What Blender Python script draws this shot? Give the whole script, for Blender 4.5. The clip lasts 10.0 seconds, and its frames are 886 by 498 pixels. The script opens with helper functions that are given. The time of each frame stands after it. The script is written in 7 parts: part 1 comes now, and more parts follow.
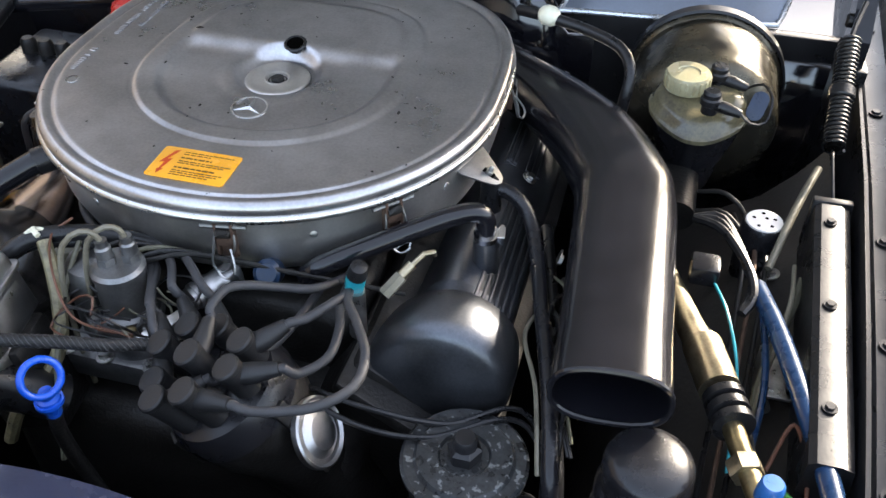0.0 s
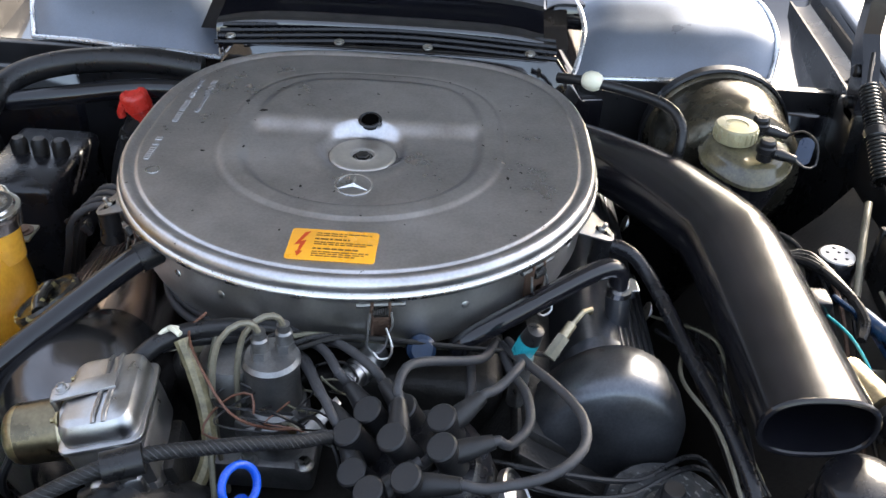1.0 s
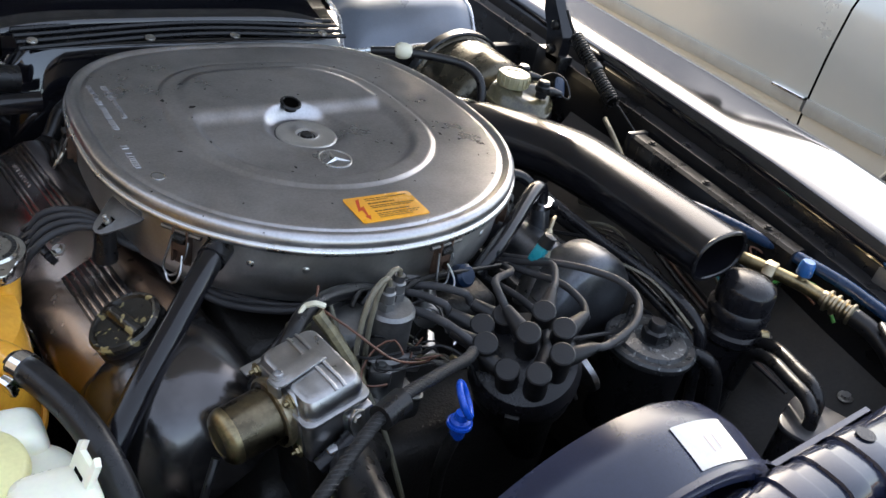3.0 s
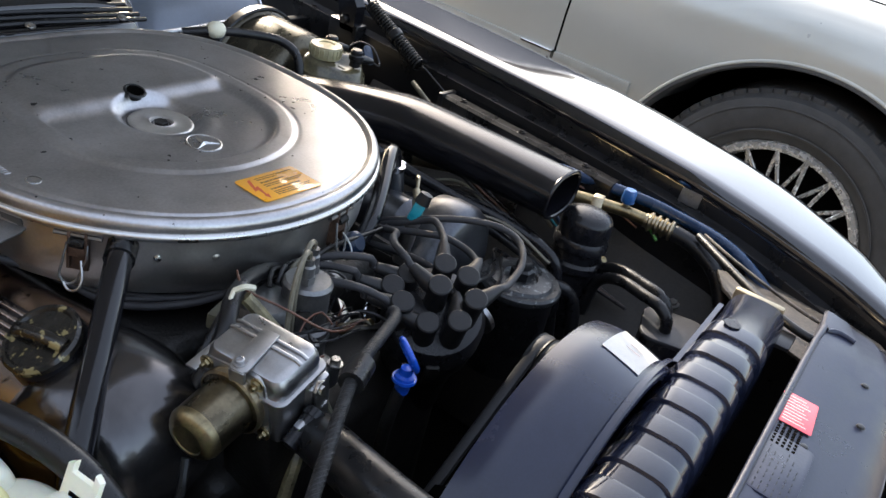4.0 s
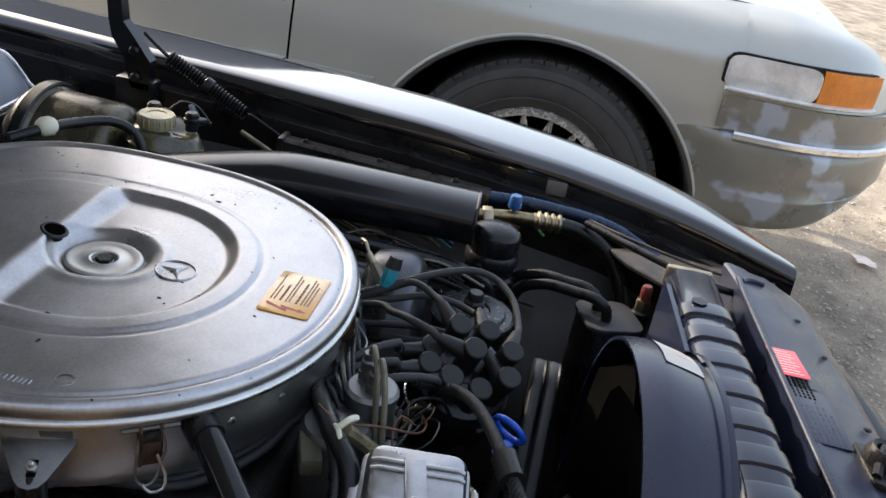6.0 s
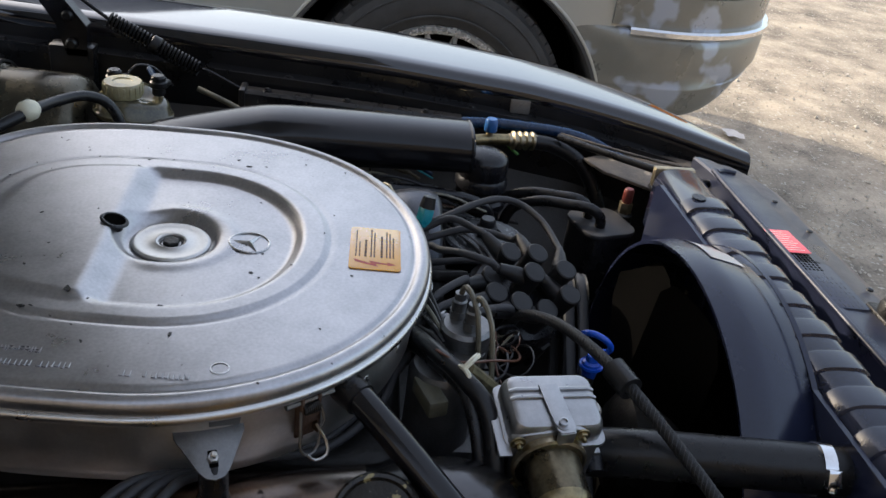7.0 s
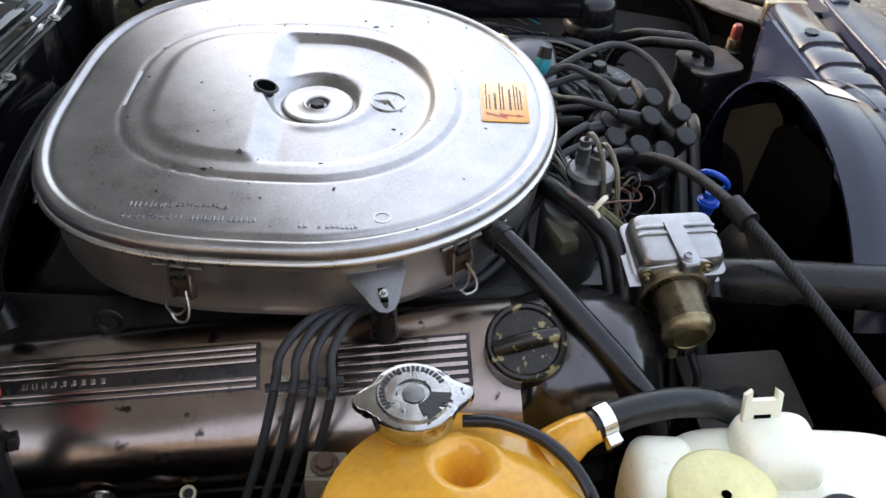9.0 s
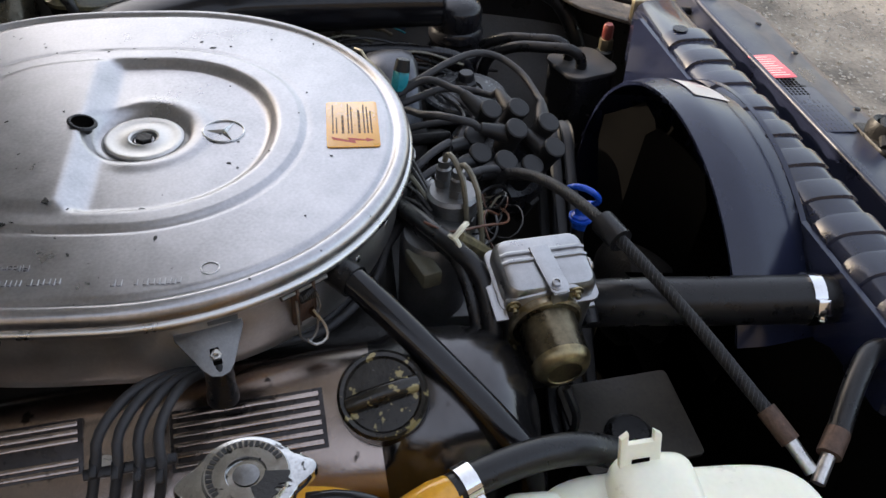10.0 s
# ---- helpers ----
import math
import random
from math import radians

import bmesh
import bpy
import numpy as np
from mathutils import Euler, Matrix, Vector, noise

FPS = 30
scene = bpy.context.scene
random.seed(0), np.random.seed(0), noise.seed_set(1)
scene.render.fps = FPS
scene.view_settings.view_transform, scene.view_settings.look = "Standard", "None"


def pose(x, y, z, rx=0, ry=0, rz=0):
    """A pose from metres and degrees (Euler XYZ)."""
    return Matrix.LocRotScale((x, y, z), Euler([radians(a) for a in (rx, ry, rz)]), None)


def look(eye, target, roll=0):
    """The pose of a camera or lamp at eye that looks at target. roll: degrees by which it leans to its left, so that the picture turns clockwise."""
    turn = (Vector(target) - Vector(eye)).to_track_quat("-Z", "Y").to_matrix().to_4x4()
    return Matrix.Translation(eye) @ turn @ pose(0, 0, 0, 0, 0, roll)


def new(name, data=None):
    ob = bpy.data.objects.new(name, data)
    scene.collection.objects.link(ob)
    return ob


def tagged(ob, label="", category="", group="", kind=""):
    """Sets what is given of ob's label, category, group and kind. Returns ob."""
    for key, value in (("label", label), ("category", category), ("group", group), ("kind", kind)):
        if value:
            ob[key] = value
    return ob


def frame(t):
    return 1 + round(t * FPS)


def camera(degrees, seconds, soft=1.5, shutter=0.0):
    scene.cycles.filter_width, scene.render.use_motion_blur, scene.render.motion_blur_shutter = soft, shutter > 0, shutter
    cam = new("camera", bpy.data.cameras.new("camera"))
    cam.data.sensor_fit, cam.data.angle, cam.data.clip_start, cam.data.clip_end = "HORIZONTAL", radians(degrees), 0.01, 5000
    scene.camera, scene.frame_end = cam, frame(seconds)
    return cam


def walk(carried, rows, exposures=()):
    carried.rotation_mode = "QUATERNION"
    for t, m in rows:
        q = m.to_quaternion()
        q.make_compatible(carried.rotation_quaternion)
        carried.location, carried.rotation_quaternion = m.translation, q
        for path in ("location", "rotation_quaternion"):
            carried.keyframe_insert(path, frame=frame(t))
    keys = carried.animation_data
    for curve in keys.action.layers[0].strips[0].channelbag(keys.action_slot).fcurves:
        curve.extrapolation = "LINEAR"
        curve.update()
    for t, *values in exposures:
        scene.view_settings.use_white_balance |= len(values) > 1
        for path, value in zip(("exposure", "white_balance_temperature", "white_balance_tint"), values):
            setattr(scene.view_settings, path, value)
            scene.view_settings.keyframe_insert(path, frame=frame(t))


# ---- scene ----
cam = camera(52.7, 10.0)
PATH = [
    (0, (0.417, -0.835, 1.343), (0.034, 0.634, 0.04), 0.4),
    (0.5, (0.285, -0.875, 1.331), (0.027, 0.693, 0.117), 1.1),
    (1, (0.118, -0.887, 1.313), (0.078, 0.754, 0.171), 3.0),
    (1.5, (-0.032, -0.961, 1.336), (0.225, 0.689, 0.235), 4.8),
    (2, (-0.179, -0.95, 1.326), (0.326, 0.635, 0.216), 6.0),
    (2.2, (-0.233, -0.922, 1.313), (0.359, 0.636, 0.208), 6.7),
    (3.3, (-0.576, -0.885, 1.306), (0.705, 0.276, 0.301), 14.9),
    (3.5, (-0.618, -0.871, 1.303), (0.763, 0.187, 0.316), 15.7),
    (4, (-0.651, -0.793, 1.271), (0.87, 0.085, 0.315), 14.7),
    (4.5, (-0.672, -0.696, 1.249), (0.939, 0.001, 0.29), 13.6),
    (5, (-0.738, -0.579, 1.263), (0.996, -0.167, 0.356), 14.8),
    (5.2, (-0.765, -0.526, 1.266), (1.015, -0.238, 0.402), 15.3),
    (6.3, (-0.748, -0.344, 1.271), (1.055, -0.244, 0.41), 9.3),
    (6.5, (-0.75, -0.292, 1.267), (1.043, -0.302, 0.381), 9.3),
    (7, (-0.783, -0.175, 1.274), (0.952, -0.382, 0.302), 8.2),
    (7.5, (-0.814, -0.123, 1.298), (0.929, -0.187, 0.321), 5.8),
    (8, (-0.83, -0.107, 1.303), (0.814, -0.051, 0.166), 3.9),
    (8.5, (-0.85, -0.1, 1.312), (0.675, -0.084, 0.017), 3.6),
    (9, (-0.842, -0.12, 1.321), (0.694, -0.163, 0.041), 3.0),
    (9.5, (-0.816, -0.154, 1.312), (0.74, -0.299, 0.063), 2.7),
    (10, (-0.761, -0.183, 1.295), (0.769, -0.414, 0.029), 3.4),
]
EXPOSURES = [(0.0, 2.46, 6500, 10), (2.0, 2.24, 6500, 10), (3.5, 1.88, 6500, 10), (5.0, 1.62, 6500, 10), (6.5, 1.2, 6500, 10), (7.0, 1.14, 6500, 10), (7.5, 1.26, 6650, 10), (8.0, 1.45, 6900, 10), (8.5, 1.95, 7000, 11), (9.0, 2.1, 7000, 11), (9.5, 1.97, 6900, 11), (10.0, 1.6, 6950, 12)]
walk(cam, [(t, look(eye, target, roll)) for t, eye, target, roll in PATH], EXPOSURES)

# ---- light ----
world = bpy.data.worlds.new("sky")
scene.world = world
world.use_nodes = True
_wn = world.node_tree
_sky = _wn.nodes.new("ShaderNodeTexSky")
_sky.sky_type = "NISHITA"
_sky.sun_disc = False
SUN_DIR = Vector((0.55, 0.76, 0.47)).normalized()
_sky.sun_elevation = math.asin(SUN_DIR.z)
_sky.sun_rotation = math.atan2(SUN_DIR.x, SUN_DIR.y)
_sky.dust_density = 3.0
_bg = _wn.nodes["Background"]
_bg.inputs["Strength"].default_value = 0.15
_haze = _wn.nodes.new("ShaderNodeMix")
_haze.data_type = "RGBA"
_haze.inputs["Factor"].default_value = 0.13
_haze.inputs["B"].default_value = (9.0, 8.8, 8.6, 1)
_wn.links.new(_sky.outputs[0], _haze.inputs["A"])
_wn.links.new(_haze.outputs["Result"], _bg.inputs[0])
_sun = new("sun", bpy.data.lights.new("sun", "SUN"))
_sun.data.energy = 2.5
_sun.data.angle = radians(0.6)
_sun.data.color = (1.0, 0.89, 0.74)
_sun.matrix_world = look(SUN_DIR * 20, (0, 0, 0))

# ---- materials ----
def material(name, color, rough=0.5, metal=0.0, vary=0.25, scale=40.0, fine=400.0, bump=0.15, tint=None, coat=0.0, spec=0.5, rough_vary=0.12, spots=None, spot_scale=60.0, spot_at=0.68, transmission=0.0, sub=0.0):
    """Two scales of variation in colour and gloss, fine relief, optional spots of dirt or wear."""
    m = bpy.data.materials.new(name)
    m.use_nodes = True
    nt = m.node_tree
    N, L = nt.nodes, nt.links
    b = N["Principled BSDF"]
    tc = N.new("ShaderNodeTexCoord")
    n1 = N.new("ShaderNodeTexNoise"); n1.inputs["Scale"].default_value = scale; n1.inputs["Detail"].default_value = 6; n1.inputs["Roughness"].default_value = 0.65
    n2 = N.new("ShaderNodeTexNoise"); n2.inputs["Scale"].default_value = fine; n2.inputs["Detail"].default_value = 3
    L.new(tc.outputs["Object"], n1.inputs["Vector"]); L.new(tc.outputs["Object"], n2.inputs["Vector"])
    add = N.new("ShaderNodeMath"); add.operation = "MULTIPLY_ADD"; add.inputs[1].default_value = 0.3
    L.new(n2.outputs["Fac"], add.inputs[0]); L.new(n1.outputs["Fac"], add.inputs[2])
    ramp = N.new("ShaderNodeValToRGB")
    dark = tuple(c * (1 - vary) for c in (tint or color)); light = tuple(min(1, c * (1 + vary)) for c in color)
    ramp.color_ramp.elements[0].position, ramp.color_ramp.elements[1].position = 0.45, 0.85
    ramp.color_ramp.elements[0].color, ramp.color_ramp.elements[1].color = (*dark, 1), (*light, 1)
    L.new(add.outputs[0], ramp.inputs[0])
    out = ramp.outputs[0]
    if spots:
        n3 = N.new("ShaderNodeTexNoise"); n3.inputs["Scale"].default_value = spot_scale; n3.inputs["Detail"].default_value = 3
        L.new(tc.outputs["Object"], n3.inputs["Vector"])
        r3 = N.new("ShaderNodeValToRGB"); r3.color_ramp.elements[0].position, r3.color_ramp.elements[1].position = spot_at, spot_at + 0.05
        L.new(n3.outputs["Fac"], r3.inputs[0])
        mix = N.new("ShaderNodeMix"); mix.data_type = "RGBA"
        L.new(r3.outputs[0], mix.inputs["Factor"]); L.new(out, mix.inputs["A"]); mix.inputs["B"].default_value = (*spots, 1)
        out = mix.outputs["Result"]
    L.new(out, b.inputs["Base Color"])
    mr = N.new("ShaderNodeMapRange"); mr.inputs["From Min"].default_value = 0.3; mr.inputs["From Max"].default_value = 0.8
    mr.inputs["To Min"].default_value = max(0.02, rough - rough_vary); mr.inputs["To Max"].default_value = min(1, rough + rough_vary)
    L.new(n1.outputs["Fac"], mr.inputs["Value"]); L.new(mr.outputs[0], b.inputs["Roughness"])
    b.inputs["Metallic"].default_value = metal
    b.inputs["Specular IOR Level"].default_value = spec
    b.inputs["Coat Weight"].default_value = coat
    b.inputs["Coat Roughness"].default_value = 0.06
    b.inputs["Transmission Weight"].default_value = transmission
    if sub:
        b.inputs["Subsurface Weight"].default_value = sub
        b.inputs["Subsurface Radius"].default_value = (0.03, 0.02, 0.01)
    if bump:
        bp = N.new("ShaderNodeBump"); bp.inputs["Strength"].default_value = bump; bp.inputs["Distance"].default_value = 0.002
        L.new(n2.outputs["Fac"], bp.inputs["Height"]); L.new(bp.outputs[0], b.inputs["Normal"])
    return m

ALU_LID = material("lid_aluminium", (0.445, 0.44, 0.45), 0.36, 0.96, 0.26, 9, 300, 0.03, rough_vary=0.11, spots=(0.05, 0.045, 0.04), spot_scale=120, spot_at=0.732)
ALU_PAN = material("pan_aluminium", (0.64, 0.63, 0.61), 0.46, 1.0, 0.14, 14, 300, 0.04)
ALU_BEAD = material("bright_aluminium", (0.62, 0.62, 0.61), 0.32, 1.0, 0.1, 30, 300, 0.03)
ALU_CAST = material("cast_aluminium", (0.41, 0.41, 0.415), 0.38, 1.0, 0.14, 60, 700, 0.07)
VC_BROWN = material("oily_cast_aluminium", (0.42, 0.355, 0.318), 0.24, 1.0, 0.16, 5, 350, 0.05, tint=(0.32, 0.25, 0.22), rough_vary=0.07, spots=(0.06, 0.05, 0.045), spot_scale=45, spot_at=0.66)
VC_NOSE = material("dark_nose_casting", (0.105, 0.10, 0.10), 0.22, 0.9, 0.3, 12, 350, 0.05, spots=(0.04, 0.036, 0.034), spot_scale=30, spot_at=0.66)
VC_PANEL = material("dark_rib_panel", (0.045, 0.040, 0.040), 0.30, 0.6, 0.4, 20, 350, 0.05)
VC_GREY = material("grey_cast_aluminium", (0.105, 0.11, 0.122), 0.38, 0.9, 0.3, 14, 350, 0.08, spots=(0.05, 0.05, 0.05), spot_scale=40, spot_at=0.70)
ZINC_GOLD = material("yellow_zinc", (0.34, 0.28, 0.155), 0.40, 1.0, 0.22, 45, 300, 0.02, tint=(0.21, 0.175, 0.11))
CAN_BRONZE = material("bronzed_can", (0.155, 0.130, 0.085), 0.32, 1.0, 0.25, 45, 300, 0.02, tint=(0.10, 0.085, 0.06))
STEEL = material("plain_steel", (0.55, 0.54, 0.52), 0.35, 1.0, 0.25, 60, 400, 0.1, spots=(0.2, 0.12, 0.07), spot_at=0.72)
CHROME = material("chrome", (0.82, 0.82, 0.82), 0.10, 1.0, 0.08, 60, 400, 0.02)
BRASS = material("brass", (0.42, 0.36, 0.25), 0.42, 1.0, 0.25, 50, 400, 0.06)
BLACK_PLASTIC = material("black_plastic", (0.010, 0.010, 0.012), 0.30, 0, 0.3, 25, 500, 0.06, spec=0.38, spots=(0.05, 0.05, 0.05), spot_scale=130, spot_at=0.77)
DUCT_PLASTIC = material("duct_plastic", (0.007, 0.007, 0.009), 0.19, 0, 0.3, 20, 400, 0.012, spec=0.42, rough_vary=0.03, spots=(0.10, 0.10, 0.10), spot_scale=90, spot_at=0.79)
RUBBER = material("black_rubber", (0.010, 0.010, 0.011), 0.34, 0, 0.35, 60, 600, 0.10, spec=0.38)
HOSE = material("painted_pipe", (0.007, 0.007, 0.009), 0.17, 0, 0.3, 30, 500, 0.02, spec=0.45, rough_vary=0.04)
BELT = material("belt_rubber", (0.020, 0.020, 0.022), 0.5, 0, 0.25, 60, 500, 0.1, spec=0.45)
BRAID = material("cloth_hose", (0.010, 0.010, 0.010), 0.42, 0, 0.5, 300, 900, 0.5, spec=0.3)
LEAD = material("ignition_lead_rubber", (0.034, 0.034, 0.037), 0.58, 0, 0.25, 50, 500, 0.12, spec=0.4)
BOOT = material("boot_rubber", (0.012, 0.012, 0.013), 0.48, 0, 0.25, 50, 500, 0.12, spec=0.4)
GREASE = material("greasy_block", (0.014, 0.013, 0.012), 0.46, 0.2, 0.5, 30, 250, 0.4, spec=0.38)
BODY_BLACK = material("black_car_paint", (0.006, 0.006, 0.008), 0.07, 0, 0.2, 8, 300, 0.004, coat=1.0, rough_vary=0.03)
BAY_BLACK = material("bay_black_paint", (0.009, 0.009, 0.010), 0.33, 0, 0.4, 14, 250, 0.05, spec=0.38, spots=(0.04, 0.036, 0.032), spot_scale=50, spot_at=0.71)
# blue in the panel and shroud base colours stands in for reflected sky
PANEL_BLACK = material("dusty_front_panel", (0.017, 0.021, 0.042), 0.36, 0, 0.3, 16, 300, 0.04, spec=0.42, spots=(0.08, 0.085, 0.09), spot_scale=70, spot_at=0.735)
SHROUD = material("shroud_plastic", (0.014, 0.018, 0.040), 0.25, 0, 0.2, 8, 400, 0.02, spec=0.55)
COWL_SILVER = material("silver_cowl", (0.145, 0.165, 0.20), 0.38, 0.3, 0.12, 8, 300, 0.02, spots=(0.06, 0.06, 0.06), spot_scale=45, spot_at=0.74)
# lighter silver than the covers, for their rolled rims
COWL_RIM = material("bright_cowl_rim", (0.55, 0.57, 0.60), 0.30, 0.8, 0.2, 30, 300, 0.04)
YELLOW_TANK = material("aged_yellow_plastic", (0.86, 0.45, 0.05), 0.24, 0, 0.12, 8, 200, 0.02, tint=(0.76, 0.35, 0.03), coat=0.4, sub=0.15)
WHITE_TANK = material("milky_plastic", (0.86, 0.85, 0.70), 0.32, 0, 0.06, 10, 200, 0.02, sub=0.25)
RESERVOIR = material("aged_clear_plastic", (0.125, 0.110, 0.060), 0.16, 0, 0.3, 30, 300, 0.03, tint=(0.07, 0.062, 0.045))
CREAM = material("cream_plastic", (0.34, 0.31, 0.19), 0.30, 0, 0.2, 25, 300, 0.04, sub=0.15)
YELLOWISH = material("yellowed_cap", (0.72, 0.68, 0.34), 0.4, 0, 0.12, 25, 300, 0.05, sub=0.1)
BLUE = material("blue_plastic", (0.008, 0.075, 0.50), 0.28, 0, 0.12, 40, 300, 0.03)
BLUE_TUBE = material("blue_tube", (0.008, 0.028, 0.075), 0.3, 0, 0.2, 30, 300, 0.03)
RED = material("red_plastic", (0.50, 0.03, 0.02), 0.32, 0, 0.25, 40, 300, 0.06)
TEAL = material("teal_plastic", (0.015, 0.27, 0.33), 0.35, 0, 0.15, 40, 300, 0.05)
ORANGE = material("orange_label", (0.85, 0.38, 0.015), 0.34, 0, 0.06, 30, 300, 0.01, coat=1.0)
PRINT_RED = material("red_print", (0.50, 0.05, 0.01), 0.4, 0, 0.1, 30, 300, 0)
PRINT_DARK = material("dark_print", (0.10, 0.045, 0.008), 0.5, 0, 0.1, 30, 300, 0)
LABEL_WHITE = material("white_label", (0.58, 0.56, 0.53), 0.45, 0, 0.1, 30, 300, 0.02)
LABEL_RED = material("pink_red_label", (0.70, 0.10, 0.13), 0.4, 0, 0.15, 60, 300, 0.02)
PRINT_PALE = material("pale_print", (0.75, 0.60, 0.58), 0.5, 0, 0.1, 30, 300, 0)
TIE = material("nylon_tie", (0.72, 0.70, 0.55), 0.4, 0, 0.1, 40, 300, 0.02)
OLIVE = material("olive_hose", (0.10, 0.095, 0.065), 0.5, 0, 0.3, 60, 400, 0.1)
OLIVE_HOSE = material("aged_olive_sleeve", (0.22, 0.19, 0.105), 0.38, 0.1, 0.3, 60, 400, 0.1, tint=(0.09, 0.08, 0.05))
KHAKI = material("khaki_line", (0.17, 0.155, 0.115), 0.45, 0.2, 0.25, 60, 400, 0.08)
COPPER = material("copper_wire", (0.11, 0.045, 0.025), 0.4, 0, 0.25, 60, 400, 0.1)
GREEN_WIRE = material("green_wire", (0.10, 0.35, 0.08), 0.4, 0, 0.2, 60, 400, 0.05)
CAST_DARK = material("dull_dark_casting", (0.20, 0.20, 0.20), 0.45, 0.9, 0.25, 40, 500, 0.10)
GRIME = material("grimy_plate", (0.034, 0.029, 0.022), 0.55, 0.3, 0.4, 30, 250, 0.2)
NAVY = material("navy_plastic", (0.006, 0.018, 0.045), 0.35, 0, 0.2, 40, 300, 0.05)
BLUE_CAP = material("faded_blue_cap", (0.02, 0.10, 0.30), 0.35, 0, 0.2, 60, 300, 0.05)
DULL_TOP = material("dull_grey_top", (0.045, 0.045, 0.048), 0.45, 0.3, 0.2, 25, 300, 0.05)
RUST = material("rusty_steel", (0.10, 0.062, 0.045), 0.6, 0.5, 0.4, 90, 400, 0.3)
WORN_CAP = material("oily_filler_cap", (0.022, 0.020, 0.017), 0.20, 0.2, 0.4, 60, 400, 0.10, spots=(0.30, 0.25, 0.12), spot_scale=95, spot_at=0.585)
CAP_METAL = material("dulled_chrome", (0.50, 0.50, 0.49), 0.20, 1.0, 0.25, 60, 400, 0.05, spots=(0.05, 0.05, 0.05), spot_scale=140, spot_at=0.64)
CAP_BLACK = material("flaking_black_paint", (0.02, 0.02, 0.02), 0.4, 0, 0.3, 80, 400, 0.2)
PS_LID = material("scuffed_lid", (0.040, 0.042, 0.044), 0.34, 0.4, 0.5, 60, 400, 0.1, spots=(0.20, 0.21, 0.21), spot_scale=150, spot_at=0.60)
SILVER_CAR = material("silver_beige_paint", (0.52, 0.515, 0.465), 0.30, 0.4, 0.03, 3, 600, 0.0, coat=0.15, rough_vary=0.03)
BUMPER_CHIP = material("chipped_bumper_paint", (0.25, 0.24, 0.205), 0.34, 0.35, 0.1, 6, 300, 0.02, coat=0.3, spots=(0.42, 0.45, 0.51), spot_scale=6.5, spot_at=0.565)
TRIM_GREY = material("grey_trim", (0.36, 0.35, 0.31), 0.4, 0.2, 0.1, 20, 300, 0.03)
TYRE = material("tyre_rubber", (0.050, 0.048, 0.046), 0.65, 0, 0.3, 20, 300, 0.25)
WIRE = material("worn_chrome_wire", (0.74, 0.72, 0.68), 0.28, 0.7, 0.2, 40, 300, 0.05)
AMBER = material("amber_lens", (0.85, 0.27, 0.04), 0.2, 0, 0.15, 25, 200, 0.1)
LENS = material("hazed_lens", (0.88, 0.88, 0.86), 0.16, 0.35, 0.25, 22, 200, 0.12)
BOOSTER_GOLD = material("dulled_zinc_shell", (0.10, 0.09, 0.065), 0.28, 0.75, 0.3, 20, 300, 0.04, tint=(0.05, 0.045, 0.036))
TANK_GLOSS = material("glossy_tank_plastic", (0.012, 0.015, 0.030), 0.17, 0, 0.3, 12, 300, 0.03, spec=0.6, spots=(0.05, 0.055, 0.065), spot_scale=60, spot_at=0.74)
DARK_GLASS = material("dark_window", (0.015, 0.017, 0.018), 0.06, 0, 0.1, 10, 300, 0, coat=0.5, rough_vary=0.02)
# near-black colour that stands in for shade in holes, gaps and deep voids
DARK = material("shade_black", (0.0022, 0.002, 0.0018), 0.95, 0, 0.3, 20, 300, 0.05, spec=0.03)
# lining made pale so the air cleaner lid reflects more light
INSULATION = material("hood_insulation", (0.33, 0.32, 0.30), 0.9, 0, 0.4, 25, 200, 1.0)
DIRT = material("dirt_ground", (0.36, 0.305, 0.235), 0.9, 0, 0.4, 3.5, 90, 0.9, tint=(0.19, 0.162, 0.125), spots=(0.50, 0.46, 0.39), spot_scale=45, spot_at=0.63)
PEBBLE = material("pebble", (0.50, 0.45, 0.38), 0.85, 0, 0.3, 30, 200, 0.5)
PAPER = material("pale_litter", (0.75, 0.70, 0.66), 0.8, 0, 0.1, 30, 200, 0.2)

# ---- building helpers ----
def thing(name, label, category, at=(0, 0, 0), group="", kind=""):
    ob = new(name)
    ob.empty_display_size = 0.02
    ob.location = at
    bpy.context.view_layer.update()
    return tagged(ob, label, category, group, kind)

def link(ob, parent):
    if parent is not None:
        ob.parent = parent
        ob.matrix_parent_inverse = parent.matrix_world.inverted()
    return ob

def mesh_of(verts, faces, mat, smooth=True, angle=38, m=None):
    me = bpy.data.meshes.new("mesh")
    if m is not None:
        verts = [m @ Vector(v) for v in verts]
    me.from_pydata([tuple(v) for v in verts], [], faces)
    bm = bmesh.new(); bm.from_mesh(me)
    bmesh.ops.recalc_face_normals(bm, faces=bm.faces)
    bm.to_mesh(me); bm.free()
    me.materials.append(mat)
    if smooth:
        me.polygons.foreach_set("use_smooth", [True] * len(me.polygons))
        me.set_sharp_from_angle(angle=radians(angle))
    return me

def part(name, geo, mat, parent=None, label="", m=None, smooth=True, angle=38):
    """One mesh object from (verts, faces), under a thing or a part."""
    ob = new(name, mesh_of(geo[0], geo[1], mat, smooth, angle, m))
    link(ob, parent)
    if label:
        ob["label"] = label
    return ob

def join(*geos):
    V, F = [], []
    for v, f in geos:
        o = len(V)
        V += [tuple(p) for p in v]
        F += [tuple(i + o for i in q) for q in f]
    return V, F

def moved(geo, m):
    return [tuple(m @ Vector(v)) for v in geo[0]], geo[1]

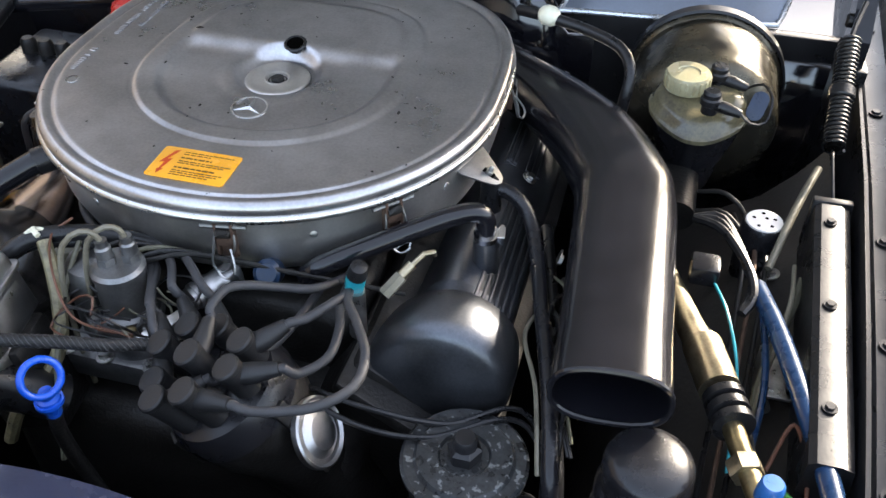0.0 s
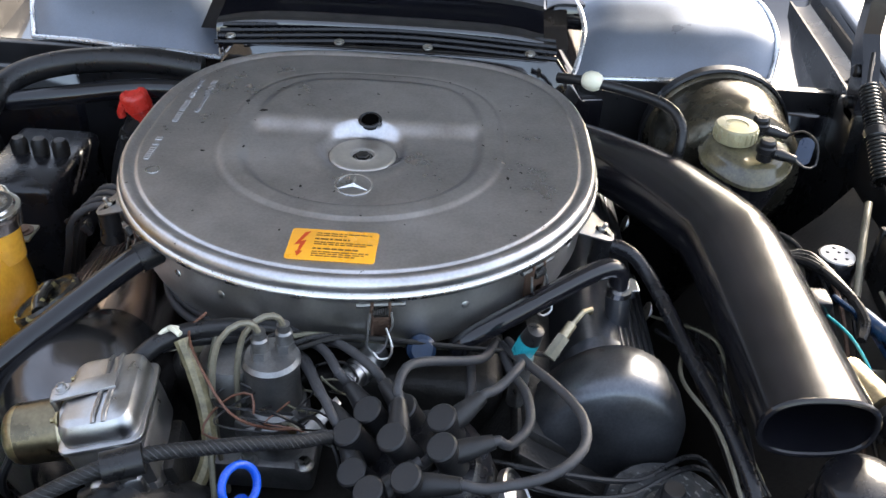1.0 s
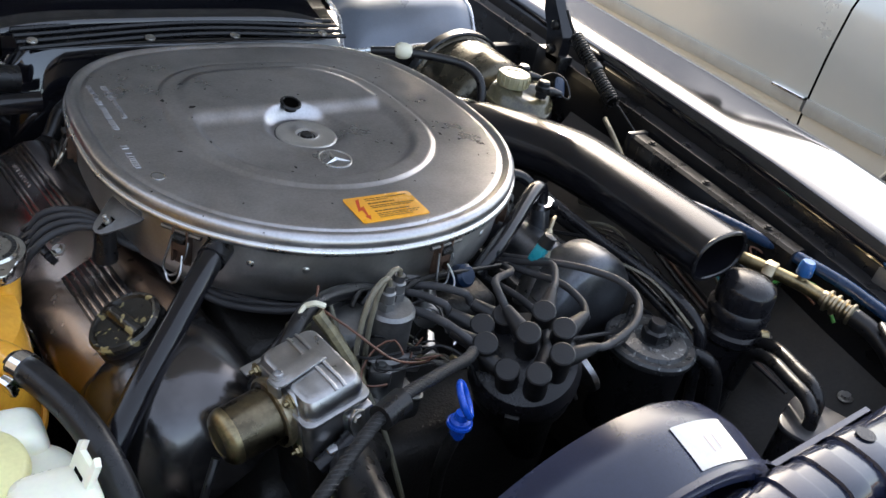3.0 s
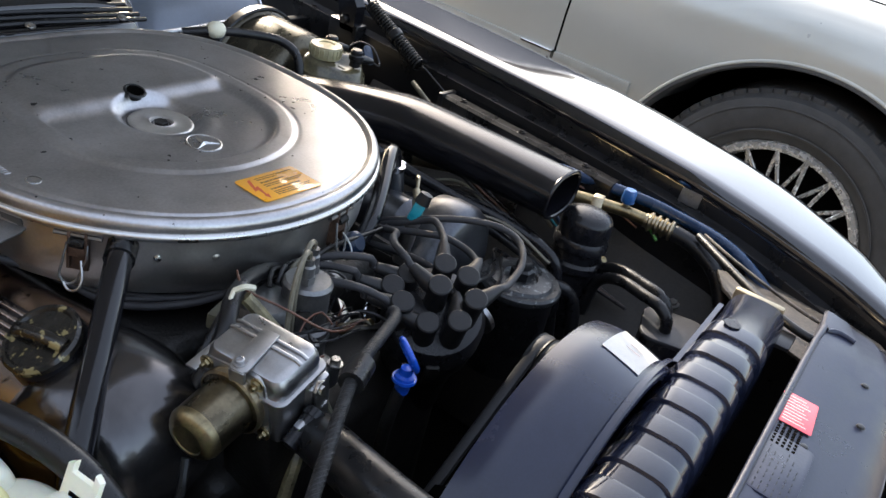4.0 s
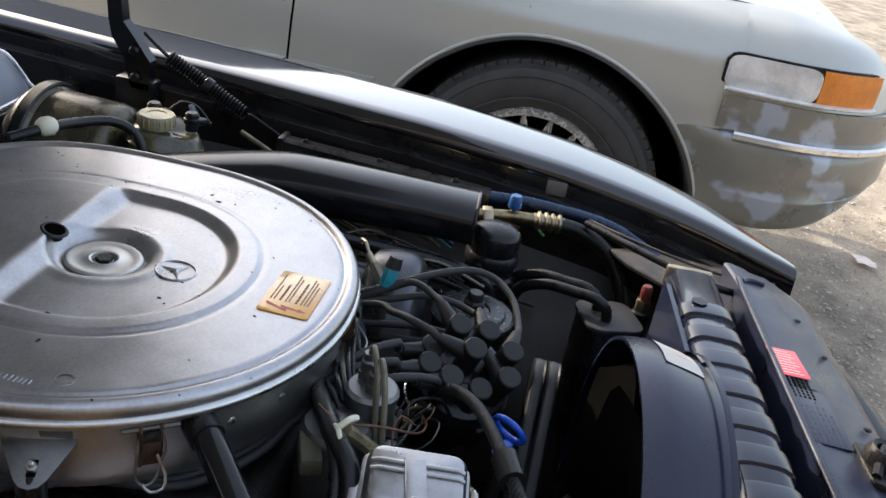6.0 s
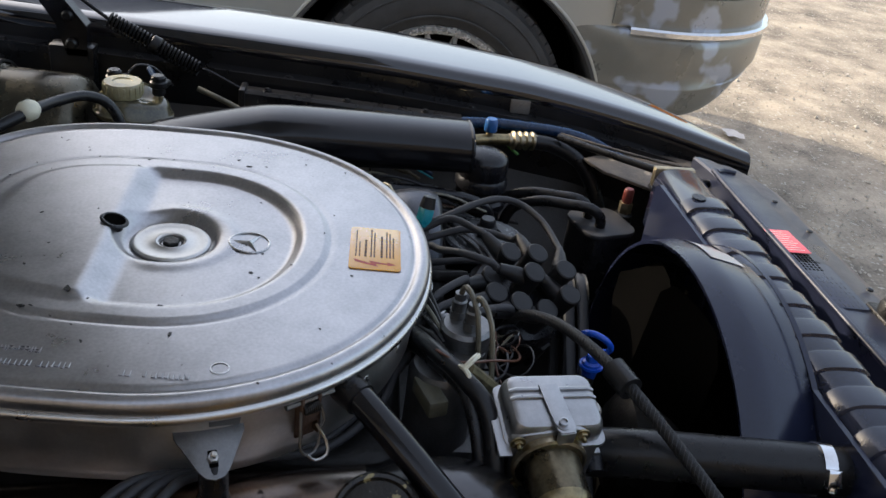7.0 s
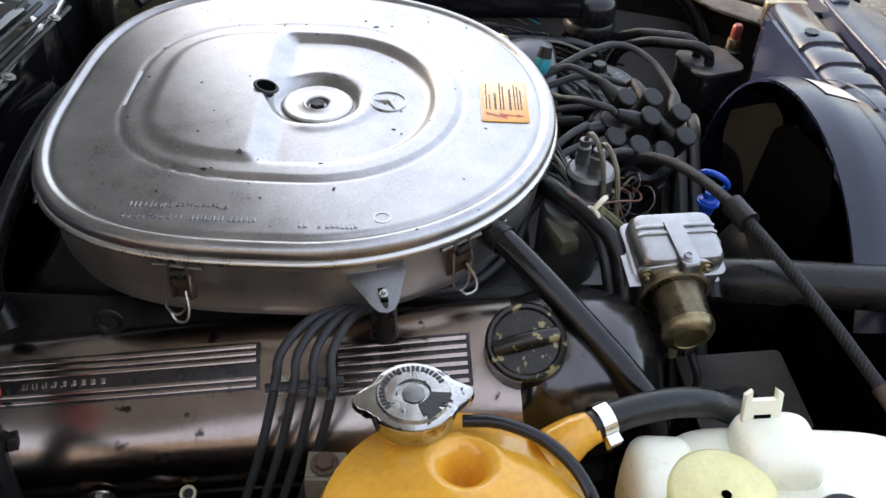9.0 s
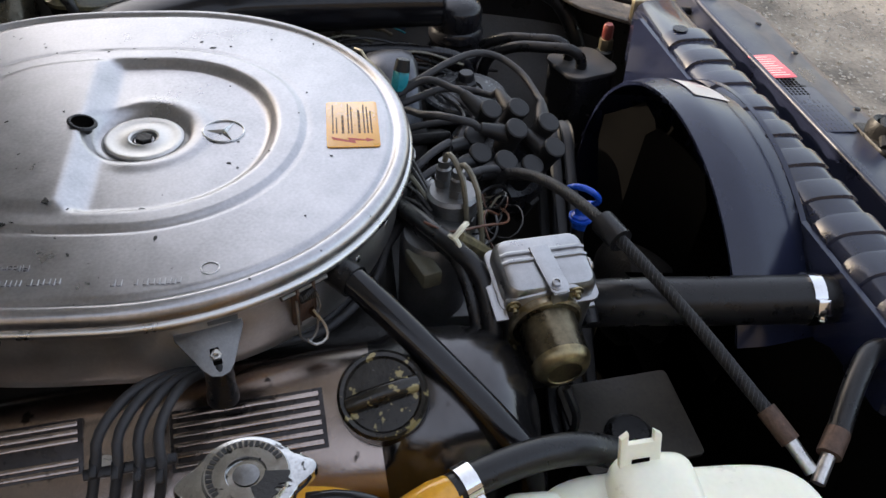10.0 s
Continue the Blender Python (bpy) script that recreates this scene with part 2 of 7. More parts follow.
def spline(pts, step=0.008):
    """Catmull-Rom through the points."""
    P = [np.array(p, float) for p in pts]
    if len(P) == 2:
        return P
    Q = [2 * P[0] - P[1]] + P + [2 * P[-1] - P[-2]]
    out = []
    for i in range(1, len(Q) - 2):
        n = max(2, int(np.linalg.norm(Q[i + 1] - Q[i]) / step))
        for k in range(n):
            t = k / n
            a, b, c, d = Q[i - 1], Q[i], Q[i + 1], Q[i + 2]
            out.append(0.5 * (2 * b + (c - a) * t + (2 * a - 5 * b + 4 * c - d) * t * t + (3 * b - 3 * c + d - a) * t ** 3))
    out.append(P[-1])
    return out

def tube(pts, r, sides=12, step=0.008, squash=(1, 1), curve=True, close=True):
    """A round bar along the points; r a number or one per given point."""
    P = spline(pts, step) if curve else [np.array(p, float) for p in pts]
    n = len(P)
    if isinstance(r, (int, float)):
        R = [r] * n
    else:
        R = np.interp(np.linspace(0, 1, n), np.linspace(0, 1, len(r)), r)
    T = [P[min(i + 1, n - 1)] - P[max(i - 1, 0)] for i in range(n)]
    T = [t / (np.linalg.norm(t) + 1e-12) for t in T]
    up = np.array([0, 0, 1.0]) if abs(T[0][2]) < 0.9 else np.array([1.0, 0, 0])
    V, F = [], []
    for i in range(n):
        side = np.cross(T[i], up); side /= np.linalg.norm(side) + 1e-12
        up = np.cross(side, T[i])
        for k in range(sides):
            a = 2 * math.pi * k / sides
            V.append(tuple(P[i] + R[i] * (math.cos(a) * squash[0] * side + math.sin(a) * squash[1] * up)))
    for i in range(n - 1):
        for k in range(sides):
            F.append((i * sides + k, i * sides + (k + 1) % sides, (i + 1) * sides + (k + 1) % sides, (i + 1) * sides + k))
    if close:
        F.append(tuple(range(sides)))
        F.append(tuple(range((n - 1) * sides, n * sides)))
    return V, F

def lathe(profile, sides=32, closed=True):
    """Turn (radius, height) pairs about z."""
    V, F = [], []
    n = len(profile)
    for rr, zz in profile:
        for k in range(sides):
            a = 2 * math.pi * k / sides
            V.append((rr * math.cos(a), rr * math.sin(a), zz))
    for i in range(n - 1):
        for k in range(sides):
            F.append((i * sides + k, i * sides + (k + 1) % sides, (i + 1) * sides + (k + 1) % sides, (i + 1) * sides + k))
    if closed:
        F.append(tuple(range(sides)))
        F.append(tuple(range((n - 1) * sides, n * sides)))
    return V, F

def block(x0, x1, y0, y1, z0, z1, bevel=0.002, seg=2):
    bm = bmesh.new()
    bmesh.ops.create_cube(bm, size=1)
    for v in bm.verts:
        v.co = Vector(((x0 + x1) / 2 + v.co.x * (x1 - x0), (y0 + y1) / 2 + v.co.y * (y1 - y0), (z0 + z1) / 2 + v.co.z * (z1 - z0)))
    if bevel:
        bmesh.ops.bevel(bm, geom=list(bm.edges), offset=bevel, segments=seg, profile=0.5, affect="EDGES")
    bm.verts.index_update()
    geo = [tuple(v.co) for v in bm.verts], [tuple(v.index for v in f.verts) for f in bm.faces]
    bm.free()
    return geo

def prism(outline, z0, z1, bevel=0.0015, seg=2):
    """A plate from a flat outline, with rounded edges."""
    bm = bmesh.new()
    lo = [bm.verts.new((x, y, z0)) for x, y in outline]
    f = bm.faces.new(lo)
    ext = bmesh.ops.extrude_face_region(bm, geom=[f])
    for v in ext["geom"]:
        if isinstance(v, bmesh.types.BMVert):
            v.co.z = z1
    if bevel:
        flat = [e for e in bm.edges if abs(e.verts[0].co.z - e.verts[1].co.z) < 1e-6]
        bmesh.ops.bevel(bm, geom=flat, offset=bevel, segments=seg, profile=0.5, affect="EDGES")
    bm.verts.index_update()
    geo = [tuple(v.co) for v in bm.verts], [tuple(v.index for v in f.verts) for f in bm.faces]
    bm.free()
    return geo

def rounded(w, h, r, n=5):
    """Outline of a rounded rectangle about the origin."""
    out = []
    for cx, cy, a0 in ((w / 2 - r, h / 2 - r, 0), (-w / 2 + r, h / 2 - r, 90), (-w / 2 + r, -h / 2 + r, 180), (w / 2 - r, -h / 2 + r, 270)):
        for k in range(n + 1):
            a = radians(a0 + 90 * k / n)
            out.append((cx + r * math.cos(a), cy + r * math.sin(a)))
    return out

def axis(at, way, turn=0):
    """A pose at a place whose z points along a way."""
    return Matrix.Translation(at) @ Vector(way).to_track_quat("Z", "Y").to_matrix().to_4x4() @ pose(0, 0, 0, 0, 0, turn)

def bolt_geo(r=0.006, h=0.005, washer=1.5):
    head = lathe([(r * 0.55, h), (r * 0.9, h), (r, h * 0.8), (r, 0.001)], 6)
    return join(lathe([(r * washer, 0.0016), (r * washer, 0)], 16), head)

def loft(sections):
    """Skin over equal-length closed rings, with end caps."""
    n = len(sections[0])
    V = [tuple(p) for s in sections for p in s]
    F = []
    for i in range(len(sections) - 1):
        for k in range(n):
            F.append((i * n + k, i * n + (k + 1) % n, (i + 1) * n + (k + 1) % n, (i + 1) * n + k))
    F.append(tuple(range(n)))
    F.append(tuple(range((len(sections) - 1) * n, len(sections) * n)))
    return V, F

def sheet(rows, thick=None):
    """An open grid skin over equal-length rows of points."""
    n = len(rows[0])
    V = [tuple(p) for s in rows for p in s]
    F = [(i * n + k, i * n + k + 1, (i + 1) * n + k + 1, (i + 1) * n + k) for i in range(len(rows) - 1) for k in range(n - 1)]
    return V, F

def smooth(a, b, x):
    t = min(1, max(0, (x - a) / (b - a)))
    return t * t * (3 - 2 * t)

def hose_clamp(parent, at, way, r, mat=CHROME, screw=0):
    m = axis(at, way, screw)
    band = part("hose_clamp", lathe([(r, -0.006), (r + 0.0015, -0.006), (r + 0.0015, 0.006), (r, 0.006)], 28), mat, parent, "bright worm-drive hose clamp", m)
    part("screw", join(block(r, r + 0.008, -0.006, 0.010, -0.006, 0.006, 0.001), moved(bolt_geo(0.004, 0.005, 1.0), Matrix.Translation((r + 0.004, 0.010, 0)) @ pose(0, 0, 0, -90, 0, 0))), mat, band, "", m)
    return band
ZL = 0.83
# ---- setting ----
def ground():
    n = 90
    rows = []
    for i in range(n + 1):
        row = []
        for j in range(n + 1):
            u, v = i / n * 2 - 1, j / n * 2 - 1
            x, y = 3 + math.copysign(abs(u) ** 4, u) * 900 + u * 6, -2 + math.copysign(abs(v) ** 4, v) * 900 + v * 6
            d = max(abs(x - 3), abs(y + 2))
            z = -0.03 + (noise.noise((x * 1.3, y * 1.3, 0)) * 0.018 + noise.noise((x * 5, y * 5, 2)) * 0.006 if d < 14 else 0)
            row.append((x, y, z))
        rows.append(row)
    return tagged(part("ground", sheet(rows), DIRT), "bare tan dirt ground with scattered gravel", "ground", kind="structure")
GROUND = ground()

def pebbles():
    rng = random.Random(5)
    geos = []
    for i in range(5200):
        x, y = rng.uniform(0.9, 6.5), rng.uniform(-4.5, -0.9)
        if i % 3:
            x, y = (rng.uniform(1.2, 4), rng.uniform(-3.2, -1.2)) if i % 3 == 1 else (rng.uniform(0.5, 2.2), rng.uniform(-2.3, -0.9))
        r = rng.uniform(0.002, 0.007) * (1 if rng.random() < 0.93 else 2.0)
        V = []
        for dx, dy, dz in ((1, 0, 0), (0.3, 0.9, 0), (-0.8, 0.5, 0), (-0.7, -0.7, 0), (0.4, -0.9, 0), (0.1, 0.05, 0.75), (0.0, 0.0, -0.5)):
            V.append((x + r * dx * rng.uniform(0.7, 1.3), y + r * dy * rng.uniform(0.7, 1.3), -0.026 + r * dz + noise.noise((x * 1.3, y * 1.3, 0)) * 0.018))
        geos.append((V, [(k, (k + 1) % 5, 5) for k in range(5)] + [((k + 1) % 5, k, 6) for k in range(5)]))
    tagged(part("gravel", join(*geos), PEBBLE, angle=20), "loose pale gravel strewn over the dirt", "gravel", kind="stuff")
pebbles()

# ---- the car's body round the engine bay ----
CAR = None
def lip(y):
    """Inner edge of the wing: x and height at a station along the car."""
    x = float(np.interp(y, (-0.90, -0.82, -0.70, -0.55, -0.30, 0.05, 0.5, 1.2), (0.545, 0.582, 0.625, 0.655, 0.675, 0.70, 0.72, 0.73)))
    z = float(np.interp(y, (-0.90, -0.80, -0.65, -0.45, -0.2, 0.5, 1.2), (0.712, 0.728, 0.752, 0.776, 0.79, 0.802, 0.82)))
    return x, z

def wing(side, label):
    """Front wing: inner gutter, folded lip, rounded glossy crown and flank."""
    rows_crown, rows_gutter, rows_wall = [], [], []
    for i in range(61):
        y = -0.835 + 2.035 * i / 60
        x, z = lip(y)
        out = float(np.interp(y, (-0.84, -0.80, -0.7, -0.55, -0.3, 0.1, 1.2), (0.625, 0.685, 0.795, 0.875, 0.92, 0.95, 0.955)))
        w = out - x
        pr = [(x, z - 0.012), (x, z), (x + 0.003, z + 0.007), (x + 0.008, z + 0.0135), (x + 0.015, z + 0.0165)]
        for k in range(1, 13):
            u = k / 12
            pr.append((x + 0.015 + (w - 0.015) * (1 - (1 - u) ** 1.35), z + 0.0170 - 0.010 * u * u - 0.085 * max(0, (u - 0.62) / 0.38) ** 2.2))
        pr += [(out + 0.01, z - 0.18), (out + 0.005, z - 0.32), (out - 0.02, z - 0.48)]
        rows_crown.append([(side * px, y, pz) for px, pz in pr])
        gx = x - 0.034
        rows_gutter.append([(side * px, y, pz) for px, pz in ((x, z - 0.010), (x - 0.002, z - 0.030), (x - 0.012, z - 0.034), (gx + 0.006, z - 0.034), (gx, z - 0.028), (gx - 0.004, z - 0.028), (gx - 0.006, z - 0.04))])
        rows_wall.append([(side * px, y, pz) for px, pz in ((gx - 0.006, z - 0.04), (gx - 0.010, z - 0.12), (gx - 0.03, z - 0.25), (gx - 0.10, z - 0.40), (gx - 0.20, z - 0.46))])
    w_ob = thing("front_wing", label, "car wing", (side * 0.8, 0, 0.3))
    part("crown", sheet(rows_crown), BODY_BLACK, w_ob, "polished black wing skin", angle=60)
    part("gutter", sheet(rows_gutter), BAY_BLACK, w_ob, "black folded drip channel", angle=30)
    part("inner_panel", sheet(rows_wall), BAY_BLACK, w_ob, "satin black inner wing", angle=60)
    for y in (0.42, 0.20, -0.05, -0.20, -0.36, -0.52, -0.66, -0.77):
        x, z = lip(y)
        part("bolt", bolt_geo(0.0055, 0.004), BAY_BLACK, w_ob, "", axis((side * (x - 0.018), y, z - 0.033), (0, 0, 1)))
    return w_ob
WING_L = wing(1, "glossy black front wing with a drip channel along the engine bay")
WING_R = wing(-1, "glossy black front wing on the coolant tank side")
def wing_clip():
    x, z = lip(-0.44)
    part("clip", join(moved(prism([(px, py) for px, py in rounded(0.024, 0.034, 0.002)], 0, 0.002, 0.0004), axis((x - 0.003, -0.444, z - 0.020), (-1, 0, 0.15), 90)), moved(lathe([(0.004, 0.003), (0.004, 0)], 12), axis((x - 0.004, -0.444, z - 0.018), (-1, 0, 0.15)))), CAST_DARK, WING_L, "grey steel clip with a hole")
wing_clip()

def front_panel():
    t = thing("front_crossmember", "dusty black front panel over the grille with pressed recess", "car panel", (0, -0.78, 0.5))
    prof = [(-0.720, 0.70), (-0.720, 0.762), (-0.723, 0.765), (-0.730, 0.765), (-0.736, 0.7635), (-0.770, 0.7610), (-0.776, 0.7570), (-0.806, 0.752), (-0.826, 0.743), (-0.842, 0.724), (-0.850, 0.695), (-0.852, 0.62), (-0.852, 0.45)]
    rows = []
    for i in range(41):
        x = -0.60 + 1.10 * i / 40
        end = max(0, abs(x) - 0.40) / 0.2
        rows.append([(x, y + 0.10 * end * end * (1 if y < -0.75 else 0.2), z - 0.012 * end) for y, z in prof])
    part("panel", sheet(rows), PANEL_BLACK, t, angle=40)
    part("rolled_edge", tube([(-0.60, -0.7215, 0.7625), (0.0, -0.7215, 0.7640), (0.40, -0.7215, 0.7640), (0.432, -0.728, 0.7630), (0.446, -0.742, 0.7615), (0.444, -0.762, 0.759)], 0.0042, 10, 0.02), PANEL_BLACK, t, "rolled rim of the pressing")
    part("red_label", prism(rounded(0.062, 0.038, 0.002), 0, 0.0006, 0.0002), LABEL_RED, t, "faded red service label with pale lines", pose(0.219, -0.738, 0.7645, 3.2, 0, 4))
    for k in range(9):
        part("print_line", block(-0.0007, 0.0007, -0.012 + 0.003 * (k % 3), 0.013, 0, 0.0004, 0), PRINT_PALE, t, "", pose(0.219, -0.738, 0.7651, 3.2, 0, 4) @ Matrix.Translation((-0.024 + 0.006 * k, 0, 0)))
    plate = part("plate", prism(rounded(0.105, 0.046, 0.006), 0, 0.001, 0.0003), PANEL_BLACK, t, "painted data plate with tiny print", pose(0.112, -0.7465, 0.7632, 3.2, 0, 0))
    for r in range(5):
        for c in range(7):
            part("vent_hole", block(-0.0022, 0.0022, -0.0016, 0.0016, 0, 0.0005, 0), DARK, t, "", Matrix.Translation((0.147 + c * 0.0062, -0.728 - r * 0.0056, 0.7648 - 0.0003 * r)))
    for k in range(6):
        part("print_line", join(*[block(-0.042 + 0.0105 * q, -0.036 + 0.0105 * q - 0.002 * (q % 2), -0.0006, 0.0006, 0, 0.0003, 0) for q in range(8 - k % 3)]), BAY_BLACK, plate, "", pose(0.105, -0.730 - k * 0.0062, 0.7651 - 0.00035 * k, 3.2, 0, 0))
    for x, y in ((0.17, -0.757), (0.36, -0.79), (0.27, -0.80), (0.12, -0.805)):
        part("rivet", lathe([(0.002, 0.0025), (0.004, 0.002), (0.005, 0)], 10), BAY_BLACK, t, "", Matrix.Translation((x, y, 0.7605 if y > -0.77 else 0.7545)))
    return t
FRONT = front_panel()

def cowl():
    t = thing("cowl_panel", "glossy black cowl below the windscreen with slatted air intake", "car panel", (0, 0.5, 0.6))
    rows = []
    for i in range(31):
        x = -0.72 + 1.44 * i / 30
        b = 0.03 * (1 - (x / 0.72) ** 2)
        b += 0.05 * smooth(0.27, 0.33, abs(x))
        dz = 0.075 * smooth(0.25, 0.30, abs(x))
        rows.append([(x, y + b, z - (dz if y < 0.7 else 0)) for y, z in ((0.345, 0.60), (0.345, 0.785), (0.35, 0.790), (0.385, 0.788), (0.39, 0.792), (0.43, 0.795), (0.48, 0.800), (0.56, 0.812), (0.66, 0.835), (0.80, 0.86))])
    part("panel", sheet(rows), BODY_BLACK, t, angle=50)
    part("scuttle", sheet([[(-0.30 + 0.56 * i / 12, y, z) for y, z in ((0.405, 0.795), (0.440, 0.803), (0.475, 0.812), (0.495, 0.824))] for i in range(13)]), BAY_BLACK, t, "black scuttle strip", angle=60)
    for x0, x1, back in ((-0.46, -0.283, 0.14), (-0.272, 0.222, 0.0), (0.232, 0.36, 0.14)):
        hump = []
        for i in range(15):
            x = x0 + (x1 - x0) * i / 14
            e = 0.010 * (abs(2 * i / 14 - 1) ** 6)
            hump.append([(x, y + back - 0.02 * (x / 0.4) ** 2, z - e) for y, z in ((0.400, 0.780), (0.401, 0.812), (0.404, 0.818), (0.410, 0.821), (0.45, 0.829), (0.480, 0.837), (0.488, 0.845), (0.492, 0.855), (0.498, 0.861), (0.508, 0.863), (0.53, 0.858))])
        part("crest", sheet(hump), BODY_BLACK, t, "glossy rounded crest of the cowl", angle=60)
    for k in range(4):
        y = 0.335 + 0.018 * k
        part("slat", tube([(-0.26, y, 0.803 + 0.002 * k), (0, y + 0.03, 0.806 + 0.002 * k), (0.24, y + 0.012, 0.803 + 0.002 * k)], 0.0035, 6, 0.03), BAY_BLACK, t)
    for x in (-0.24, -0.08, 0.05, 0.2):
        part("bolt", bolt_geo(0.005, 0.004), STEEL, t, "", axis((x, 0.352, 0.806), (0, -0.3, 1)))
    for s in (1, -1):
        rows = []
        for i in range(15):
            u = i / 14
            row = []
            for j in range(11):
                v = j / 10
                x = 0.27 + 0.31 * u + 0.02 * math.sin(v * 3)
                y = 0.398 + 0.035 * u + (0.17 - 0.01 * u) * v
                edge = min(u, (1 - u), v, 1 - v) * 1.1
                z = 0.742 + 0.026 * smooth(0, 0.12, edge) + 0.008 * smooth(0.10, 0.0, edge) + 0.045 * smooth(0.0, 0.45, v) + 0.026 * smooth(0.35, 1, v) + 0.004 * noise.noise((x * 8, y * 8, s))
                row.append((s * x, y, z))
            rows.append(row)
        cover = part("cover", sheet(rows), COWL_SILVER, t, "silver pressed cover with small dark chips", angle=70)
        rim = [r[0] for r in rows] + rows[-1][1:] + [r[-1] for r in rows[-2::-1]] + rows[0][-2::-1]
        part("rolled_rim", tube([(x, y, z + 0.002) for x, y, z in rim], 0.0042, 8, curve=False), COWL_RIM, cover, "bright rolled rim")
    return t
cowl()

def bonnet():
    t = thing("bonnet", "raised black bonnet with frayed insulation underneath", "car bonnet", (0, 0.60, 0.9))
    m = pose(0, 0.53, 0.872, 180 - 58, 0, 0)
    o = [(0.73, 0.56), (0.64, 0.65), (-0.64, 0.65), (-0.73, 0.56), (-0.73, -0.38), (-0.44, -0.65), (0.44, -0.65), (0.73, -0.38)]
    part("skin", prism([(x, y + 0.632) for x, y in o], -0.012, 0.0, 0.003), BODY_BLACK, t, "", m)
    rows = [[(-0.66 + 1.32 * i / 24, 0.06 + 1.20 * j / 20, 0.010 + 0.006 * noise.noise((i * 0.7, j * 0.7, 3))) for j in range(21)] for i in range(25)]
    part("insulation", sheet(rows), INSULATION, t, "ragged felt lining, made pale to brighten the lid", m)
bonnet()

def inner_bay():
    # near-black sheet closes the bay and stands in for the shade below
    t = tagged(part("bay_floor", block(-0.68, 0.68, -0.72, 0.42, 0.30, 0.34, 0.004), DARK), "near-black sheet standing in for shade below the engine", "floor", kind="structure")
    tagged(part("bay_firewall", block(-0.70, 0.70, 0.41, 0.43, 0.32, 0.75, 0.004), BAY_BLACK), "satin black bulkhead behind the engine", "bulkhead", kind="structure")
inner_bay()

def engine_block():
    t = thing("engine_block", "greasy dark V8 engine block under the air cleaner", "engine", (0, 0, 0.34))
    part("crankcase", block(-0.20, 0.20, -0.36, 0.34, 0.344, 0.62, 0.03, 3), GREASE, t)
    part("intake_manifold", block(-0.17, 0.17, -0.24, 0.28, 0.60, 0.70, 0.02, 3), GREASE, t)
    for s in (-1, 1):
        m = pose(s * 0.225, 0, 0.60, 0, s * 32, 0)
        part("cylinder_head", block(-0.085, 0.085, -0.30, 0.33, -0.14, 0.075, 0.01), GREASE, t, "", m)
    return t
engine_block()

def valve_cover(s, mat, label):
    """Ribbed cam cover with a swollen rounded nose over the chain."""
    t = thing("cam_cover", label, "cam cover", (s * 0.29, 0, 0.66))
    m = pose(0, -0.2, 0.72, -6 if s < 0 else -4, 0, 3 if s < 0 else 0) @ pose(s * (0.245 if s < 0 else 0.262), 0.2, (0.655 if s < 0 else 0.668) - 0.72, 0, s * 30, 0)
    secs = []
    ys = [0.33, 0.325, 0.31, 0.1, -0.12, -0.195, -0.206, -0.218, -0.245, -0.272, -0.297, -0.317, -0.330, -0.337]
    ws = [0.066, 0.075, 0.079, 0.080, 0.080, 0.080, 0.084, 0.087, 0.087, 0.085, 0.079, 0.068, 0.050, 0.020]
    hs = [0.058, 0.068, 0.072, 0.073, 0.073, 0.074, 0.086, 0.094, 0.097, 0.095, 0.086, 0.070, 0.048, 0.02]
    if s > 0:
        ys[6:] = [-0.216, -0.222, -0.231, -0.252, -0.276, -0.287, -0.293, -0.295]
        ws[6:] = [0.046, 0.060, 0.068, 0.071, 0.071, 0.067, 0.059, 0.020]
        hs[6:] = [0.064, 0.082, 0.090, 0.093, 0.092, 0.087, 0.077, 0.025]
    for y, w, h in zip(ys, ws, hs):
        if s > 0 and y > -0.2:
            w, h = w * 0.64, h * 0.90
        e = 3.2 if y > -0.20 else 2.2
        ring = []
        for k in range(25):
            a = math.pi * k / 24
            c, q = math.cos(a), math.sin(a)
            ring.append((w * math.copysign(abs(c) ** (2 / e), c), y, h * abs(q) ** (2 / e)))
        ring += [(-w, y, -0.02), (w, y, -0.02)]
        secs.append(ring)
    part("cover", loft(secs[:6]), mat, t, "", m, angle=50)
    # the brown cover's nose has a darker, glossier casting than its body
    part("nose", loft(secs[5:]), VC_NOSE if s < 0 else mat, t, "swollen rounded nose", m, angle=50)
    for x in (0.0375, 0.0310, 0.0245, 0.0075, 0.0010) if s < 0 else (0.012, 0.004, -0.004, -0.021, -0.028):
        part("rib", block(x - 0.0022, x + 0.0022, 0.045, 0.30, 0.062, 0.0762 - (0 if s < 0 else 0.0085), 0.0010), mat, t, "", m)
    front, low = (-0.15, 0.0) if s < 0 else (-0.218, 0.0085)
    for x in (0.030, 0.022, 0.014, 0.006, -0.002, -0.010):
        part("rib", block(x - 0.0022, x + 0.0022, front, -0.030, 0.062, 0.0762 - low, 0.0010), mat, t, "", m)
    # panels under the ribs, near-black on the brown cover only
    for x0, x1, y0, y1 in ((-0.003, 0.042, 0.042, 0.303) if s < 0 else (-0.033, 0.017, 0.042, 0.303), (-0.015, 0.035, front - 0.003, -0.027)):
        part("rib_panel", block(x0, x1, y0, y1, 0.060, 0.0737 - low, 0.0006), VC_PANEL if s < 0 else mat, t, "panel between the ribs, near-black on the brown cover", m)
    for k in range(9):
        part("cast_mark", block(0.0130 if s < 0 else -0.0155, 0.0190 if s < 0 else -0.0095, 0.185 + 0.009 * k, 0.190 + 0.009 * k, 0.070, 0.0752, 0.0006), mat, t, "", m)
    part("flange", block(-0.083, 0.083, -0.325, 0.335, -0.030, -0.016, 0.003), GREASE, t, "", m)
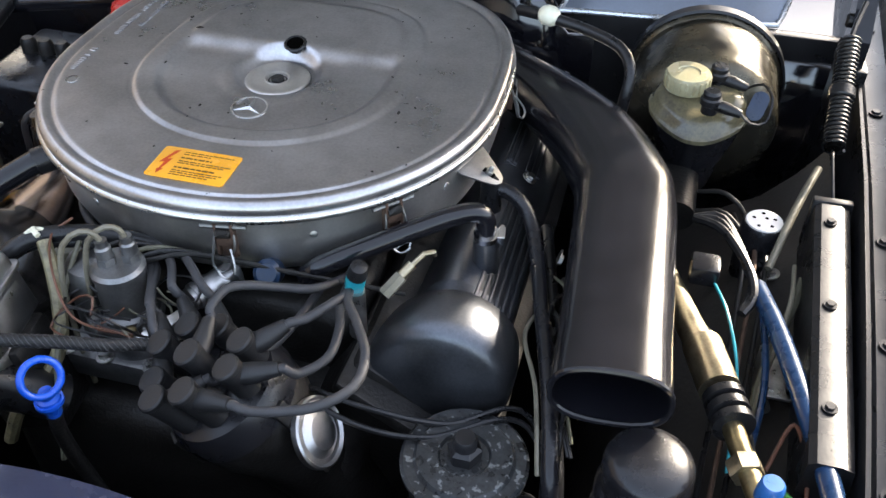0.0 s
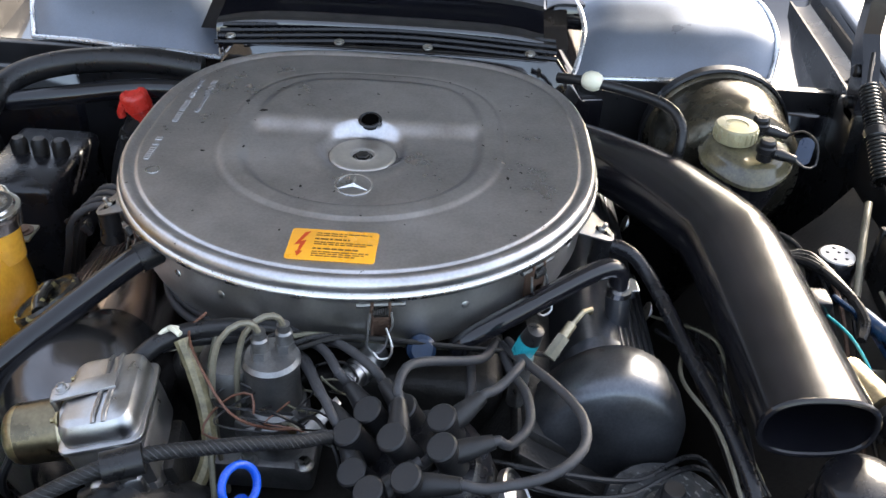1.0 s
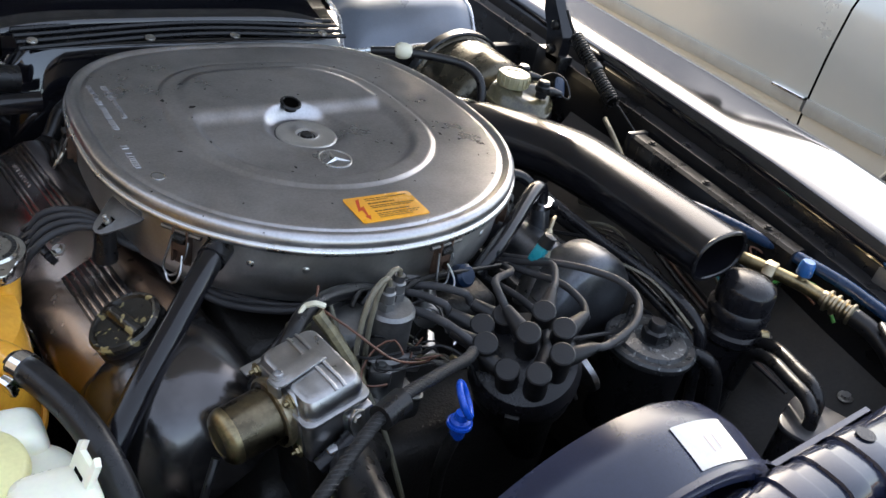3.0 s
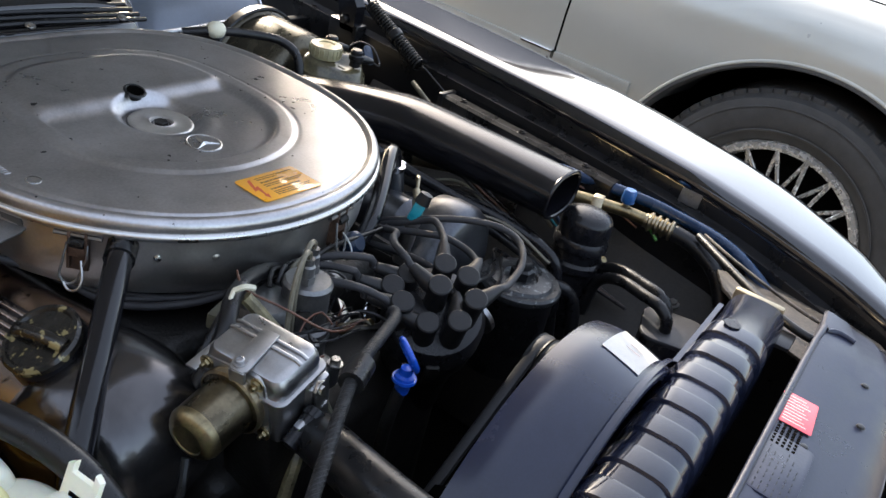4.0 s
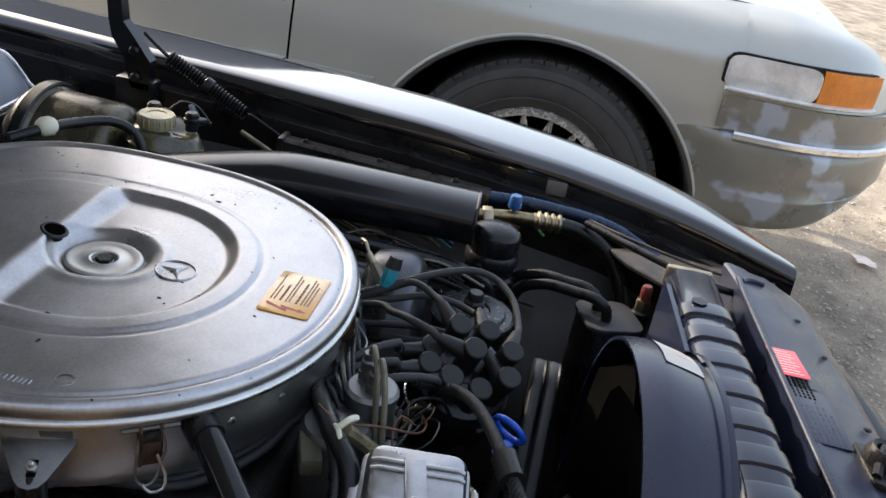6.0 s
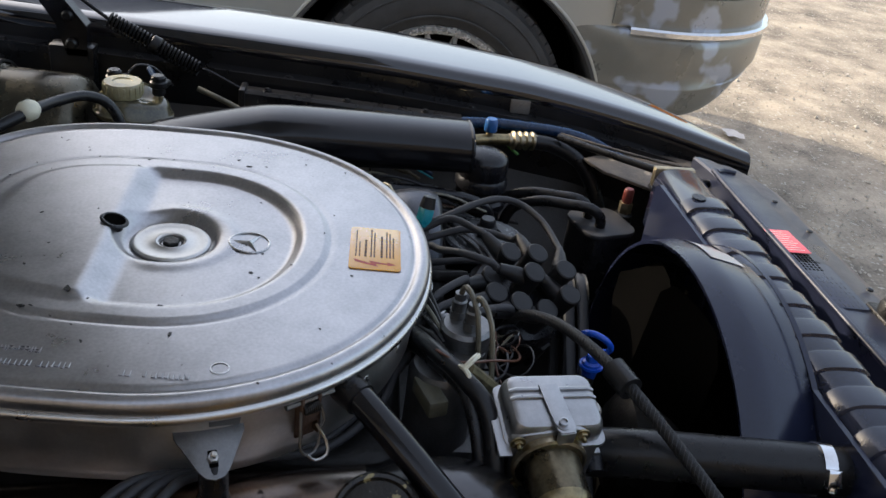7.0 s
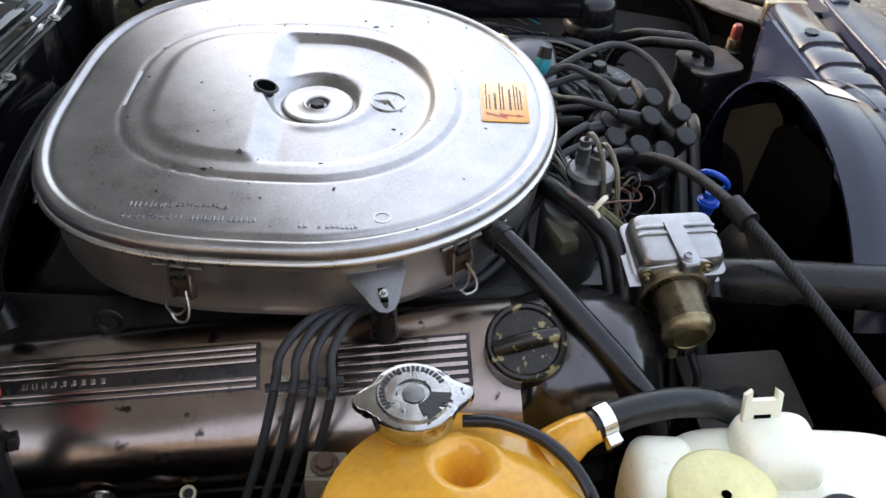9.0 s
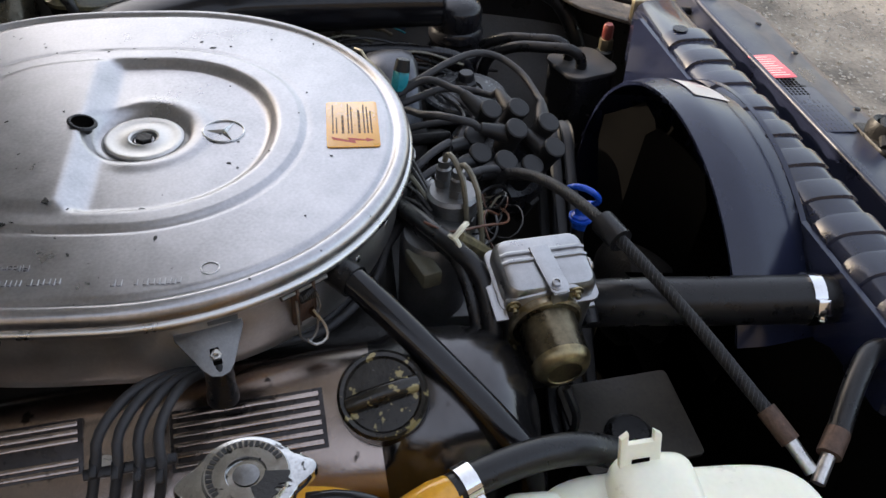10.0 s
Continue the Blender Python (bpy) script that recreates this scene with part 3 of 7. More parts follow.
    for x, y in ((-s * 0.0 + 0.0, 0.025), (0.0, 0.31)):
        part("bolt", bolt_geo(0.006, 0.006), STEEL, t, "", m @ Matrix.Translation((x, y, 0.072)))
    for y in (0.2, -0.02):
        part("side_bolt", bolt_geo(0.007, 0.006, 1.8), STEEL, t, "", m @ axis((s * 0.081, y, 0.03), (s, 0, 0.2)))
    return t, m
VC_L, M_L = valve_cover(-1, VC_BROWN, "brown-stained ribbed aluminium cam cover beside the coolant tank")
VC_R, M_R = valve_cover(1, VC_GREY, "grey ribbed aluminium cam cover with a rounded nose")

# ---- air cleaner ----
def contour(th, a, bb, nb, bf, nf):
    c, q = math.cos(th), math.sin(th)
    b, n = (bb, nb) if q >= 0 else (bf, nf)
    return 1 / ((abs(c) / a) ** n + (abs(q) / b) ** n) ** (1 / n)

def lid_height(x, y):
    """Pressed relief: an outer crease, a raised plateau at the back, a shallow dish in front and a round well for the centre disc."""
    r, th = math.hypot(x, y), math.atan2(y, x)
    d0 = contour(th, 0.160, 0.194, 3.0, 0.155, 2.05) - r
    d1 = contour(th, 0.134, 0.170, 3.4, 0.127, 2.1) - r
    h = 0.0022 * smooth(-0.003, 0.003, d0) - 0.0022 * math.exp(-(d0 / 0.0022) ** 2)
    inside = smooth(-0.004, 0.010, d1)
    line = 0.046 + 0.03 * x
    front = 1 - smooth(line - 0.016, line + 0.013, y)
    floor = -0.0080 - 0.0015 * smooth(-0.02, -0.11, y)
    h += inside * (0.0038 * (1 - front) + floor * front)
    # the well, with a soft shoulder round its rim
    k = 1 - smooth(0.0385, 0.053, math.hypot(x, y - 0.004))
    h = h * (1 - k) - 0.0145 * k
    h += 0.0016 * math.exp(-((r - 0.058) / 0.007) ** 2) * smooth(0.0, 0.03, -y + 0.03)
    return h

def air_cleaner():
    t = thing("air_cleaner", "round-fronted bare aluminium air cleaner housing on top of the engine", "air filter", (0, 0, 0.72))
    A = 256
    def R(th):
        return contour(th, 0.262, 0.268, 3.0, 0.256, 2.05)
    fr = [0.0] + [0.02 + 0.90 * (k / 74) for k in range(75)]
    rows = []
    for f in fr:
        row = []
        for k in range(A + 1):
            th = 2 * math.pi * (k % A) / A
            r = R(th) * f
            x, y = r * math.cos(th), r * math.sin(th)
            row.append((x, y, ZL + lid_height(x, y)))
        rows.append(row)
    for dr, dz in ((-0.0185, -0.0006), (-0.017, -0.0022), (-0.0155, -0.0024), (-0.013, -0.0010), (-0.011, 0.0008), (-0.008, 0.0016), (-0.005, 0.0012), (-0.002, -0.001), (0.0, -0.004), (0.0006, -0.008), (0.0, -0.013)):
        rows.append([((R(2 * math.pi * (k % A) / A) + dr) * math.cos(2 * math.pi * (k % A) / A), (R(2 * math.pi * (k % A) / A) + dr) * math.sin(2 * math.pi * (k % A) / A), ZL + dz) for k in range(A + 1)])
    lid = part("lid", sheet(rows), ALU_LID, t, "stained grey aluminium lid with a pressed dish", angle=60)
    bead = []
    for k in range(A + 1):
        th = 2 * math.pi * (k % A) / A
        bead.append([((R(th) + dr) * math.cos(th), (R(th) + dr) * math.sin(th), ZL + dz) for dr, dz in ((-0.004, -0.0125), (0.001, -0.0125), (0.0035, -0.015), (0.0035, -0.019), (0.001, -0.0215), (-0.006, -0.0225))])
    part("rim", sheet(bead), ALU_BEAD, t, "bright rolled rim", angle=70)
    pan = []
    for k in range(A + 1):
        th = 2 * math.pi * (k % A) / A
        pan.append([((R(th) + dr) * math.cos(th), (R(th) + dr) * math.sin(th), ZL + dz) for dr, dz in ((-0.006, -0.0215), (-0.007, -0.026), (-0.0075, -0.045), (-0.010, -0.075), (-0.016, -0.091), (-0.030, -0.098), (-0.12, -0.100), (-0.2, -0.100))])
    part("pan", sheet(pan), ALU_PAN, t, "dull aluminium lower pan", angle=60)
    c = lid_height(0.0, -0.02)
    part("centre_disc", lathe([(0.0365, -0.014), (0.0378, -0.004), (0.0365, -0.0028), (0.034, -0.0025), (0.030, -0.0035), (0.016, -0.0036), (0.0145, -0.0026), (0.0125, -0.0034), (0.0115, -0.0075), (0.0005, -0.0075)], 48), ALU_PAN, t, "spun aluminium centre disc", Matrix.Translation((0, 0, ZL - 0.0085)))
    # darker ring paints the recess shadow round the disc
    part("disc_shadow_ring", lathe([(0.0370, -0.0142), (0.0398, -0.0142)], 48, False), CAST_DARK, t, "dark ring standing in for recess shadow round the disc", Matrix.Translation((0, 0, ZL)))
    part("nut", join(lathe([(0.0075, 0.000), (0.0085, -0.001), (0.0085, -0.006)], 6), lathe([(0.0095, -0.0035), (0.0115, -0.004)], 20, False)), GREASE, t, "dark recessed hexagon nut", Matrix.Translation((0, 0, ZL - 0.0105)))
    slope = math.degrees(math.atan2(lid_height(0.003, 0.066) - lid_height(0.003, 0.048), 0.018)) * 0.4
    seat = pose(0.002, 0.054, ZL + lid_height(0.002, 0.054) + 0.0028, slope, 0, 0)
    part("grommet", lathe([(0.0100, -0.008), (0.0100, 0.0002), (0.0108, 0.0009), (0.0122, 0.0009), (0.0140, -0.0006)], 32, False), RUBBER, t, "black rubber grommet in the lid", seat)
    # black disc painted as the shaded inside of the hole
    part("grommet_hole_shade", lathe([(0.0110, 0.0004), (0.0005, 0.0004)], 24), DARK, t, "", seat)
    # round badge: a ring and three plain arms
    zb = ZL + lid_height(0, -0.076) + 0.0004
    ring = lathe([(0.0186, 0), (0.0186, 0.0009), (0.0195, 0.0013), (0.0206, 0.0009), (0.0206, 0)], 48, False)
    arms = [moved(([(-0.0034, 0, 0), (0.0034, 0, 0), (0, 0.0182, 0), (0, 0.001, 0.0024), (0, 0.0182, 0.0006)], [(0, 3, 4, 2), (1, 2, 4, 3), (0, 1, 3)]), pose(0, 0, 0, 0, 0, a)) for a in (0, 120, 240)]
    zf = lambda x, y: ZL + lid_height(x, y)
    tilt = math.degrees(math.atan2(zf(0, -0.066) - zf(0, -0.086), 0.02))
    badge = part("badge", join(ring, *arms), ALU_BEAD, t, "embossed ring with three plain arms", pose(0, -0.076, zb, tilt, 0, 0))
    # orange warning label
    lab = part("warning_label", prism(rounded(0.084, 0.051, 0.004), 0, 0.0007, 0.0002), ORANGE, t, "orange high-voltage warning label with red lightning arrow", Matrix.Translation((-0.0025, -0.2005, ZL + 0.0004)))
    zz = ZL + 0.0012
    arrow = ([(-0.030, 0.019), (-0.0245, 0.021), (-0.0315, 0.004), (-0.0265, 0.006), (-0.0300, -0.012), (-0.0275, -0.012), (-0.0315, -0.021), (-0.0345, -0.013), (-0.0325, -0.0125), (-0.0318, -0.001), (-0.0372, -0.003)])
    bm_v = [(x - 0.0025 + 0.001, y - 0.2005, zz) for x, y in arrow]
    part("lightning_arrow", (bm_v, [(0, 1, 2, 10), (10, 2, 3, 9), (9, 3, 4, 8), (8, 4, 5), (7, 8, 5), (7, 5, 6)]), PRINT_RED, lab, "red lightning arrow", smooth=False)
    rng = random.Random(12)
    for y, x1, h in ((0.019, 0.034, 0.0006), (0.0155, 0.010, 0.0006), (0.0095, 0.014, 0.0011), (0.0040, 0.036, 0.0007), (0.0008, 0.030, 0.0007), (-0.0065, 0.026, 0.0011), (-0.0115, 0.034, 0.0007), (-0.0148, 0.030, 0.0007), (-0.0182, 0.022, 0.0007)):
        words, x = [], -0.018
        while x < x1:
            w = rng.uniform(0.003, 0.008)
            words.append(block(x, min(x + w, x1 + 0.001), y - h, y + h, 0, 0.0003, 0))
            x += w + 0.0012
        part("print_line", join(*words), PRINT_DARK, lab, "", Matrix.Translation((-0.0025, -0.2005, zz - 0.0002)))
    # pressed maker's marks along the side, as short raised strokes
    rng = random.Random(3)
    marks = []
    for row, (x, y0, y1) in enumerate(((-0.222, 0.086, 0.030), (-0.205, 0.145, 0.102), (-0.226, -0.005, -0.060))):
        y = y0
        while y > y1:
            w = rng.uniform(0.003, 0.005)
            if rng.random() > 0.14:
                marks.append(block(x - rng.uniform(0.0025, 0.004), x + 0.0035, y - w * 0.75, y, ZL - 0.0002, ZL + 0.0011, 0.0003, 1))
            y -= w
    part("pressed_writing", join(*marks), ALU_LID, t, "row of small pressed marks")["kind"] = "stuff"
    for words, x, y in (("117 094 00 02", -0.2185, 0.092), ("Filtereinsatz/2", -0.2015, 0.055)):
        cu = bpy.data.curves.new("text", "FONT")
        cu.body, cu.size, cu.extrude, cu.resolution_u = words, 0.0096, 0.0008, 2
        tmp = new("tmp", cu)
        bpy.context.view_layer.update()
        me = bpy.data.meshes.new_from_object(tmp.evaluated_get(bpy.context.evaluated_depsgraph_get()))
        bpy.data.objects.remove(tmp)
        me.transform(pose(x, y, ZL + 0.0003, 0, 0, 90))
        me.materials.clear(); me.materials.append(ALU_LID)
        words_ob = link(new("pressed_lettering", me), t)
        words_ob["label"], words_ob["kind"] = "small pressed lettering", "stuff"
    part("pressed_seal", lathe([(0.0065, 0.0006), (0.0078, 0.0006), (0.0078, 0), (0.0065, 0)], 20, False), ALU_BEAD, t, "", Matrix.Translation((-0.212, -0.082, ZL)))
    rng = random.Random(17)
    for x, y, size in [(-0.131, -0.018, 0.0030), (0.163, -0.054, 0.0030), (-0.055, -0.085, 0.0022), (-0.150, 0.090, 0.0034), (-0.125, 0.060, 0.0040), (-0.172, -0.035, 0.0026), (-0.190, 0.030, 0.0022)] + [(rng.uniform(-0.21, 0.2), rng.uniform(-0.2, 0.2), rng.uniform(0.0010, 0.0018)) for _ in range(34)]:
        out = [(size * rng.uniform(0.5, 1.5) * math.cos(a), size * rng.uniform(0.3, 0.9) * math.sin(a)) for a in [2 * math.pi * q / 7 for q in range(7)]]
        part("chip", prism(out, 0.0, 0.0004, 0), GREASE, lid, "small dark scab", pose(x, y, ZL + lid_height(x, y) + 0.0002, 0, 0, rng.uniform(0, 180)), smooth=False)
    return t, R
CLEANER, RIM = air_cleaner()

def rim_at(deg, out=0.0, dz=0.0):
    th = radians(deg)
    r = RIM(th) + out
    e = 0.01
    p0, p1 = Vector((RIM(th - e) * math.cos(th - e), RIM(th - e) * math.sin(th - e), 0)), Vector((RIM(th + e) * math.cos(th + e), RIM(th + e) * math.sin(th + e), 0))
    tng = (p1 - p0).normalized()
    nrm = Vector((tng.y, -tng.x, 0))
    return Vector((r * math.cos(th), r * math.sin(th), ZL + dz)), nrm, tng

def latch(deg):
    """Over-centre wire latch: base plate with a hinge pin, wire loop and lever."""
    p, n, tg = rim_at(deg, -0.008, -0.052)
    m = Matrix((( tg.x, n.x, 0, p.x), (tg.y, n.y, 0, p.y), (0, 0, 1, p.z), (0, 0, 0, 1))) @ Matrix.Scale(1.18, 4)
    base = part("latch", block(-0.008, 0.008, 0.0, 0.003, -0.012, 0.018, 0.0008), RUST, CLEANER, "rusty sprung wire latch", m)
    part("pin", tube([(-0.019, 0.006, 0.023), (0.019, 0.006, 0.023)], 0.0024, 8), CAST_DARK, base, "dull pin ends", m)
    part("lever", join(block(-0.008, -0.0055, 0.002, 0.009, -0.008, 0.030, 0.0006), block(0.0055, 0.008, 0.002, 0.009, -0.008, 0.030, 0.0006), block(-0.008, 0.008, 0.007, 0.009, 0.004, 0.013, 0.0006)), RUST, base, "", m)
    part("coil", tube([(-0.006 + 0.012 * k / 60, 0.0085 + 0.0036 * math.cos(k * 0.8), 0.017 + 0.0036 * math.sin(k * 0.8)) for k in range(61)], 0.0009, 5, curve=False), GREASE, base, "coiled spring", m)
    part("wire_loop", tube([(-0.008, 0.008, 0.016), (-0.010, 0.012, 0.000), (-0.011, 0.015, -0.012), (-0.004, 0.016, -0.018), (0.003, 0.015, -0.013), (0.006, 0.012, -0.002), (0.009, 0.012, 0.006), (0.008, 0.008, 0.016)], 0.0011, 6, 0.004), CAST_DARK, base, "bent spring wire", m)
    part("wire_hook", tube([(0.004, 0.010, 0.002), (0.008, 0.018, -0.010), (0.006, 0.022, -0.018), (-0.002, 0.020, -0.021), (-0.007, 0.017, -0.016)], 0.0011, 6, 0.004), STEEL, base, "", m)
for d in (281, 318, 216, 160, 20, 75, 112):
    latch(d)

def bracket(deg, s):
    p, n, tg = rim_at(deg, -0.010, 0)
    m = Matrix(((tg.x, n.x, 0, p.x), (tg.y, n.y, 0, p.y), (0, 0, 1, ZL - 0.036), (0, 0, 0, 1))) @ pose(0, 0, 0, -24, 0, 0)
    slot = [(-0.027, 0.0), (0.027, 0.0), (0.027, 0.006), (0.012, 0.036), (0.007, 0.042), (0, 0.044), (-0.007, 0.042), (-0.012, 0.036), (-0.027, 0.006)]
    base = part("bracket", join(prism(slot, -0.0012, 0.0012, 0.0005), block(0.000, 0.024, -0.001, 0.0016, -0.004, 0.014, 0.0006)), CAST_DARK, CLEANER, "triangular steel mounting bracket", m)
    part("slot", block(-0.0035, 0.0035, 0.020, 0.034, -0.0016, 0.0016, 0), DARK, base, "", m)
    part("stud", join(lathe([(0.0045, 0.0015), (0.0045, 0.004), (0.004, 0.005)], 6), lathe([(0.0026, 0.004), (0.0026, 0.011), (0.0016, 0.012)], 10)), STEEL, base, "", m @ Matrix.Translation((0, 0.027, 0)))
    part("rubber_mount", lathe([(0.004, 0.0), (0.0115, -0.004), (0.0115, -0.030), (0.013, -0.034), (0.013, -0.042)], 22), RUBBER, base, "round rubber mount under the bracket", m @ pose(0, 0.031, 0, 24, 0, 0))
bracket(198, -1)
bracket(-15, 1)
for d in (232, 245, 300, 335):
    p, n, tg = rim_at(d, -0.009, -0.045)
    part("rivet", lathe([(0.0015, 0.003), (0.004, 0.002), (0.005, 0)], 12), ALU_BEAD, CLEANER, "", axis(p, n))
# ---- intake and pipes ----
def duct():
    t = thing("intake_duct", "long glossy black plastic air intake duct with an oval mouth", "air duct", (0.42, -0.1, 0.74))
    pts = [(0.23, 0.21, 0.744), (0.30, 0.15, 0.748), (0.36, 0.075, 0.754), (0.402, -0.015, 0.763), (0.414, -0.07, 0.768), (0.421, -0.18, 0.770), (0.430, -0.335, 0.770)]
    P = spline(pts, 0.012)
    secs = []
    n = len(P)
    for i, p in enumerate(P):
        tg = P[min(i + 1, n - 1)] - P[max(i - 1, 0)]
        tg /= np.linalg.norm(tg)
        side = np.cross(tg, (0, 0, 1)); side /= np.linalg.norm(side)
        up = np.cross(side, tg)
        f = i / (n - 1)
        w = np.interp(f, (0, 0.3, 0.55, 0.9, 1), (0.040, 0.052, 0.053, 0.050, 0.051)); h = np.interp(f, (0, 0.3, 0.55, 1), (0.030, 0.036, 0.038, 0.033))
        secs.append((p, side, up, w, h))
    def ring(s, d=0.0):
        p, side, up, w, h = s
        out = []
        for k in range(36):
            a = 2 * math.pi * k / 36
            c, q = math.cos(a), math.sin(a)
            out.append(p + side * (w - d) * math.copysign(abs(c) ** 0.8, c) + up * (h - d) * math.copysign(abs(q) ** 0.8, q))
        return out
    outer = [ring(s) for s in secs]
    inner = [ring(s, 0.003) for s in secs[::-1][:14]]
    V, F = [], []
    rings = outer + inner
    for r in rings:
        V += [tuple(p) for p in r]
    for i in range(len(rings) - 1):
        for k in range(36):
            F.append((i * 36 + k, i * 36 + (k + 1) % 36, (i + 1) * 36 + (k + 1) % 36, (i + 1) * 36 + k))
    F.append(tuple(range((len(rings) - 1) * 36, len(rings) * 36)))
    part("duct", (V, F), DUCT_PLASTIC, t, angle=60)
    part("mouth_lip", tube([tuple(p) for p in ring(secs[-1], 0.001)] + [tuple(ring(secs[-1], 0.001)[0])], 0.003, 8, 0.02), DUCT_PLASTIC, t)
    part("side_duct", tube([(0.262, -0.07, 0.766), (0.298, -0.078, 0.764), (0.325, -0.105, 0.745), (0.352, -0.20, 0.728), (0.378, -0.30, 0.715), (0.392, -0.37, 0.690), (0.395, -0.39, 0.62)], 0.0082, 14), BLACK_PLASTIC, t, "slim black warm-air pipe")
    return t
duct()

def pipe(name, label, cat, pts, r, mat, **kw):
    t = thing(name, label, cat, pts[len(pts) // 2])
    part("tube", tube(pts, r, **kw), mat, t)
    return t

BREATHER_L = pipe("breather_pipe", "thick black breather pipe from the air cleaner to the engine front", "pipe", [(-0.172, -0.170, 0.798), (-0.197, -0.196, 0.795), (-0.25, -0.25, 0.768), (-0.305, -0.305, 0.735), (-0.330, -0.330, 0.705), (-0.333, -0.335, 0.62), (-0.30, -0.335, 0.52)], 0.0128, HOSE, sides=18)
part("collar", tube([(-0.180, -0.179, 0.7975), (-0.196, -0.195, 0.795)], 0.0148, 18, curve=False), RUBBER, BREATHER_L, "rubber collar")
BREATHER_R = pipe("breather_hose", "black breather hose clamped on the grey cam cover", "hose", [(0.12, -0.235, 0.742), (0.134, -0.232, 0.757), (0.18, -0.205, 0.772), (0.245, -0.160, 0.786), (0.272, -0.144, 0.786), (0.281, -0.142, 0.776), (0.283, -0.148, 0.752)], 0.0105, HOSE, sides=16)
hose_clamp(BREATHER_R, (0.283, -0.147, 0.760), (0.02, -0.15, 1), 0.0115)
part("port", tube([(0.283, -0.147, 0.755), (0.286, -0.155, 0.715)], 0.013, 16, curve=False), VC_GREY, BREATHER_R, "cast pipe stub")

# ---- oil filler cap ----
def oil_cap():
    m = M_L @ Matrix.Translation((0.014, -0.202, 0.100))
    t = thing("oil_filler_cap", "oily black twist cap with yellow grime on the brown cam cover", "oil cap", m.translation)
    part("neck", lathe([(0.037, -0.022), (0.036, 0.0), (0.030, 0.002)], 36), BLACK_PLASTIC, t, "", m)
    part("cap", lathe([(0.036, 0.0), (0.0365, 0.006), (0.034, 0.009), (0.031, 0.0085), (0.029, 0.0060), (0.0005, 0.0060)], 44), WORN_CAP, t, "grimy round cap", m)
    part("grip", moved(tube([(-0.028, 0, 0.007), (-0.015, 0, 0.012), (0.015, 0, 0.012), (0.028, 0, 0.007)], 0.0065, 12, squash=(1.1, 0.9)), pose(0, 0, 0, 0, 0, 100)), WORN_CAP, t, "raised grip bar", m)
oil_cap()

def head_fittings():
    """Plug wells, a brass ring and a boss below the brown cam cover."""
    t = thing("cylinder_head_side", "rusty manifold studs and plug wells below the brown cam cover", "engine part", (-0.35, 0.1, 0.55))
    part("rail", block(-0.372, -0.335, -0.10, 0.26, 0.52, 0.575, 0.008), GREASE, t, "greasy manifold rail")
    for y in (0.19, 0.115, 0.03, -0.05):
        part("stud", join(lathe([(0.018, 0.0), (0.019, 0.006), (0.014, 0.010), (0.013, 0.022), (0.008, 0.026), (0.001, 0.026)], 20)), RUST, t, "rusty stud and washer", axis((-0.357, y, 0.572), (-0.35, 0, 1)))
    part("ring", lathe([(0.0050, 0.0), (0.0078, 0.0), (0.0082, 0.003), (0.0078, 0.006), (0.0050, 0.006)], 22, False), BRASS, t, "brass ring", axis((-0.350, 0.090, 0.604), (-0.6, 0, 1)))
    part("ring_stem", lathe([(0.004, -0.03), (0.004, 0.003)], 12), GREASE, t, "", axis((-0.350, 0.090, 0.604), (-0.6, 0, 1)))
    part("clip_lever", tube([(-0.372, 0.14, 0.585), (-0.368, 0.124, 0.600), (-0.360, 0.108, 0.592)], 0.0035, 8), STEEL, t, "bent steel lever")
head_fittings()

# ---- ignition ----
DISTRIBUTOR_N = Vector((-0.38, -0.26, 0.89)).normalized()
DISTRIBUTOR_C = Vector((0.074, -0.385, 0.766)) - DISTRIBUTOR_N * 0.045

def distributor():
    t = thing("distributor", "leaning dark distributor cap crowded with grey ignition lead boots", "distributor", (0.11, -0.36, 0.55))
    m = axis(DISTRIBUTOR_C, DISTRIBUTOR_N)
    part("body", lathe([(0.040, -0.26), (0.046, -0.10), (0.058, -0.06), (0.060, -0.035), (0.058, -0.028)], 30), GREASE, t, "", m)
    part("cap", lathe([(0.057, -0.032), (0.062, -0.028), (0.062, -0.010), (0.056, 0.002), (0.036, 0.010), (0.014, 0.014), (0.001, 0.014)], 36), BLACK_PLASTIC, t, "black ribbed distributor cap", m)
    for a in (40, 160, 280):
        part("clip", block(0.058, 0.066, -0.008, 0.008, -0.055, -0.012, 0.002), GREASE, t, "spring clip", m @ pose(0, 0, 0, 0, 0, a))
    return t
distributor()

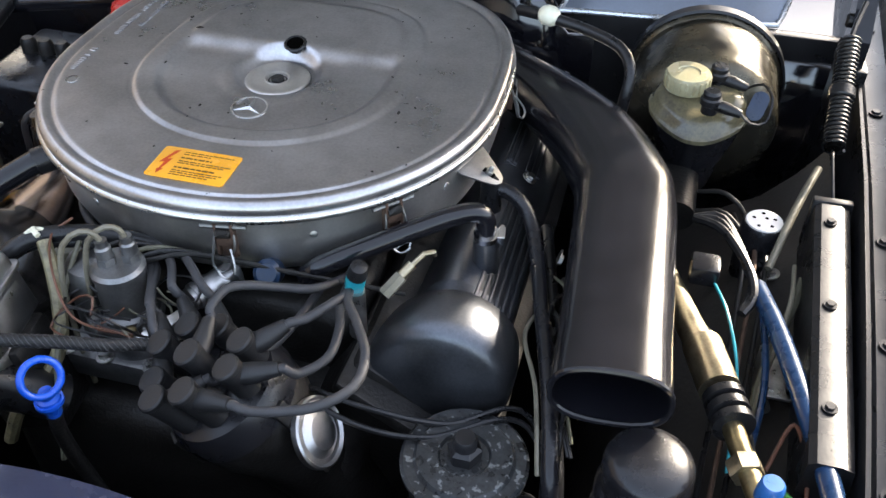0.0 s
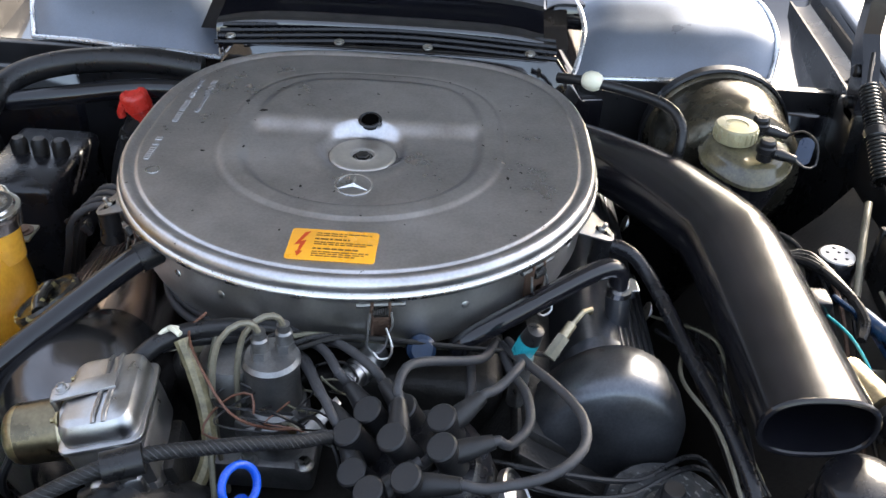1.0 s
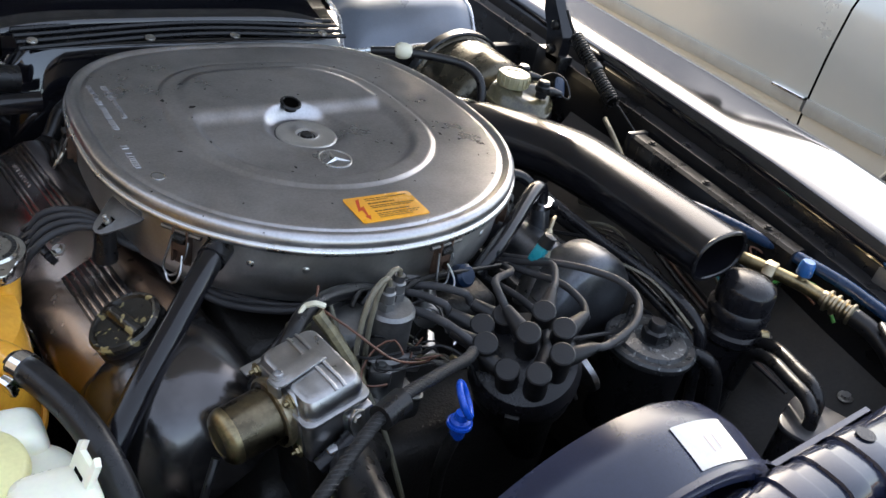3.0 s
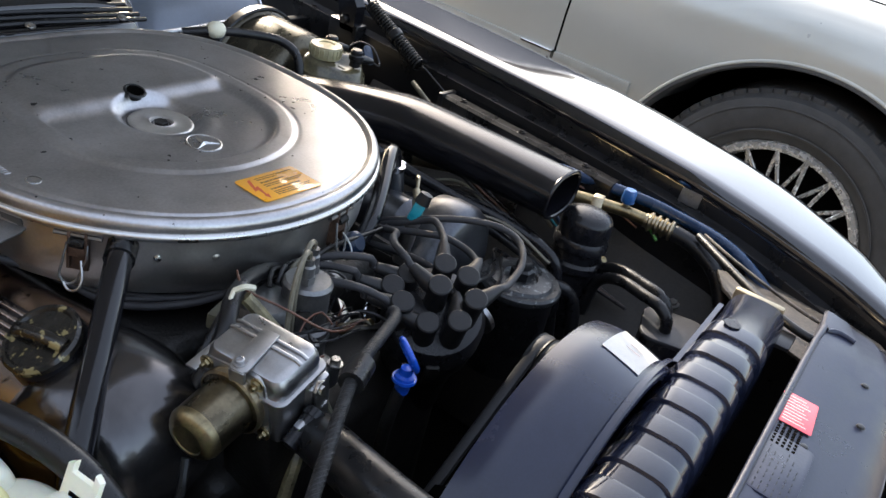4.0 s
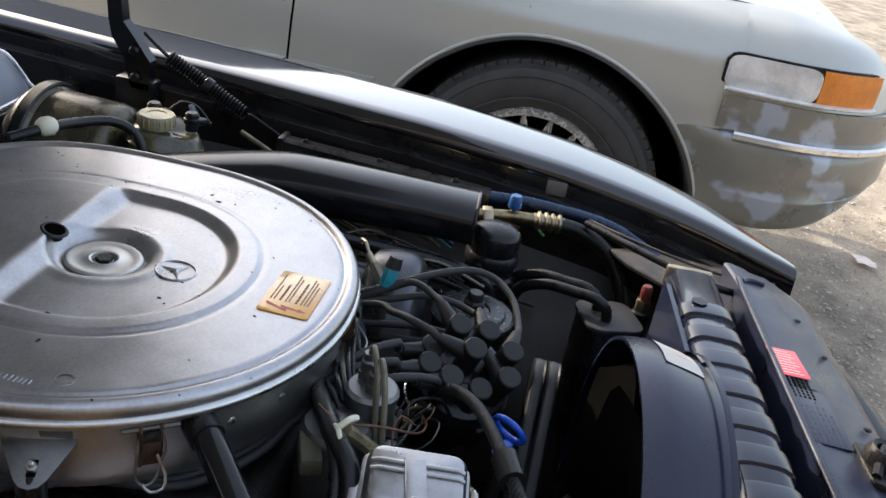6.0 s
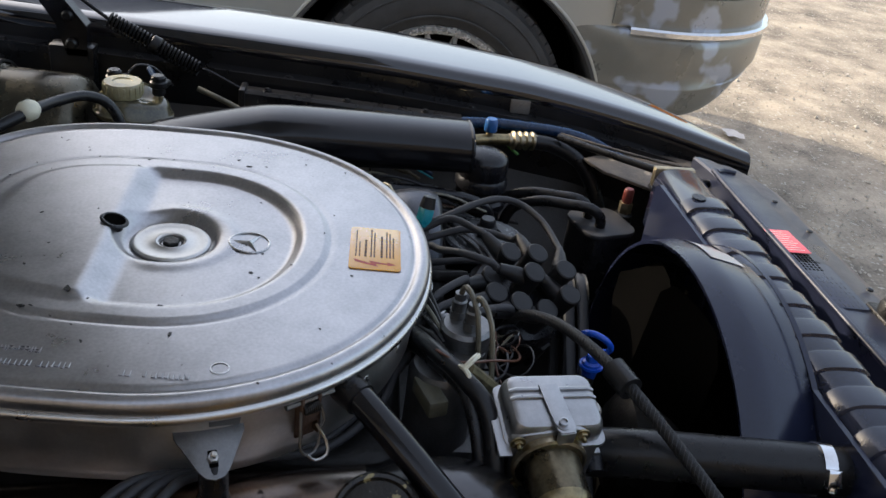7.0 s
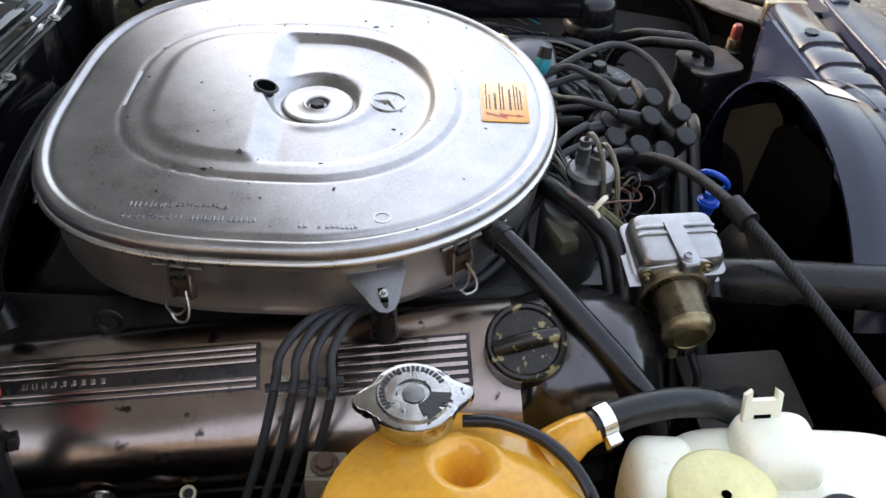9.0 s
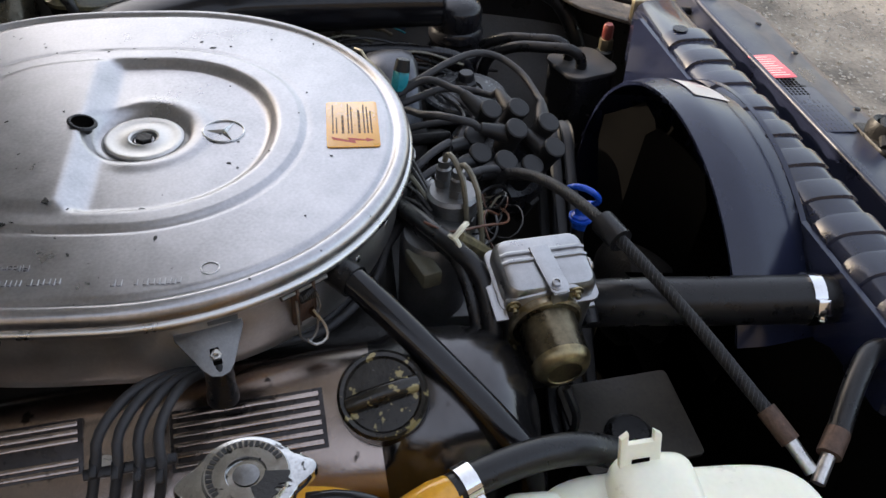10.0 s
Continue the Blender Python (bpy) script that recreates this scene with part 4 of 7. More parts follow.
def lead(top, path, radius=0.0044, label="dark grey ignition lead with an angled rubber boot"):
    """Lead with a right-angle boot: socket, elbow, tail and cable. top: the middle of the boot's flat end."""
    top = Vector(top)
    lean = (DISTRIBUTOR_N * 0.046 + (top - DISTRIBUTOR_C - DISTRIBUTOR_N * 0.045) * 0.08)
    low, mid = top - lean, top - lean * 0.27
    t = thing("ignition_lead", label, "ignition lead", low, "ignition leads")
    way = Vector(path[0]) - mid
    way = (way - DISTRIBUTOR_N * way.dot(DISTRIBUTOR_N) * 0.5).normalized()
    boot = part("boot", join(tube([tuple(low), tuple(mid), tuple(top)], [0.0128, 0.0120, 0.0126], 18, curve=False),
                             tube([tuple(mid - way * 0.004), tuple(mid + way * 0.017), tuple(mid + way * 0.034), tuple(mid + way * 0.040)], [0.0104, 0.0098, 0.0072, 0.0062], 14, curve=False)), BOOT, t, "rubber elbow boot")
    part("boot_rim", lathe([(0.0124, -0.002), (0.0134, 0.0), (0.0132, 0.003), (0.0118, 0.0042), (0.001, 0.0046)], 20), BOOT, boot, "", axis(top, DISTRIBUTOR_N))
    part("cable", tube([tuple(mid + way * 0.030), tuple(mid + way * 0.044)] + [tuple(p) for p in path], radius, 10), LEAD, t)
    return t
lead((0.112, -0.360, 0.775), [(0.158, -0.322, 0.778), (0.176, -0.296, 0.780), (0.178, -0.272, 0.768), (0.165, -0.22, 0.74)])
lead((0.114, -0.392, 0.775), [(0.168, -0.372, 0.762), (0.186, -0.345, 0.760), (0.184, -0.310, 0.762), (0.172, -0.275, 0.755), (0.16, -0.21, 0.735)])
lead((0.088, -0.422, 0.771), [(0.150, -0.424, 0.768), (0.198, -0.412, 0.774), (0.226, -0.388, 0.782), (0.226, -0.358, 0.788), (0.206, -0.322, 0.786), (0.184, -0.285, 0.776), (0.17, -0.22, 0.745)])
lead((0.073, -0.383, 0.773), [(0.072, -0.335, 0.782), (0.078, -0.312, 0.786), (0.095, -0.296, 0.780), (0.118, -0.280, 0.768), (0.145, -0.262, 0.758), (0.16, -0.21, 0.735)])
lead((0.059, -0.425, 0.756), [(0.098, -0.392, 0.754), (0.125, -0.350, 0.752), (0.135, -0.30, 0.745), (0.135, -0.23, 0.73)])
lead((0.042, -0.398, 0.745), [(0.020, -0.352, 0.758), (0.000, -0.318, 0.765), (-0.025, -0.268, 0.752), (-0.08, -0.228, 0.735), (-0.165, -0.17, 0.725), (-0.205, -0.11, 0.735)])
lead((0.034, -0.366, 0.757), [(0.005, -0.330, 0.765), (-0.018, -0.286, 0.758), (-0.06, -0.238, 0.740), (-0.12, -0.215, 0.728), (-0.175, -0.17, 0.722), (-0.205, -0.11, 0.732)])
lead((0.048, -0.340, 0.758), [(0.018, -0.308, 0.770), (-0.005, -0.270, 0.765), (-0.05, -0.232, 0.745), (-0.11, -0.21, 0.730), (-0.16, -0.17, 0.728), (-0.20, -0.11, 0.735)])
lead((0.078, -0.338, 0.762), [(0.048, -0.304, 0.774), (0.020, -0.276, 0.772), (-0.01, -0.246, 0.755), (-0.07, -0.21, 0.735), (-0.14, -0.18, 0.730), (-0.20, -0.11, 0.737)], label="central coil lead with a grey elbow boot")

def plug_leads():
    """Four leads that cross the brown cam cover in a comb, down to the plugs."""
    comb = thing("lead_comb", "small black plastic comb spacing four ignition leads", "cable clip", (-0.335, -0.02, 0.70))
    part("comb", block(-0.004, 0.004, -0.034, 0.034, -0.006, 0.008, 0.001), BLACK_PLASTIC, comb, "", pose(-0.318, -0.020, 0.724, 0, -35, 10))
    for k in range(4):
        part("finger", block(-0.007, 0.007, -0.003, 0.003, 0.004, 0.014, 0.001), BLACK_PLASTIC, comb, "", pose(-0.318 - 0.003 * k, 0.005 - 0.0165 * k, 0.724, 0, -35, 0))
        t = thing("plug_lead", "dark ignition lead running down to a spark plug", "ignition lead", (-0.36, 0.03 - 0.017 * k, 0.6), "plug leads")
        y = 0.038 - 0.0165 * k
        part("cable", tube([(-0.200, -0.115 + 0.004 * k, 0.730 + 0.003 * k), (-0.235, -0.070 - 0.004 * k, 0.745), (-0.272, -0.025 - 0.011 * k, 0.762), (-0.306, 0.000 - 0.0145 * k, 0.752), (-0.323 - 0.003 * k, y - 0.034, 0.731), (-0.350, y - 0.022, 0.68), (-0.372, y - 0.004, 0.62), (-0.39, y + 0.02, 0.54)], 0.0042, 10), LEAD, t)
plug_leads()

# ---- fuel metering unit in front of the air cleaner ----
def fuel_unit():
    t = thing("fuel_regulator", "grey cast fuel regulator with two looped fuel lines", "fuel regulator", (-0.05, -0.29, 0.65))
    part("housing", join(lathe([(0.034, 0.66), (0.034, 0.748), (0.030, 0.756), (0.012, 0.760), (0.001, 0.760)], 30),), CAST_DARK, t, "", Matrix.Translation((-0.084, -0.276, 0)))
    part("tower", lathe([(0.030, 0.655), (0.030, 0.706), (0.0325, 0.708), (0.0325, 0.714), (0.0300, 0.716), (0.0300, 0.722), (0.0255, 0.725), (0.0250, 0.768), (0.0265, 0.769), (0.0265, 0.773), (0.0235, 0.777), (0.001, 0.778)], 34), CAST_DARK, t, "", Matrix.Translation((-0.044, -0.298, 0)), angle=24)
    part("lug", join(block(-0.012, 0.012, -0.042, -0.026, 0.700, 0.722, 0.004), moved(bolt_geo(0.0055, 0.006), Matrix.Translation((0, -0.034, 0.722)))), CAST_DARK, t, "", pose(-0.044, -0.298, 0, 0, 0, -32))
    part("lug", join(block(-0.012, 0.012, -0.042, -0.026, 0.700, 0.722, 0.004), moved(bolt_geo(0.0055, 0.006), Matrix.Translation((0, -0.034, 0.722)))), CAST_DARK, t, "", pose(-0.044, -0.298, 0, 0, 0, 62))
    part("base", block(-0.115, -0.005, -0.335, -0.255, 0.64, 0.672, 0.006), CAST_DARK, t)
    for x, y in ((-0.108, -0.328), (-0.013, -0.330), (-0.065, -0.330)):
        part("bolt", bolt_geo(0.006, 0.008), STEEL, t, "", Matrix.Translation((x, y, 0.672)))
    for k, (x, y) in enumerate(((-0.052, -0.301), (-0.033, -0.289))):
        nip = part("union", join(lathe([(0.0092, 0.776), (0.0092, 0.786)], 6), lathe([(0.0078, 0.786), (0.0078, 0.797), (0.0060, 0.799), (0.0060, 0.806)], 14)), CAST_DARK, t, "hexagon union", Matrix.Translation((x, y, 0)))
        part("fuel_line", tube([(x, y, 0.802), (x - 0.003, y - 0.002, 0.814), (x - 0.014, y - 0.006, 0.818), (x - 0.031, y - 0.014, 0.804), (x - 0.040, y - 0.020, 0.76), (x - 0.040, y - 0.026, 0.69), (x - 0.035, y - 0.03, 0.63)], 0.0029, 8), KHAKI, nip, "dull metal fuel line")
    return t
fuel_unit()

# ---- cruise actuator: grey casting with a gold motor can ----
def actuator():
    t = thing("throttle_actuator", "grey cast throttle actuator with a bronze motor can", "actuator", (-0.18, -0.36, 0.62))
    m = pose(-0.164, -0.364, 0.764, 0, -12, 8)
    part("casting", join(block(-0.032, 0.030, -0.042, 0.042, -0.052, 0.006, 0.006, 3), block(0.004, 0.034, -0.050, 0.030, -0.045, -0.006, 0.005, 2), block(-0.006, 0.030, -0.048, 0.026, -0.088, -0.044, 0.006, 2), block(-0.020, 0.024, -0.056, -0.046, -0.070, -0.030, 0.004, 2)), ALU_CAST, t, "pale grey die-cast housing", m)
    lid = part("cover", join(loft([[(x * g, y * g, z) for x, y in rounded(0.062, 0.086, 0.011, 4)] for z, g in ((0.003, 1.0), (0.012, 1.0), (0.019, 0.97), (0.0235, 0.90), (0.0255, 0.80))]),
                             prism(rounded(0.070, 0.094, 0.010), -0.001, 0.004, 0.0015)), ALU_CAST, t, "bevelled cast cover", m, angle=30)
    for x in (0.002, 0.0105):
        part("ridge", tube([(x, -0.039, 0.0235), (x, -0.033, 0.0262), (x, 0.033, 0.0262), (x, 0.039, 0.0235)], 0.0022, 8, curve=False), ALU_CAST, lid, "", m)
    part("strap", join(prism([(-0.040, -0.006), (-0.036, -0.009), (0.014, -0.009), (0.014, 0.009), (-0.036, 0.009), (-0.040, 0.006)], 0.0268, 0.0298, 0.0008), block(-0.041, -0.036, -0.008, 0.008, 0.012, 0.0290, 0.002)), ALU_CAST, t, "", m @ pose(0, 0.002, 0, 0, 0, 6))
    part("strap_bolt", join(lathe([(0.0065, 0), (0.0065, 0.0012)], 20), lathe([(0.0042, 0.001), (0.0042, 0.0045), (0.0028, 0.0050), (0.0026, 0.0032), (0.001, 0.0032)], 16)), ALU_CAST, t, "", m @ pose(-0.031, 0.001, 0.0298, 0, 0, 0))
    way = (-1, -0.14, -0.17)
    at = axis((-0.198, -0.364, 0.741), way, 8)
    part("flange", prism(rounded(0.072, 0.072, 0.013), -0.012, -0.004, 0.0018), ALU_CAST, t, "square cast flange", at)
    for a in (45, 135, 225, 315):
        p = at @ pose(0, 0, 0, 0, 0, a) @ Matrix.Translation((0.0405, 0, -0.004))
        part("flange_bolt", join(bolt_geo(0.0048, 0.004, 1.45), lathe([(0.0022, 0.004), (0.0022, 0.008), (0.001, 0.0085)], 10)), ZINC_GOLD, t, "", p)
    for y in (-0.013, 0.010):
        part("eyelet", lathe([(0.0045, 0.0), (0.0078, 0.0), (0.0085, 0.002), (0.0078, 0.004), (0.0045, 0.004), (0.0035, 0.001)], 22, False), ALU_CAST, t, "", m @ axis((-0.0335, y, -0.0005), (-1, 0, 0.25)))
    part("collar", lathe([(0.0325, -0.004), (0.0340, -0.001), (0.0340, 0.0035), (0.0315, 0.005)], 36, False), BRASS, t, "dull gold clamping ring", at)
    part("motor_can", lathe([(0.0315, -0.004), (0.0310, 0.0045), (0.0272, 0.006), (0.0264, 0.046)], 40, False), CAN_BRONZE, t, "dark bronze motor can", at)
    part("can_end", lathe([(0.0266, 0.0445), (0.0266, 0.047), (0.0250, 0.051), (0.0215, 0.0550), (0.0155, 0.0570), (0.0145, 0.0560), (0.001, 0.0560)], 40), ZINC_GOLD, t, "dull gold can end", at)
    part("mount_tab", join(prism([(-0.02, -0.006), (0.02, -0.006), (0.026, 0), (0.02, 0.006), (-0.02, 0.006)], 0, 0.003, 0.001)), ALU_CAST, t, "", m @ pose(-0.022, 0.048, 0.0, 0, 0, 0))
    part("lower_bracket", block(-0.03, 0.04, -0.03, 0.03, -0.16, -0.05, 0.006), GREASE, t, "", m)
    part("plug", join(tube([(-0.030, -0.050, -0.046), (0.004, -0.052, -0.034)], 0.0085, 16, curve=False), tube([(0.000, -0.052, -0.0355), (0.008, -0.0522, -0.0325)], 0.0105, 16, curve=False)), BLACK_PLASTIC, t, "black plug socket", m)
    part("lever", join(prism([(-0.006, -0.020), (0.008, -0.022), (0.010, 0.012), (0.000, 0.020), (-0.007, 0.012)], -0.0015, 0.0015, 0.0005), moved(bolt_geo(0.005, 0.004), Matrix.Translation((0.0, 0.010, 0.0015)))), STEEL, t, "small steel lever", m @ axis((0.012, -0.052, -0.018), (0.1, -1, 0.1)))
    part("cable", tube([(-0.255, -0.375, 0.715), (-0.268, -0.385, 0.68), (-0.262, -0.36, 0.62), (-0.22, -0.33, 0.56)], 0.004, 8), RUBBER, t, "thin black cable")
    return t
actuator()

# ---- braided cooler hose and its couplings ----
def oil_hose():
    t = thing("braided_hose", "cloth-covered black hose with a rubber collar and rusty end", "hose", (-0.13, -0.44, 0.6))
    part("hose", tube([(0.05, -0.345, 0.69), (0.025, -0.362, 0.745), (-0.006, -0.387, 0.765), (-0.06, -0.411, 0.780), (-0.132, -0.439, 0.785), (-0.22, -0.488, 0.760), (-0.30, -0.535, 0.726)], 0.0060, 16), BRAID, t, "worn cloth braid")
    P = spline([(0.05, -0.345, 0.69), (0.025, -0.362, 0.745), (-0.006, -0.387, 0.765), (-0.06, -0.411, 0.780), (-0.132, -0.439, 0.785), (-0.22, -0.488, 0.760), (-0.30, -0.535, 0.726)], 0.002)
    strands = []
    for s in range(6):
        for turn in (1, -1):
            pts = []
            for i in range(0, len(P), 1):
                tg = P[min(i + 1, len(P) - 1)] - P[max(i - 1, 0)]
                tg /= np.linalg.norm(tg)
                u = np.cross(tg, (0.3, 0.9, 0.1)); u /= np.linalg.norm(u)
                v = np.cross(tg, u)
                a = turn * 2 * math.pi * i * 0.002 / 0.030 + 2 * math.pi * s / 6
                pts.append(P[i] + (0.0056 + 0.0002 * turn) * (math.cos(a) * u + math.sin(a) * v))
            strands.append(tube(pts, 0.0006, 4, curve=False))
    part("braid", join(*strands), LEAD, t, "crossed grey braid threads")["kind"] = "stuff"
    part("collar", tube([(-0.112, -0.432, 0.785), (-0.140, -0.443, 0.783)], 0.0122, 20, curve=False), RUBBER, t, "thick rubber collar")
    part("ferrule", tube([(-0.300, -0.535, 0.726), (-0.326, -0.550, 0.714)], 0.0086, 16, curve=False), RUST, t, "rusty crimped ferrule")
    part("end", tube([(-0.326, -0.550, 0.714), (-0.350, -0.562, 0.703)], 0.0060, 12, curve=False), STEEL, t, "bare steel tail")
    u = thing("cooler_hose", "blue-black rubber hose with a rusty ferrule by the radiator", "hose", (-0.30, -0.6, 0.65))
    part("hose", tube([(-0.325, -0.590, 0.722), (-0.29, -0.615, 0.742), (-0.265, -0.640, 0.752), (-0.262, -0.67, 0.74), (-0.28, -0.69, 0.68)], 0.0098, 16), RUBBER, u)
    part("ferrule", tube([(-0.325, -0.590, 0.722), (-0.342, -0.576, 0.714)], 0.0104, 16, curve=False), RUST, u, "rusty crimped ferrule")
    part("end", tube([(-0.342, -0.576, 0.714), (-0.360, -0.562, 0.702)], 0.0060, 12, curve=False), STEEL, u)
oil_hose()

# ---- dipstick ----
def dipstick():
    t = thing("dipstick", "bright blue ring-pull oil dipstick in a black tube", "dipstick", (-0.04, -0.435, 0.60))
    ring = [(-0.040 + 0.0165 * (0.514 * math.cos(a) - 0.411 * math.sin(a)), -0.434 + 0.0165 * (0.857 * math.cos(a) + 0.247 * math.sin(a)), 0.763 + 0.0165 * 0.874 * math.sin(a)) for a in [2 * math.pi * k / 28 for k in range(29)]]
    part("ring", tube(ring, 0.0034, 10, 0.01), BLUE, t, "blue plastic pull ring")
    part("stopper", lathe([(0.001, 0.749), (0.006, 0.748), (0.007, 0.741), (0.010, 0.739), (0.011, 0.733), (0.009, 0.731), (0.007, 0.718), (0.001, 0.717)], 20), BLUE, t, "blue stopper", Matrix.Translation((-0.04, -0.435, 0)))
    part("washer", lathe([(0.008, 0.736), (0.0125, 0.7365), (0.0128, 0.7335), (0.008, 0.732)], 20), BLUE, t, "blue stopper lip", Matrix.Translation((-0.04, -0.435, 0)))
    part("tube", tube([(-0.04, -0.435, 0.73), (-0.045, -0.43, 0.66), (-0.02, -0.42, 0.50)], 0.007, 12), GREASE, t, "greasy guide tube")
dipstick()

# ---- steering reservoir, filter can, drier ----
def steering_reservoir():
    t = thing("steering_reservoir", "round black power steering reservoir with a scuffed grey lid", "reservoir", (0.315, -0.363, 0.55))
    m = Matrix.Translation((0.315, -0.363, 0))
    part("can", lathe([(0.050, 0.55), (0.052, 0.60), (0.0525, 0.665), (0.056, 0.672), (0.056, 0.676)], 40), BAY_BLACK, t, "", m)
    part("lid", lathe([(0.0565, 0.674), (0.058, 0.677), (0.058, 0.682), (0.055, 0.685), (0.046, 0.684), (0.043, 0.688), (0.024, 0.690), (0.022, 0.687), (0.001, 0.687)], 44), PS_LID, t, "scuffed grey-black lid", m)
    part("nut", join(lathe([(0.015, 0.686), (0.016, 0.700), (0.012, 0.703)], 6), lathe([(0.011, 0.70), (0.011, 0.711), (0.009, 0.714), (0.001, 0.714)], 18)), BAY_BLACK, t, "black wing nut", m)
    part("hose", tube([(0.365, -0.375, 0.655), (0.385, -0.385, 0.660), (0.405, -0.41, 0.64), (0.41, -0.43, 0.56)], 0.010, 12), RUBBER, t, "black return hose")
steering_reservoir()

def canister():
    t = thing("oil_filter_housing", "glossy black ribbed canister with a flat domed top", "oil filter", (0.470, -0.365, 0.48))
    m = Matrix.Translation((0.470, -0.368, 0))
    part("body", lathe([(0.036, 0.48), (0.036, 0.655), (0.042, 0.662), (0.042, 0.672), (0.037, 0.676), (0.037, 0.690), (0.041, 0.694), (0.041, 0.704), (0.037, 0.710), (0.038, 0.722), (0.0375, 0.736), (0.035, 0.742), (0.028, 0.7465), (0.018, 0.7500), (0.001, 0.7515)], 40), BLACK_PLASTIC, t, "", m)
    part("side_port", tube([(0.505, -0.385, 0.66), (0.52, -0.395, 0.66)], 0.008, 12, curve=False), ZINC_GOLD, t, "", None)
canister()

def receiver():
    t = thing("air_pump_can", "square-topped grey canister with two black rubber elbows", "canister", (0.417, -0.554, 0.50))
    m = pose(0.417, -0.554, 0, 0, 0, 20)
    part("body", moved(prism(rounded(0.082, 0.082, 0.02), 0.48, 0.668, 0.004), m), BAY_BLACK, t)
    part("top", moved(prism(rounded(0.088, 0.088, 0.022), 0.666, 0.674, 0.003), m), DULL_TOP, t, "dusty grey top plate")
    for k, (x, y) in enumerate(((0.400, -0.548), (0.428, -0.535))):
        part("elbow", tube([(x, y, 0.670), (x, y + 0.002, 0.688), (x + 0.004, y + 0.018, 0.700), (x + 0.016, y + 0.050, 0.698), (x + 0.035, y + 0.095, 0.690), (x + 0.055, y + 0.13, 0.66), (x + 0.06, y + 0.14, 0.60)], 0.0085, 12), RUBBER, t, "black rubber elbow hose")
    part("red_bolt", join(lathe([(0.0075, 0.685), (0.0085, 0.688), (0.0085, 0.705), (0.006, 0.709), (0.001, 0.709)], 12)), material("dark_red_cap", (0.14, 0.03, 0.025), 0.4), t, "dark red valve cap", Matrix.Translation((0.470, -0.604, 0)))
receiver()
def valve_post():
    t = thing("service_port", "brass service port on a dark post by the radiator", "valve", (0.470, -0.604, 0.5))
    part("post", lathe([(0.014, 0.34), (0.014, 0.665), (0.010, 0.668)], 14), BAY_BLACK, t, "", Matrix.Translation((0.470, -0.604, 0)))
    part("hex", lathe([(0.011, 0.666), (0.011, 0.685)], 6), BRASS, t, "brass hexagon", Matrix.Translation((0.470, -0.604, 0)))
valve_post()

# ---- air-conditioning line ----
def ac_line():
    t = thing("air_conditioning_line", "brass air-conditioning pipe with a blue service cap and black hose", "pipe", (0.56, -0.38, 0.60))
    part("pipe", tube([(0.455, -0.06, 0.70), (0.487, -0.155, 0.715), (0.510, -0.215, 0.722)], 0.014, 16), BRASS, t, "fat brass tube")
    part("muffler", tube([(0.508, -0.205, 0.721), (0.525, -0.262, 0.726)], 0.019, 20, curve=False), BRASS, t, "dull brass sleeve")
    for k in range(3):
        part("rubber_ring", lathe([(0.016, -0.005), (0.019, -0.004), (0.019, 0.004), (0.016, 0.005)], 22), RUBBER, t, "black rubber ring", axis((0.529 + 0.004 * k, -0.272 - 0.013 * k, 0.7265), (0.3, -1, 0.05)))
    part("line", tube([(0.536, -0.30, 0.727), (0.545, -0.335, 0.730), (0.560, -0.384, 0.732), (0.570, -0.425, 0.731)], 0.0095, 14), ZINC_GOLD, t)
    part("hex_nut", lathe([(0.014, -0.008), (0.015, -0.006), (0.015, 0.006), (0.014, 0.008)], 6), BRASS, t, "", axis((0.547, -0.345, 0.729), (0.3, -1, 0.05)))
    part("crimp", lathe([(0.0105, -0.024)] + [(0.0155 if k % 2 else 0.0112, -0.022 + 0.0055 * k + d) for k in range(9) for d in (0.0, 0.003)] + [(0.0105, 0.027)], 22), BRASS, t, "ridged brass crimp", axis((0.573, -0.440, 0.730), (0.2, -1, -0.03)))
    valve = part("service_valve", lathe([(0.006, 0.735), (0.006, 0.748), (0.009, 0.749)], 14), BRASS, t, "", Matrix.Translation((0.560, -0.384, 0)))
    part("blue_cap", lathe([(0.010, 0.747), (0.011, 0.749), (0.0100, 0.765), (0.008, 0.768), (0.001, 0.768)], 18), BLUE_CAP, valve, "ribbed blue cap", Matrix.Translation((0.560, -0.384, 0)))
    part("hose", tube([(0.577, -0.455, 0.729), (0.580, -0.50, 0.722), (0.572, -0.55, 0.695), (0.555, -0.585, 0.63), (0.54, -0.60, 0.54)], 0.0125, 16), RUBBER, t, "thick black hose")
    u = thing("blue_tube", "dark blue plastic tube lying along the inner wing", "tube", (0.61, -0.45, 0.70))
    part("tube", tube([(0.56, -0.10, 0.715), (0.578, -0.18, 0.728), (0.598, -0.28, 0.735), (0.612, -0.36, 0.738), (0.618, -0.44, 0.738), (0.603, -0.55, 0.732), (0.57, -0.66, 0.69)], 0.0095, 14), BLUE_TUBE, u)
ac_line()
